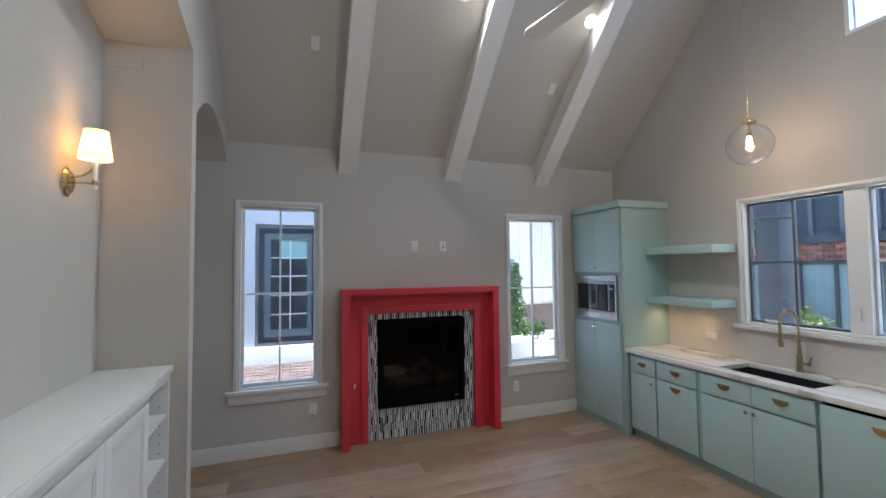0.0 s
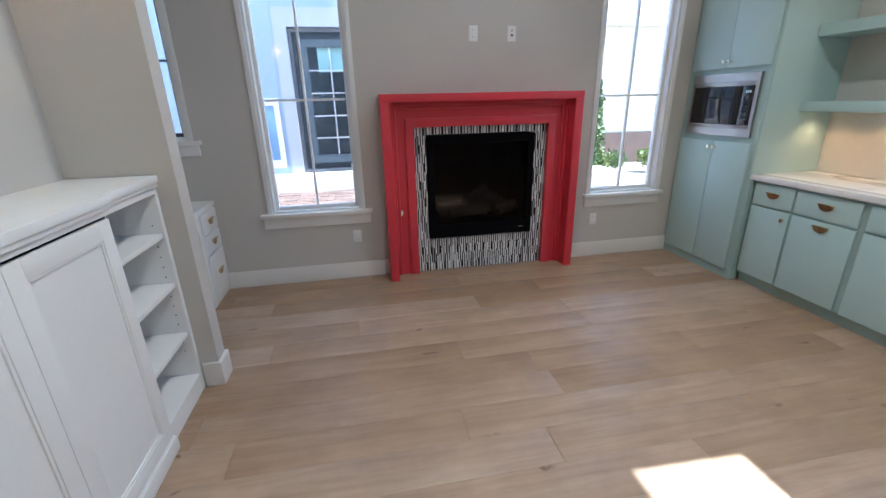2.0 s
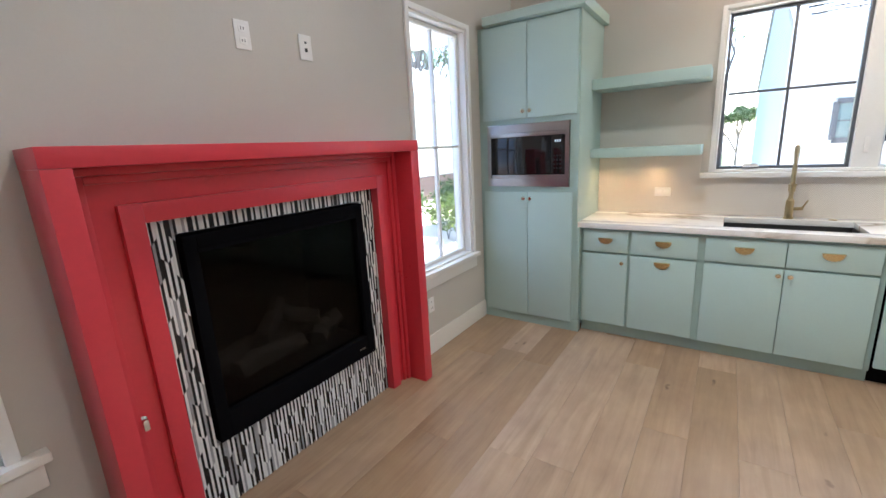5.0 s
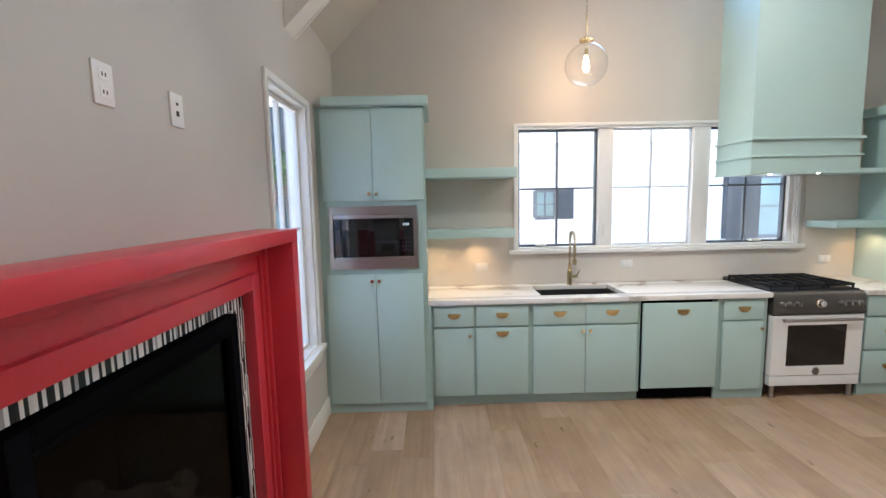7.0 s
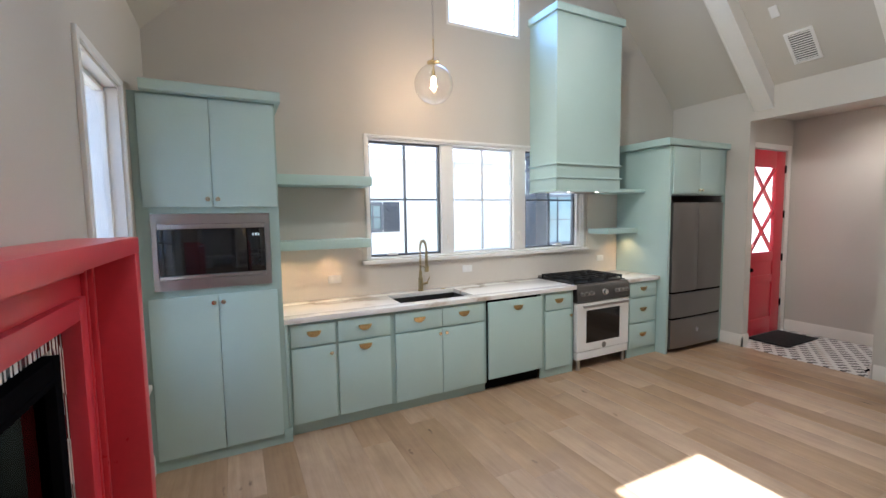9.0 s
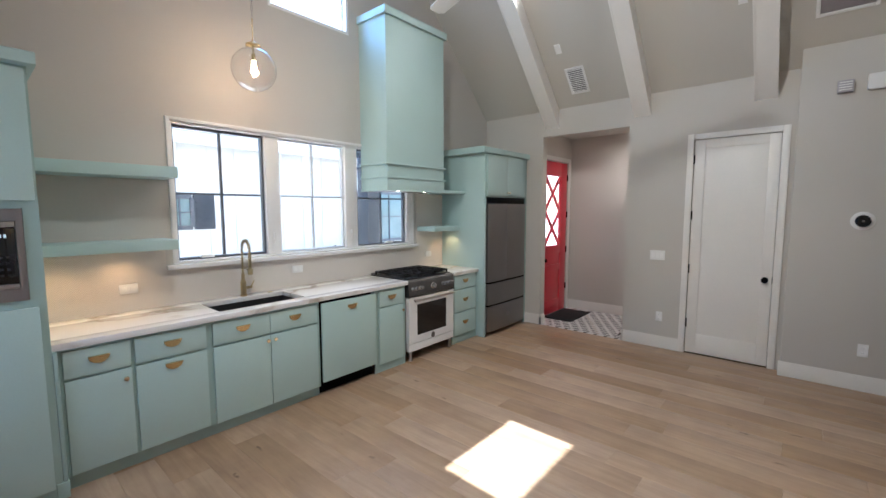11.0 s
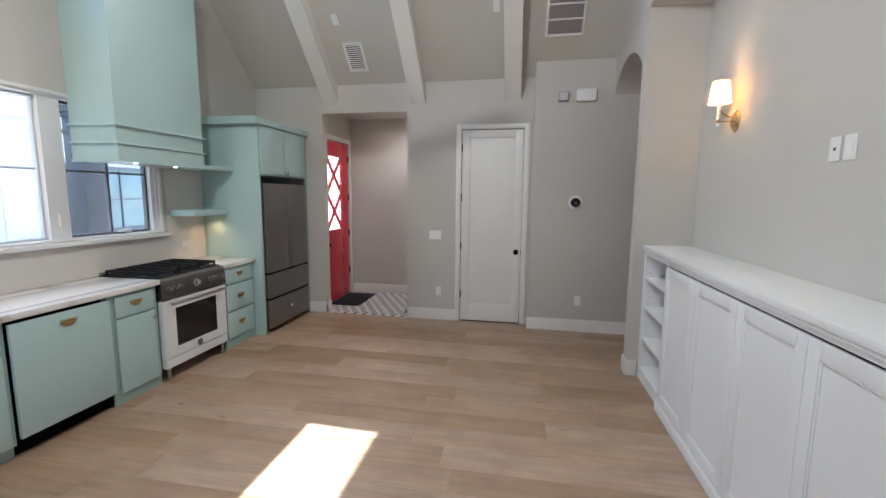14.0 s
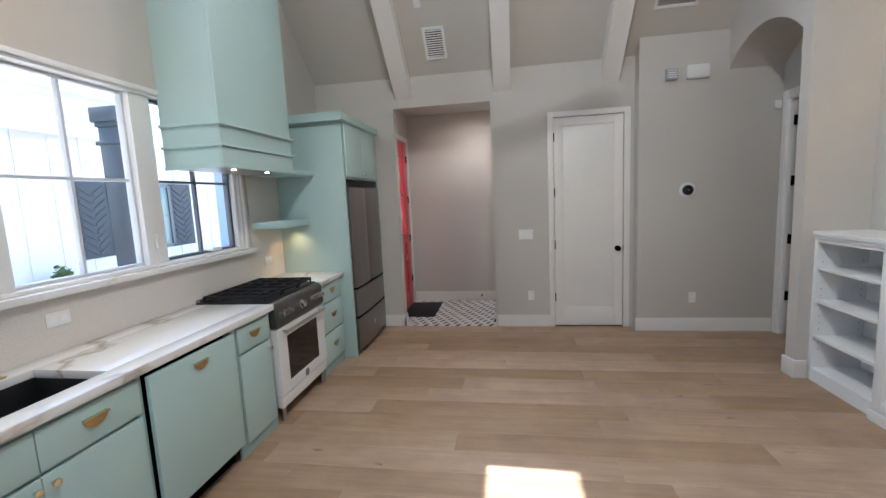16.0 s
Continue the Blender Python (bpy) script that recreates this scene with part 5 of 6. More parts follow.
# ---- lamps and fittings ----
def sconce(y, z):
    x = NICHE
    ob = thing("wall_sconce", (x, y, z), "lit brass wall sconce with a white linen shade", "wall lamp", "niche sconces")
    bm = bmesh.new()
    lathe(bm, [(0.052, 0), (0.052, 0.006), (0.042, 0.012), (0.038, 0.022), (0.02, 0.032), (0.0, 0.034)], (x, y, z), (1, 0, 0), 28)
    for v in bm.verts:
        v.co.z = z + (v.co.z - z) * 1.45
    part("backplate", bm, BRASS, ob, "oval brass backplate")
    bm = bmesh.new()
    tube(bm, [(x + 0.03, y, z), (x + 0.12, y, z)], 0.005)
    tube(bm, [(x + 0.03, y, z + 0.03)] + [(x + 0.03 + 0.09 * math.sin(a), y, z + 0.12 - 0.09 * math.cos(a)) for a in [math.pi / 2 * i / 8 for i in range(9)]], 0.006)
    part("arm", bm, BRASS, ob)
    bm = bmesh.new()
    lathe(bm, [(0.012, -0.01), (0.014, 0.0), (0.010, 0.02), (0.010, 0.16), (0.0, 0.16)], (x + 0.12, y, z), n=16)
    part("candle", bm, BRASS, ob)
    bm = bmesh.new()
    lathe(bm, [(0.011, -0.03), (0.011, 0.115), (0.0, 0.115)], (x + 0.121, y, z), n=16)
    part("sleeve", bm, PLASTIC, ob, "white candle sleeve")
    bm = bmesh.new()
    lathe(bm, [(0.073, 0.125), (0.052, 0.275), (0.050, 0.275), (0.071, 0.125), (0.073, 0.125)], (x + 0.12, y, z), n=32)
    part("shade", bm, SHADE, ob, "glowing white linen shade")
    lamp = new("sconce_bulb", bpy.data.lights.new("sconce_bulb", "POINT"))
    lamp.data.energy, lamp.data.color, lamp.data.shadow_soft_size = 1.3, (1.0, 0.60, 0.30), 0.03
    lamp.location = (x + 0.12, y, z + 0.19)


sconce(0.265, 2.175)
sconce(2.49, 2.25)

pl = thing("pendant_lamp", (3.67, 2.20, 2.62), "clear glass globe pendant with a brass stem and chain", "pendant lamp")
PX, PY, PZ = 3.67, 2.20, 2.79
bm = bmesh.new()
R = 0.166
pr = [(max(0.001, R * math.sin(math.pi * i / 24)), -R * math.cos(math.pi * i / 24)) for i in range(23)]
lathe(bm, [(r, h) for r, h in pr], (PX, PY, PZ - 0.02), n=36)
g = part("globe", bm, CLEAR, pl, "clear glass globe")
g.visible_shadow = False
bm = bmesh.new()
lathe(bm, [(0.055, 0.155), (0.055, 0.168), (0.03, 0.175), (0.008, 0.20), (0.005, 0.21), (0.005, 0.36), (0.0, 0.36)], (PX, PY, PZ))
rod(bm, (PX, PY, PZ + 0.16), (PX, PY, PZ + 0.09), 0.006)
rod(bm, (PX, PY, PZ + 0.10), (PX, PY, PZ + 0.045), 0.014)
part("stem", bm, BRASS, pl)
bm = bmesh.new()
lathe(bm, [(0.010, 0.045), (0.016, 0.02), (0.017, 0.0), (0.014, -0.02), (0.006, -0.034), (0.0, -0.036)], (PX, PY, PZ))
part("bulb", bm, BULB, pl, "glowing bulb")
top = roof(PY) - 0.01
n_links = int((top - PZ - 0.36) / 0.034)
bm = bmesh.new()
for i in range(n_links):
    z = PZ + 0.37 + i * 0.034
    ring = []
    for k in range(11):
        a = 2 * math.pi * k / 10
        u = 0.009 * math.cos(a)
        ring.append((PX + (u if i % 2 else 0), PY + (0 if i % 2 else u), z + 0.022 * math.sin(a)))
    tube(bm, ring, 0.0016, 5)
part("chain", bm, STEEL_DARK, pl, "fine dark steel chain")
bm = bmesh.new()
lathe(bm, [(0.06, 0), (0.06, 0.02), (0.05, 0.05), (0.0, 0.08)], (PX, PY, top - 0.06))
part("canopy", bm, BRASS, pl)
lamp = new("pendant_bulb", bpy.data.lights.new("pendant_bulb", "POINT"))
lamp.data.energy, lamp.data.color, lamp.data.shadow_soft_size = 2.2, (1.0, 0.54, 0.28), 0.03
lamp.location = (PX, PY, PZ)


def can_light(x, y, watts):
    """A recessed lamp flush in the slope."""
    side = 1 if y < RIDGE_Y else -1
    down = Vector((0, side * PITCH, -1)).normalized()
    at = Vector((x, y, roof(y)))
    ob = thing("recessed_light", at, "lit round recessed lamp flush in the ceiling", "ceiling light", "recessed lamps")
    bm = bmesh.new()
    lathe(bm, [(0.072, -0.004), (0.072, 0.006), (0.056, 0.008), (0.054, -0.004)], at, down, 28)
    part("trim_ring", bm, PLASTIC, ob)
    bm = bmesh.new()
    lathe(bm, [(0.055, -0.002), (0.055, 0.003), (0.0, 0.003)], at, down, 24)
    part("lens", bm, CANLIGHT, ob)
    lamp = new("recessed_lamp", bpy.data.lights.new("recessed_lamp", "SPOT"))
    lamp.data.energy, lamp.data.color, lamp.data.shadow_soft_size = watts, (1.0, 0.93, 0.84), 0.12
    lamp.data.spot_size, lamp.data.spot_blend = radians(172), 0.9
    p = at + down * 0.07
    lamp.matrix_world = look(p, p + down)


for x in (1.60, 2.93):
    can_light(x, 3.17, 48 if x < 2 else 8)
    # South pair is out of view, added to fill the room with light.
    can_light(x, -0.53, 20 if x < 2 else 7)

bm = bmesh.new()
lathe(bm, [(0.072, 0), (0.072, -0.006), (0.056, -0.008), (0.0, -0.006)], (2.25, -2.42, 2.85), n=28)
solo("recessed_light", bm, CANLIGHT, "lit round recessed lamp in the entry ceiling", "ceiling light", "recessed lamps")
lamp = new("entry_lamp", bpy.data.lights.new("entry_lamp", "SPOT"))
lamp.data.energy, lamp.data.color, lamp.data.shadow_soft_size = 12, (1.0, 0.84, 0.76), 0.08
lamp.data.spot_size, lamp.data.spot_blend = radians(170), 1.0
lamp.matrix_world = look((2.25, -2.42, 2.835), (2.25, -2.42, 0))

# small puck lamps let into the undersides of the shelves
for x, y, z in ((4.00, 3.40, 1.390), (4.05, 3.05, 1.390), (4.00, -0.53, 1.405)):
    bm = bmesh.new()
    lathe(bm, [(0.030, 0.0), (0.030, -0.003), (0.024, -0.0035), (0.0, -0.0035)], (x, y, z))
    solo("puck_light", bm, PUCK, "small lit puck lamp under a shelf", "cabinet light", "puck lamps")
    lamp = new("puck_lamp", bpy.data.lights.new("puck_lamp", "SPOT"))
    lamp.data.energy, lamp.data.color, lamp.data.shadow_soft_size = 1.15, (1.0, 0.60, 0.30), 0.03
    lamp.data.spot_size, lamp.data.spot_blend = radians(128), 0.8
    lamp.matrix_world = look((x, y, z - 0.006), (x, y, 0))


def plate(name, label, at, facing, w, h, details, category="outlet"):
    """A wall plate of w by h with details drawn on it: (u, v, w, h, material) in metres from its middle."""
    ob = thing(name, at, label, category)
    at = Vector(at)
    side = Vector(facing).cross(Vector((0, 0, 1)))

    def slab(bm, u, v, ww, hh, d0, d1, bevel):
        lo, hi = at + side * (u - ww / 2) + Vector(facing) * d0, at + side * (u + ww / 2) + Vector(facing) * d1
        x0, x1 = sorted((lo.x, hi.x))
        y0, y1 = sorted((lo.y, hi.y))
        return bx(bm, x0, x1, y0, y1, at.z + v - hh / 2, at.z + v + hh / 2, bevel=bevel)
    part("cover", slab(bmesh.new(), 0, 0, w, h, 0.0, 0.007, 0.0025), PLASTIC, ob)
    for u, v, ww, hh, m, nm in details:
        part(nm, slab(bmesh.new(), u, v, ww, hh, 0.005, 0.0085, 0.0008), m, ob)
    return ob


SLOT = mat("dark outlet slot", (0.03, 0.03, 0.03), 0.6, vary=0.1)
FACEW = mat("white outlet face", (0.84, 0.83, 0.81), 0.35, vary=0.02, bump=0)


def outlet(at, facing, label="white duplex outlet in the wall"):
    dets = [(0, s * 0.024, 0.034, 0.030, FACEW, "receptacle") for s in (-1, 1)]
    ob = plate("wall_outlet", label, at, facing, 0.072, 0.116, dets)
    at, side = Vector(at), Vector(facing).cross(Vector((0, 0, 1)))
    for s in (-1, 1):
        bm = bmesh.new()
        for u in (-0.006, 0.006):
            c = at + side * u + Vector(facing) * 0.0088
            e = 0.0012
            bx(bm, c.x - e, c.x + e, c.y - e, c.y + e, c.z + s * 0.024 - 0.004, c.z + s * 0.024 + 0.006)
        part("slots", bm, SLOT, ob)


def flat_outlet(at, facing, label):
    plate("counter_outlet", label, at, facing, 0.118, 0.072, [(s * 0.026, 0, 0.032, 0.034, FACEW, "receptacle") for s in (-1, 1)])


outlet((0.372, NORTH, 0.392), (0, -1, 0))
outlet((2.68, NORTH, 0.385), (0, -1, 0))
outlet((1.445, NORTH, 2.04), (0, -1, 0), "white duplex outlet above the fireplace")
plate("media_plate", "white media plate with dark jacks above the fireplace", (1.775, NORTH, 2.04), (0, -1, 0), 0.072, 0.116,
      [(0, 0.022, 0.012, 0.010, SLOT, "jack"), (0, -0.012, 0.016, 0.018, SLOT, "jack")])
outlet((1.618, SOUTH, 0.385), (0, 1, 0))
outlet((-0.13, STEP_Y, 0.38), (0, 1, 0))
plate("light_switch", "white three-gang rocker switch plate", (1.665, SOUTH, 1.13), (0, 1, 0), 0.165, 0.116, [(u, 0, 0.034, 0.066, FACEW, "rocker") for u in (-0.046, 0, 0.046)], "switch")
plate("media_plate", "white media plate with one dark jack in the niche", (NICHE, 1.272, 1.875), (1, 0, 0), 0.072, 0.116, [(0, 0.0, 0.014, 0.014, SLOT, "jack")])
plate("blank_outlet", "white outlet plate in the niche", (NICHE, 1.368, 1.875), (1, 0, 0), 0.072, 0.116, [(0, 0, 0.034, 0.066, FACEW, "receptacle")])
for y in (2.99, 1.60, -0.33):
    flat_outlet((EAST - 0.009, y, 1.09), (-1, 0, 0), "white horizontal outlet in the backsplash")

th = thing("thermostat", (-0.055, STEP_Y, 1.57), "round black thermostat on a white ring", "thermostat")
bm = bmesh.new()
lathe(bm, [(0.083, 0), (0.083, 0.005), (0.078, 0.008), (0.0, 0.008)], (-0.055, STEP_Y, 1.57), (0, 1, 0), 36)
part("ring", bm, PLASTIC, th)
bm = bmesh.new()
lathe(bm, [(0.054, 0), (0.054, 0.018), (0.049, 0.024), (0.0, 0.025)], (-0.055, STEP_Y + 0.007, 1.57), (0, 1, 0), 36)
part("dial", bm, DARKGLASS, th)
bm = bmesh.new()
bx(bm, -0.066, -0.046, STEP_Y + 0.032, STEP_Y + 0.0335, 1.562, 1.578)
part("reading", bm, STEEL_DARK, th)

al = thing("alarm_strobe", (0.135, STEP_Y, 2.73), "small grey alarm box high on the wall", "alarm")
part("case", box(0.080, 0.190, STEP_Y, STEP_Y + 0.05, 2.728, 2.836, bevel=0.008), GREY_PLASTIC, al)
bm = bmesh.new()
for i in range(4):
    bx(bm, 0.092, 0.178, STEP_Y + 0.049, STEP_Y + 0.053, 2.745 + i * 0.022, 2.754 + i * 0.022)
part("grille", bm, PLASTIC, al)
solo("door_chime", box(-0.228, -0.005, STEP_Y, STEP_Y + 0.055, 2.722, 2.862, bevel=0.022), PLASTIC, "white rounded chime box high on the wall", "chime")
solo("door_sensor", box(-0.92, -0.865, STEP_Y, STEP_Y + 0.03, 2.36, 2.44, bevel=0.008), PLASTIC, "small white sensor beside the doorway", "sensor")

def on_slope(u0, u1, s0, s1, south=True):
    """The pose of a flat fitting on a slope: x along u, y up the slope, z into the room. s is measured from the eave in plan."""
    yc = SOUTH + (s0 + s1) / 2 if south else NORTH - (s0 + s1) / 2
    ang = math.atan(PITCH)
    up = Vector((0, math.cos(ang), math.sin(ang))) if south else Vector((0, -math.cos(ang), math.sin(ang)))
    nrm = Vector((0, math.sin(ang), -math.cos(ang))) if south else Vector((0, -math.sin(ang), -math.cos(ang)))
    xax = up.cross(nrm)
    m = Matrix((xax, up, nrm)).transposed().to_4x4()
    return Matrix.Translation(((u0 + u1) / 2, yc, roof(yc))) @ m


def slope_part(name, bm, material, parent, m, label=""):
    bmesh.ops.transform(bm, matrix=m, verts=bm.verts)
    return part(name, bm, material, parent, label)


def vent(u0, u1, s0, s1, kind):
    m = on_slope(u0, u1, s0, s1)
    w, h = u1 - u0, (s1 - s0) * math.sqrt(1 + PITCH ** 2)
    ob = thing("ceiling_vent", m.translation, "white louvred supply vent in the slope" if kind == "supply" else "large white return grille in the slope", "vent")
    b = 0.028
    bm = bmesh.new()
    for x0, x1, y0, y1 in ((-w / 2, -w / 2 + b, -h / 2, h / 2), (w / 2 - b, w / 2, -h / 2, h / 2), (-w / 2 + b, w / 2 - b, h / 2 - b, h / 2), (-w / 2 + b, w / 2 - b, -h / 2, -h / 2 + b)):
        bx(bm, x0, x1, y0, y1, -0.004, 0.012, bevel=0.004)
    slope_part("frame", bm, PLASTIC, ob, m)
    slope_part("backing", box(-w / 2 + b, w / 2 - b, -h / 2 + b, h / 2 - b, -0.002, 0.001), SLOT if kind == "supply" else GREY_PLASTIC, ob, m)
    if kind == "supply":
        n = 12
        for i in range(n):
            y = -h / 2 + b + (h - 2 * b) * (i + 0.5) / n
            slope_part("slat", box(-w / 2 + b, w / 2 - b, y - 0.006, y + 0.006, 0.002, 0.007), PLASTIC, ob, m)
    else:
        k = 3
        for i in range(1, k):
            y = -h / 2 + b + (h - 2 * b) * i / k
            slope_part("bar", box(-w / 2 + b, w / 2 - b, y - 0.009, y + 0.009, 0.0015, 0.011, bevel=0.002), PLASTIC, ob, m)
        for i in range(40):
            x = -w / 2 + b + (w - 2 * b) * (i + 0.5) / 40
            slope_part("fin", box(x - 0.0012, x + 0.0012, -h / 2 + b, h / 2 - b, 0.0012, 0.006), STEEL, ob, m)


vent(2.50, 2.74, 0.13, 0.385, "supply")
vent(-0.03, 0.376, 0.335, 0.70, "return")
for u, s, south in ((2.74, 0.575, True), (0.90, 0.59, True), (0.352, 0.725, False), (2.81, 0.67, False)):
    m = on_slope(u - 0.035, u + 0.035, s - 0.045, s + 0.045, south)
    ob = thing("blank_plate", m.translation, "small white blank plate in the slope", "plate")
    slope_part("cover", box(-0.036, 0.036, -0.06, 0.06, -0.002, 0.008, bevel=0.003), PLASTIC, ob, m)

# ceiling fan on the middle beam
FC = Vector((1.90, RIDGE_Y, 3.38))
fan = thing("ceiling_fan", FC, "white three-blade ceiling fan hung from the ridge", "ceiling fan")
bm = bmesh.new()
rod(bm, FC + Vector((0, 0, 0.08)), (FC.x, FC.y, RIDGE - 0.25), 0.014)
part("downrod", bm, PLASTIC, fan)
bm = bmesh.new()
lathe(bm, [(0.02, -0.09), (0.09, -0.08), (0.115, -0.02), (0.11, 0.05), (0.04, 0.09), (0.0, 0.095)], FC, n=32)
part("motor", bm, PLASTIC, fan)
for k in range(3):
    a = radians(101 + 120 * k)
    bm = bmesh.new()
    prism(bm, [(0.09, -0.04), (0.25, -0.065), (0.98, -0.075), (1.02, -0.04), (1.02, 0.04), (0.98, 0.065), (0.25, 0.055), (0.09, 0.035)], "z", -0.004, 0.004)
    bmesh.ops.transform(bm, matrix=Matrix.Translation(FC) @ Matrix.Rotation(a, 4, "Z") @ Matrix.Rotation(radians(10), 4, "X"), verts=bm.verts)
    part("blade", bm, PLASTIC, fan)

# entry mat and tile
bm = bmesh.new()
bx(bm, 2.90, 3.345, -2.83, -2.08, 0.003, 0.018, bevel=0.004)
solo("door_mat", bm, MAT_RUG, "black rectangular door mat before the red door", "mat")
for x, y, ax in ((2.06, -1.684, (0, 1, 0)), (2.30, ENTRY_S + 0.016, (0, 1, 0))):
    bm = bmesh.new()
    lathe(bm, [(0.012, 0), (0.012, 0.004), (0.005, 0.008), (0.005, 0.05), (0.010, 0.052), (0.010, 0.062), (0.0, 0.063)], (x, y, 0.085), ax, 14)
    solo("door_stop", bm, BLACK, "black spring door stop on the baseboard", "door stop")


# ---- outside ----
def facade(name, at, label, category="house"):
    return thing(name, at, label, category)


def leafy(bm, centre, radius, count, size, rnd, squash=(1, 1, 1)):
    """Scatters small pointed leaves through an uneven crown."""
    c = Vector(centre)
    for _ in range(count):
        d = Vector((rnd.gauss(0, 1), rnd.gauss(0, 1), rnd.gauss(0, 1))).normalized()
        r = radius * rnd.random() ** 0.4 * (0.75 + 0.35 * noise.noise(d * 2.3 + c))
        p = c + Vector((d.x * squash[0], d.y * squash[1], d.z * squash[2])) * r
        s = size * rnd.uniform(0.6, 1.4)
        q = Euler((rnd.uniform(0, 6), rnd.uniform(0, 6), rnd.uniform(0, 6))).to_matrix()
        vs = [bm.verts.new(p + q @ Vector(k) * s) for k in ((0, -0.5, 0), (0.3, 0, 0.06), (0, 0.6, 0), (-0.3, 0, 0.06))]
        bm.faces.new(vs)
    return bm


# porch along the kitchen side: dark columns, slab, and an unseen roof added to block the sun
GZ = -0.20
pr_ = thing("porch", (6.0, 1.0, GZ), "porch slab with dark square columns and an added unseen sun-blocking roof", "porch")
part("sun_block_roof", box(EAST + 0.17, 5.45, -4.2, 6.4, 2.90, 3.02), STUCCO, pr_)
part("porch_slab", box(EAST + 0.17, 7.0, -4.2, 6.4, GZ, -0.06, bevel=0.01), PAVING, pr_)
for x, y in ((6.75, -1.43), (6.75, 3.97)):
    c = part("column", box(x - 0.15, x + 0.15, y - 0.15, y + 0.15, -0.06, 2.68, bevel=0.01), SLATE_BLUE, pr_, "dark blue-grey square column")
    part("capital", box(x - 0.20, x + 0.20, y - 0.20, y + 0.20, 2.74, 2.92, bevel=0.015), SLATE_BLUE, c)
    part("necking", box(x - 0.17, x + 0.17, y - 0.17, y + 0.17, 2.68, 2.74, bevel=0.01), SLATE_BLUE, c)
    part("collar", box(x - 0.18, x + 0.18, y - 0.18, y + 0.18, 2.46, 2.51, bevel=0.01), SLATE_BLUE, c)
    part("plinth", box(x - 0.19, x + 0.19, y - 0.19, y + 0.19, -0.06, 0.18, bevel=0.01), SLATE_BLUE, c)
# Unseen roof added over the entry door to keep direct sun out.
part("entry_sun_block_roof", box(3.6, 4.7, -4.2, -1.9, 2.74, 2.898), STUCCO, pr_)


def shuttered_window(house, x, y, z0, z1, w, facing=-1, sides=(-1, 1), half=0.31):
    """A window face painted as dim reflecting glass, with chevron-boarded shutters, on a wall that faces -x."""
    wd = part("window", box(x + facing * 0.03, x + 0.02, y - w / 2, y + w / 2, z0, z1, bevel=0.004), TEAL_REFLECTION, house, "solid window face with a dim reflection painted in")
    bm = bmesh.new()
    for a0, a1, b0, b1 in ((y - w / 2 - 0.04, y - w / 2 + 0.03, z0, z1), (y + w / 2 - 0.03, y + w / 2 + 0.04, z0, z1), (y - w / 2, y + w / 2, z1 - 0.03, z1 + 0.05), (y - w / 2, y + w / 2, z0 - 0.05, z0 + 0.03), (y - 0.012, y + 0.012, z0, z1), (y - w / 2, y + w / 2, (z0 + z1) / 2 - 0.012, (z0 + z1) / 2 + 0.012)):
        bx(bm, *sorted((x, x + facing * 0.06)), a0, a1, b0, b1)
    part("frame", bm, CASEMENT, wd)
    for s in sides:
        y0 = y + s * (w / 2 + half + 0.04)
        sh = part("shutter", box(*sorted((x + facing * 0.005, x + facing * 0.045)), y0 - half, y0 + half, z0 - 0.05, z1 + 0.05, bevel=0.006), SLATE_BLUE, house, "dark chevron shutter")
        bm = bmesh.new()
        n = int((z1 - z0) / 0.13)
        for i in range(n):
            zz = z0 + 0.04 + i * (z1 - z0 - 0.08) / n
            for t in (-1, 1):
                m = Matrix.Translation((x + facing * 0.052, y0 + t * half * 0.42, zz + 0.06)) @ Matrix.Rotation(radians(35 * t), 4, "X")
                made = bmesh.ops.create_cube(bm, size=1, matrix=m @ Matrix.Diagonal((0.018, half * 0.94, 0.055, 1)))
        part("chevron_boards", bm, SLATE_BLUE, sh)


# white house across the lane
WX = 9.4
wh = facade("white_house", (WX + 2, -2, GZ), "white board-and-batten house with dark shutters and a shingle roof")
part("wall", box(WX, WX + 0.3, -6.6, 1.87, GZ, 3.05), STUCCO, wh)
part("side_wing", box(WX + 1.6, WX + 1.9, -12.5, -6.6, GZ, 3.05), SHADE_BLUE, wh)
# end wall gets the blue shade tint, facing away from the sun
bm = bmesh.new()
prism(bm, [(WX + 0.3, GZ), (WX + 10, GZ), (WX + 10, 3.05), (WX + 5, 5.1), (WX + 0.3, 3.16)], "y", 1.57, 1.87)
part("end_wall", bm, SHADE_BLUE, wh)
bm = bmesh.new()
for i in range(16):
    y = -6.3 + i * 0.52
    bx(bm, WX - 0.018, WX, y - 0.02, y + 0.02, GZ + 0.3, 3.0)
part("battens", bm, STUCCO, wh)
bm = bmesh.new()
prism(bm, [(WX - 0.45, 2.95), (WX + 5.0, 5.19), (WX + 10.4, 2.95), (WX + 10.4, 3.10), (WX + 5.0, 5.37), (WX - 0.45, 3.10)], "y", -12.6, 1.92)
rf = part("roof", bm, SHINGLE, wh)
bm = bmesh.new()
slope = Vector((5.45, 0, 2.25)).normalized()
for i in range(16):
    for j in range(39):
        p = Vector((WX - 0.42, 0, 3.12)) + slope * (0.27 * i)
        y = -12.5 + j * 0.36 + (0.18 if i % 2 else 0)
        q = p + slope * 0.30
        lift = Vector((-slope.z, 0, slope.x)) * 0.02
        bm.faces.new([bm.verts.new(v) for v in ((p.x + lift.x, y, p.z + lift.z), (p.x + lift.x, y + 0.345, p.z + lift.z), (q.x, y + 0.345, q.z + 0.005), (q.x, y, q.z + 0.005))])
part("shingles", bm, SHINGLE, rf)
part("fascia", box(WX - 0.47, WX - 0.43, -12.6, 1.92, 2.90, 3.12), STUCCO, wh)
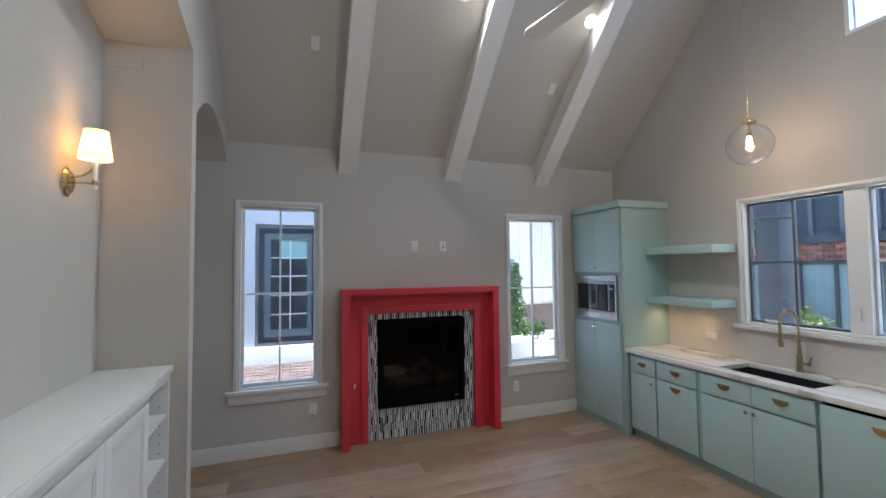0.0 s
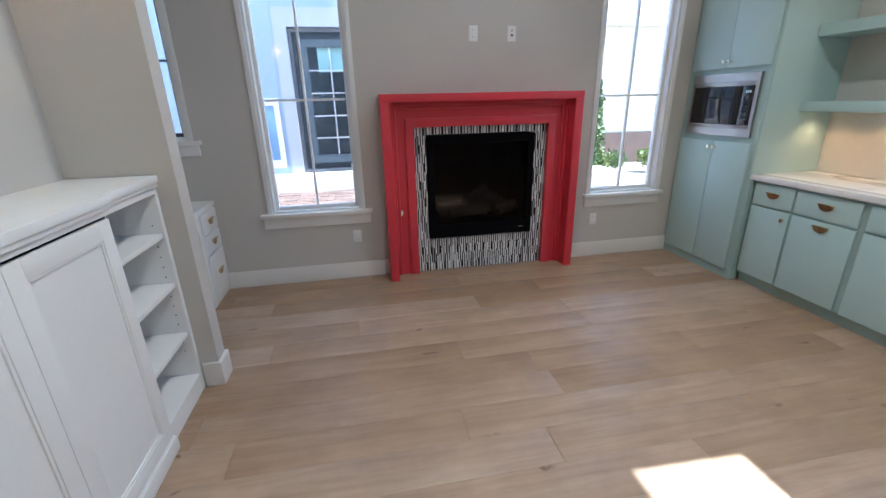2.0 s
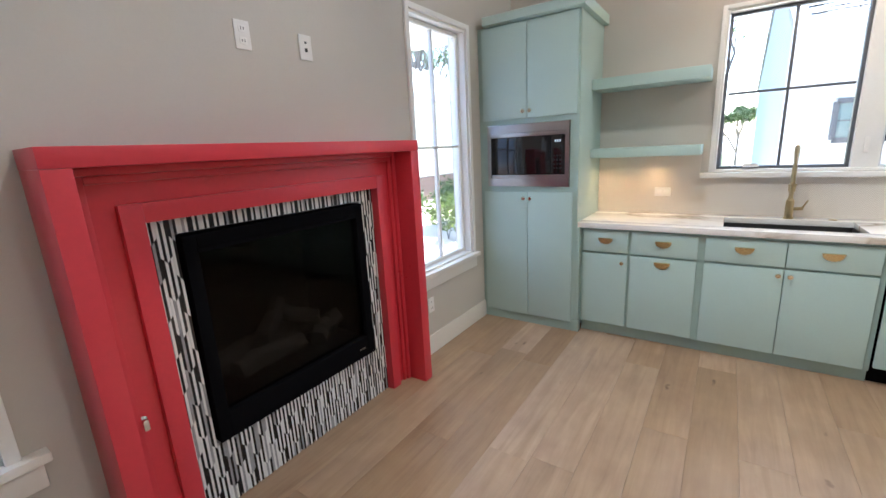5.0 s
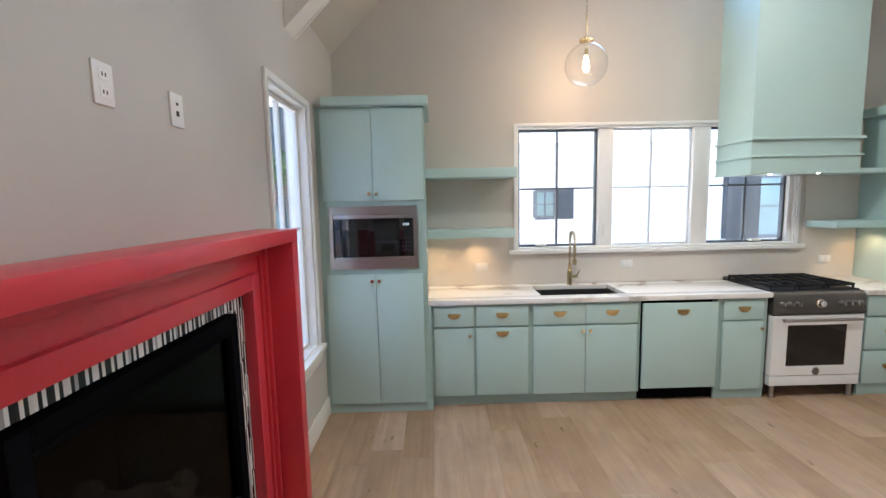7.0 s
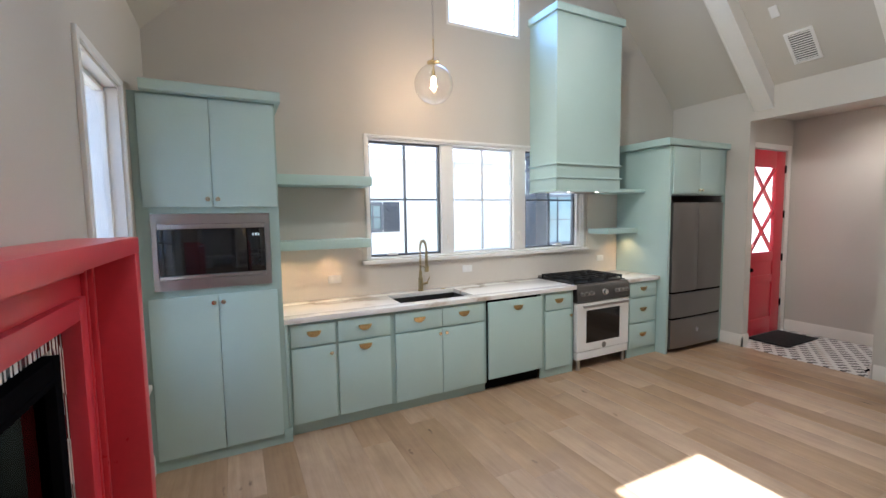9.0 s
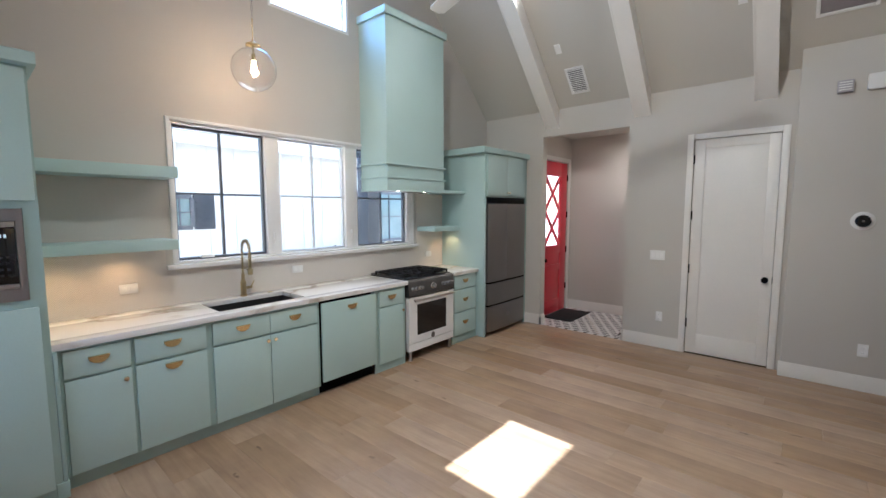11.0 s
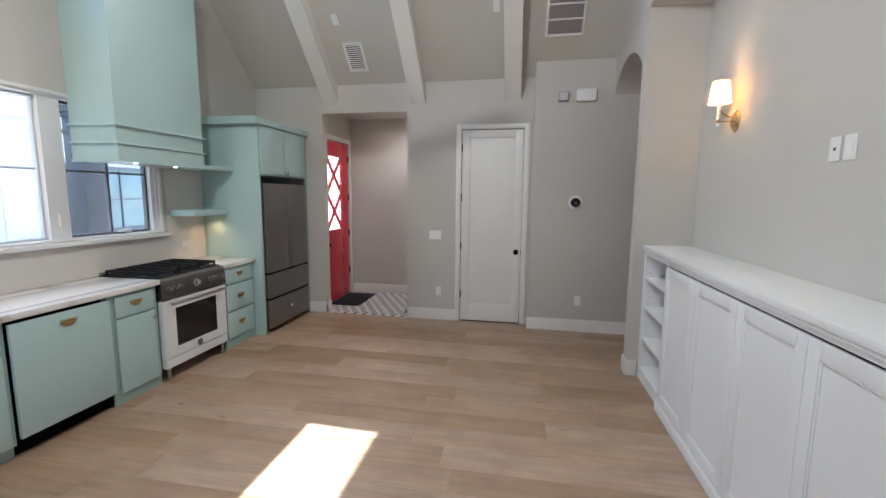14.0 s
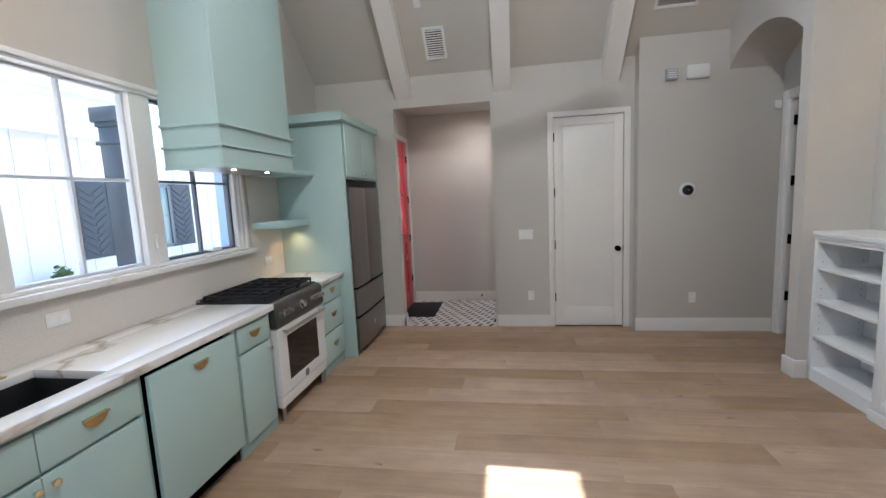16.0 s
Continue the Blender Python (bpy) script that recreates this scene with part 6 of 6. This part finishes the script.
shuttered_window(wh, WX, 1.02, 1.36, 1.93, 0.42, sides=(-1,), half=0.19)
shuttered_window(wh, WX, -4.295, 0.85, 2.15, 1.41)

# dark house with a brick band, seen past the porch
dh = facade("dark_sided_house", (12, 6.4, GZ), "dark blue-grey board-and-batten house above a brick storey")
part("upper_wall", box(11.2, 11.6, 4.7, 8.2, 2.3, 6.2), SLATE_BLUE, dh)
bm = bmesh.new()
for i in range(6):
    bx(bm, 11.14, 11.2, 4.75 + i * 0.58, 4.83 + i * 0.58, 2.45, 6.2)
part("battens", bm, CASEMENT, dh)
part("band", box(11.05, 11.2, 4.65, 8.25, 2.25, 2.45), SLATE_BLUE, dh)
part("backing_wall", box(11.25, 11.6, 4.7, 8.2, GZ, 2.3), MORTAR, dh)
bm = bmesh.new()
for r in range(6):
    for c in range(16):
        y = 4.7 + c * 0.215 + (0.107 if r % 2 else 0)
        bx(bm, 11.2, 11.26, y, y + 0.20, 1.85 + r * 0.073, 1.915 + r * 0.073)
part("brick_band", bm, BRICK, dh, "red brick courses")
for y in (5.5, 7.3):
    w = part("window", box(11.16, 11.25, y - 0.7, y + 0.7, 0.1, 1.8), TEAL_REFLECTION, dh)
    bm = bmesh.new()
    for k in (-0.7, -0.02, 0.66):
        bx(bm, 11.10, 11.18, y + k, y + k + 0.06, 0.05, 1.85)
    bx(bm, 11.10, 11.18, y - 0.7, y + 0.72, 1.78, 1.86)
    part("frame", bm, SLATE_BLUE, w)
part("roof", box(10.95, 11.9, 4.6, 8.3, 6.2, 6.35), SHINGLE, dh)

# white stucco building beyond the left window
LY = 7.6
lh = facade("courtyard_building", (-1, LY, GZ), "stucco building tinted shade-blue, with a tall black-framed window")
part("wall", holed(bmesh.new(), "y", LY, LY + 0.3, -7.5, 0.95, GZ, 4.2, [(-0.44, 0.60, 0.50, 2.57)]), SHADE_BLUE, lh)
part("side_wall", box(0.65, 0.95, LY + 0.3, LY + 5, GZ, 4.2), SHADE_BLUE, lh)
part("room_back", box(-1.4, 0.64, LY + 1.6, LY + 1.7, GZ, 4.2), UNLIT_ROOM, lh)
# Teal panel set behind the panes, imitating a reflection in the glass.
part("reflection_panel", box(-0.06, 0.42, LY + 0.13, LY + 0.14, 1.98, 2.36), mat("pale teal reflection tint", (0.34, 0.58, 0.58), 0.7, vary=0.06), lh, "pale teal panel imitating a reflection in the glass")
# Blue panel stands for the pane of a second, smaller window.
part("side_window_panel", box(-0.96, -0.76, LY - 0.02, LY + 0.01, 0.72, 1.52, bevel=0.004), mat("mid blue side window panel", (0.20, 0.33, 0.50), 0.6, vary=0.06), lh)
part("panel_surround", holed(bmesh.new(), "y", LY - 0.035, LY, -1.03, -0.69, 0.60, 1.62, [(-0.96, -0.76, 0.72, 1.52)]), STUCCO, lh)
part("parapet", box(-7.6, 1.05, LY - 0.08, LY + 0.4, 4.2, 4.4), SHADE_BLUE, lh)
bm = bmesh.new()
for x0, x1, z0, z1 in ((-0.62, -0.44, 0.42, 2.82), (0.60, 0.78, 0.42, 2.82), (-0.44, 0.60, 2.57, 2.82)):
    bx(bm, x0, x1, LY - 0.03, LY + 0.02, z0, z1)
part("window_surround", bm, mat("pale grey window surround", (0.46, 0.48, 0.52), 0.8, vary=0.05), lh)
w = part("window", holed(bmesh.new(), "y", LY + 0.02, LY + 0.09, -0.44, 0.60, 0.50, 2.57, [(-0.39, 0.55, 0.55, 2.51)]), CASEMENT, lh, "black window frame")
part("inner_frame", holed(bmesh.new(), "y", LY + 0.06, LY + 0.12, -0.30, 0.47, 0.64, 2.42, [(-0.20, 0.40, 0.76, 2.32)]), mat("grey-blue inner sash", (0.10, 0.13, 0.15), 0.5, vary=0.06), w)
bm = bmesh.new()
for z in (1.02, 1.35, 1.68, 2.0):
    bx(bm, -0.30, 0.47, LY + 0.08, LY + 0.10, z - 0.009, z + 0.009)
for x in (0.12,):
    bx(bm, x - 0.009, x + 0.009, LY + 0.08, LY + 0.10, 0.70, 2.42)
part("muntins", bm, WHITE, w)
part("pane", box(-0.37, 0.53, LY + 0.07, LY + 0.075, 0.57, 2.49), GLASS, w).visible_shadow = False
part("ledge", box(-3.0, 0.95, LY - 0.12, LY, GZ, 0.50, bevel=0.02), STUCCO, lh, "sunlit white ledge")

# brick terrace under the left window
tr = thing("brick_terrace", (0.2, 5.6, GZ), "worn pale red brick terrace outside the window", "paving")
part("bed", box(-4.0, 2.2, NORTH + 0.17, LY - 0.125, GZ, 0.20), SAND, tr)
bm = bmesh.new()
rnd = random.Random(9)
for i in range(31):
    for j in range(30):
        x, y = -4.0 + j * 0.207 + (0.1 if i % 2 else 0), NORTH + 0.2 + i * 0.0965
        bx(bm, x, x + 0.196, y, y + 0.088, 0.19, 0.22 + rnd.uniform(-0.004, 0.004))
tagged(part("bricks", bm, PALE_BRICK, tr), kind="stuff")

# cream house and garden beyond the right window
CY = 11.4
ch = facade("cream_house", (7, CY, GZ), "cream sided house with a white eave across a garden")
part("wall", box(2.2, 17, CY, CY + 0.3, GZ, 3.3), CREAM, ch)
bm = bmesh.new()
for i in range(36):
    bx(bm, 2.3 + 0.41 * i, 2.34 + 0.41 * i, CY - 0.02, CY, 0.62, 3.3)
part("battens", bm, CREAM, ch)
part("base_band", box(2.2, 17, CY - 0.06, CY, GZ, 0.62), PALE_BRICK, ch)
bm = bmesh.new()
prism(bm, [(CY - 0.12, 3.25), (CY + 3, 4.9), (CY + 3, 5.1), (CY - 0.12, 3.42)], "x", 1.6, 17.5)
part("roof", bm, SHINGLE, ch)
part("eave_board", box(1.6, 17.5, CY - 0.16, CY - 0.12, 3.22, 3.46), STUCCO, ch)
w = part("window", box(6.0, 6.6, CY - 0.04, CY + 0.02, 1.0, 2.05), TEAL_REFLECTION, ch)
bm = bmesh.new()
for x0, x1, z0, z1 in ((5.92, 6.0, 0.92, 2.13), (6.6, 6.68, 0.92, 2.13), (6.0, 6.6, 2.05, 2.13), (6.0, 6.6, 0.92, 1.0), (6.285, 6.315, 1.0, 2.05)):
    bx(bm, x0, x1, CY - 0.07, CY, z0, z1)
part("frame", bm, STUCCO, w)
ub = thing("utility_box", (10.05, CY - 0.08, 1.2), "pale blue-grey utility meter box on the siding", "utility box")
part("case", box(9.95, 10.15, CY - 0.16, CY - 0.03, 1.25, 1.75, bevel=0.01), GREY_PLASTIC, ub)
part("conduit", rod(bmesh.new(), (10.0, CY - 0.08, 0.62), (10.0, CY - 0.08, 1.25), 0.025), GREY_PLASTIC, ub)
rnd = random.Random(3)
cy = thing("cypress", (5.65, 9.6, GZ), "slender green cypress beside the house", "tree")
part("trunk", rod(bmesh.new(), (5.65, 9.6, GZ), (5.65, 9.6, 1.8), 0.05, 0.02), BARK, cy)
bm = bmesh.new()
for i in range(12):
    z = 0.1 + i * 0.155
    leafy(bm, (5.65 + rnd.uniform(-.05, .05), 9.6 + rnd.uniform(-.05, .05), z), 0.36 * (1 - i / 14) + 0.06, 170, 0.085, rnd)
part("crown", bm, LEAF, cy)
for x, y, r, m in ((5.2, 9.9, 0.30, LEAF_PALE), (5.9, 9.7, 0.38, LEAF_PALE), (6.6, 10.1, 0.34, LEAF), (7.3, 9.8, 0.4, LEAF_PALE), (4.9, 8.6, 0.28, LEAF_PALE), (7.1, 9.0, 0.42, LEAF), (8.3, 9.0, 0.6, LEAF), (7.0, 7.0, 0.62, LEAF_PALE), (8.6, 7.9, 0.7, LEAF)):
    sh = thing("shrub", (x, y, GZ), "low loose green garden shrub", "shrub", "garden shrubs")
    bm = bmesh.new()
    for k in range(5):
        rod(bm, (x, y, GZ), (x + rnd.uniform(-r, r) * .6, y + rnd.uniform(-r, r) * .6, GZ + r), 0.008, 0.004, 6)
    part("stems", bm, BARK, sh)
    part("foliage", leafy(bmesh.new(), (x, y, GZ + r * 0.9), r, int(1500 * r), 0.075, rnd, (1, 1, 0.8)), m, sh)
pt = thing("planter", (4.3, 7.2, GZ), "low tan stone planter at the garden edge", "planter")
part("box", box(3.95, 4.65, 6.9, 7.6, GZ, 0.38, bevel=0.02), PAVING, pt)


def tree(x, y, h, rnd, bare):
    t = thing("tree", (x, y, GZ), "tall open-branched tree with sparse leaves" if bare else "leafy green tree with an uneven crown", "tree", "street trees")
    bm = bmesh.new()
    ends = []

    def grow(p, d, length, r, depth):
        q = p + d * length
        rod(bm, p, q, r, r * 0.7, 7)
        if depth == 0:
            ends.append(q)
            return
        for k in range(3):
            e = (d + Vector((rnd.uniform(-1, 1), rnd.uniform(-1, 1), rnd.uniform(-0.1, 0.8))) * 0.75).normalized()
            grow(q, e, length * rnd.uniform(0.6, 0.8), r * 0.62, depth - 1)
    grow(Vector((x, y, GZ)), Vector((0, 0, 1)), h * 0.32, h * (0.02 if bare else 0.022), 4)
    part("trunk", bm, BARK, t)
    bm = bmesh.new()
    for e in ends:
        leafy(bm, e, h * 0.075, 3 if bare else 34, 0.11, rnd)
    part("crown", bm, LEAF_PALE if bare else LEAF, t)


for x, y, h, bare in ((18, 14.5, 8, True), (17, 7.5, 7, True), (9.6, 6.6, 3.2, False), (17, 2.85, 6.5, True), (23, 2.3, 3.0, False), (22, 18, 9, False), (16, 24, 9, False), (27, 9, 9, True)):
    tree(x, y, h, random.Random(int(x * 7 + y)), bare)
for x, y, r in ((8.4, 4.62, 0.72), (8.3, 5.75, 0.66), (8.6, 7.2, 0.5)):
    sh = thing("shrub", (x, y, GZ), "bushy sunlit green shrub by the lane", "shrub", "lane shrubs")
    part("stems", rod(bmesh.new(), (x, y, GZ), (x, y, GZ + r), 0.02, 0.01), BARK, sh)
    part("foliage", leafy(bmesh.new(), (x, y, GZ + r), r, int(2200 * r), 0.07, random.Random(int(y * 10 + 100))), LEAF_PALE, sh)

sh = thing("shrub", (9.05, -2.31, GZ), "slim upright green bush against the white wall", "shrub", "lane shrubs")
part("stems", rod(bmesh.new(), (9.05, -2.31, GZ), (9.05, -2.31, 0.6), 0.02, 0.01), BARK, sh)
part("foliage", leafy(bmesh.new(), (9.05, -2.31, 0.38), 0.58, 900, 0.07, random.Random(5), (0.38, 0.38, 1)), LEAF, sh)
solo("lawn", box(14, 45, 2.4, 22, GZ - 0.01, GZ + 0.03), GRASS, "sunlit green lawn beyond the lane", "lawn", kind="structure")

# ---- floor boards and tiles, last ----
fl = thing("floor", (1.5, 1.3, 0), "light oak board floor with knots", "floor", kind="structure")
part("underlay", box(-2.6, EAST, ENTRY_S, NORTH, -0.10, -0.009), SUBFLOOR, fl)
part("back_room_floor", box(-2.6, -1.55, -2.2, 0.2, -0.009, 0.0), OAK, fl)
rnd = random.Random(12)
BW = 0.2155
rows = int((NORTH - SOUTH) / BW) + 1
for i in range(rows):
    y0, y1 = SOUTH + i * BW, min(SOUTH + (i + 1) * BW, NORTH) - 0.0009
    x = -1.54 - rnd.uniform(0, 1.4)
    while x < EAST - 0.01:
        x1 = x + rnd.choice((1.1, 1.6, 1.9, 2.2, 2.2))
        a, b_ = max(x, -1.54), min(x1, EAST - 0.01)
        if b_ - a > 0.06:
            part("plank", box(a, b_ - 0.0009, y0, y1, -0.009, rnd.uniform(-0.0003, 0.0), bevel=0.0008), OAK, fl)
        x = x1

et = thing("entry_floor", (2.5, -2.35, 0), "white and dark patterned mosaic tile in the entry", "floor", kind="structure")
part("grout_bed", box(ENTRY_W, ENTRY_X, ENTRY_S, SOUTH - 0.001, -0.009, -0.003), GROUT, et)
TS = 0.048
CHARCOAL = mat("charcoal floor tile", (0.035, 0.033, 0.034), 0.4, vary=0.2)
TAUPE = mat("taupe floor tile", (0.36, 0.31, 0.27), 0.4, vary=0.15)


def hex_mesh(s, m):
    bm = bmesh.new()
    prism(bm, [(s * math.cos(math.pi / 3 * k + math.pi / 6), s * math.sin(math.pi / 3 * k + math.pi / 6)) for k in range(6)], "z", -0.004, 0.002)
    return finish("tile", bm, m, False)


HEX = [hex_mesh(TS * 0.54, m) for m in (TILE_W, CHARCOAL, TAUPE)]
far = ([], [], [])
made = 0
for j in range(44):
    for i in range(50):
        x, y = ENTRY_W + 0.02 + (i + (0.5 if j % 2 else 0)) * TS * 0.96, SOUTH - 0.03 - j * TS * 0.83
        if x > ENTRY_X - 0.02 or y < ENTRY_S + 0.02 or (y > SOUTH - 0.12 and not 2.07 < x < 3.19):
            continue
        kind = 1 if (i - j // 2 - (j % 2) * 2) % 3 == 0 else 0
        if kind and (i * 5 + j * 3) % 11 == 0:
            kind = 2
        if made < 300 and x > 2.05:
            made += 1
            ob = new("tile", HEX[kind])
            ob.parent = et
            ob.location = Vector((x, y, 0)) - HOME[et.name]
        else:
            far[kind].append(Vector((x, y, 0)) - HOME[et.name])
for kind, spots in enumerate(far):
    vs, fs = [], []
    for c in spots:
        k = len(vs)
        for z in (0.002, -0.004):
            vs += [(c.x + TS * 0.54 * math.cos(math.pi / 3 * n + math.pi / 6), c.y + TS * 0.54 * math.sin(math.pi / 3 * n + math.pi / 6), z) for n in range(6)]
        fs.append([k + n for n in range(6)])
        fs += [[k + n, k + 6 + n, k + 6 + (n + 1) % 6, k + (n + 1) % 6] for n in range(6)]
    me = bpy.data.meshes.new("tiles")
    me.from_pydata(vs, [], fs)
    me.materials.append((TILE_W, CHARCOAL, TAUPE)[kind])
    ob = new("tiles", me)
    ob.parent = et
    tagged(ob, kind="stuff")

# picket tiles round the firebox
hs = thing("fireplace_tile", (1.515, 4.32, 0), "black, grey and white picket mosaic round the firebox", "tile")
part("grout_bed", holed(bmesh.new(), "y", 4.318, NORTH - 0.002, 0.915, 2.12, 0, 1.32, [(1.02, 2.015, 0.315, 1.255)]), GROUT, hs)
SW, GROUP, PL = 0.0105, 4, 0.155     # stripe width, stripes to a picket, picket length
PIT = 0.62                           # how steeply the picket ends are pointed


def stripe_ring(x0, x1, low, high):
    return [(x0, low(x0)), (x1, low(x1)), (x1, high(x1)), (x0, high(x0))]


def hearth_stripes():
    """Each picket is set from four stripes, black and white, cut to its pointed ends."""
    rnd = random.Random(21)
    width = SW * GROUP
    for c in range(int((2.12 - 0.915) / SW) + 1):
        x0, x1 = 0.915 + SW * c + 0.0004, min(0.915 + SW * (c + 1) - 0.0004, 2.119)
        if x1 - x0 < 0.003:
            continue
        g, mid = c // GROUP, 0.915 + (c // GROUP + 0.5) * width
        base = -PL / 2 if g % 2 else -PL
        for r in range(11):
            za = base + r * PL
            m = (TILE_W, TILE_K)[(c + r) % 2]
            if rnd.random() < 0.14:
                m = TILE_G
            w = width / 2

            def low(u, z=za):
                return z + abs(u - mid) * PIT * 2 - w * PIT + 0.0012

            def high(u, z=za):
                return low(u, z + PL) - 0.0024
            ring = stripe_ring(x0, x1, low, high)
            spans = [(0.001, 1.319)]
            if x1 > 1.02 and x0 < 2.015:
                spans = [(0.001, 0.313), (1.257, 1.319)]
            for lo, hi in spans:
                q = [(u, min(max(v, lo), hi)) for u, v in ring]
                if q[3][1] - q[0][1] > 0.006 and q[2][1] - q[1][1] > 0.006:
                    yield q, m


rest = {TILE_W.name: [], TILE_K.name: [], TILE_G.name: []}
made = 0
for q, m in hearth_stripes():
    if made < 300 and (q[1][0] < 1.02 or (q[2][1] < 0.32 and q[1][0] < 1.80)):
        made += 1
        bm = bmesh.new()
        prism(bm, q, "y", 4.3115, 4.318)
        ob = part("stripe_tile", bm, m, hs)
    else:
        rest[m.name].append(q)
for m in (TILE_W, TILE_K, TILE_G):
    vs, fs = [], []
    for q in rest[m.name]:
        k = len(vs)
        vs += [(u - 1.515, 4.3115 - 4.32, v) for u, v in q] + [(u - 1.515, 4.318 - 4.32, v) for u, v in q]
        fs.append([k, k + 1, k + 2, k + 3])
        fs += [[k + i, k + 4 + i, k + 4 + (i + 1) % 4, k + (i + 1) % 4] for i in range(4)]
    me = bpy.data.meshes.new("stripe_tiles")
    me.from_pydata(vs, [], fs)
    me.materials.append(m)
    ob = new("stripe_tiles", me)
    ob.parent = hs
    tagged(ob, kind="stuff")
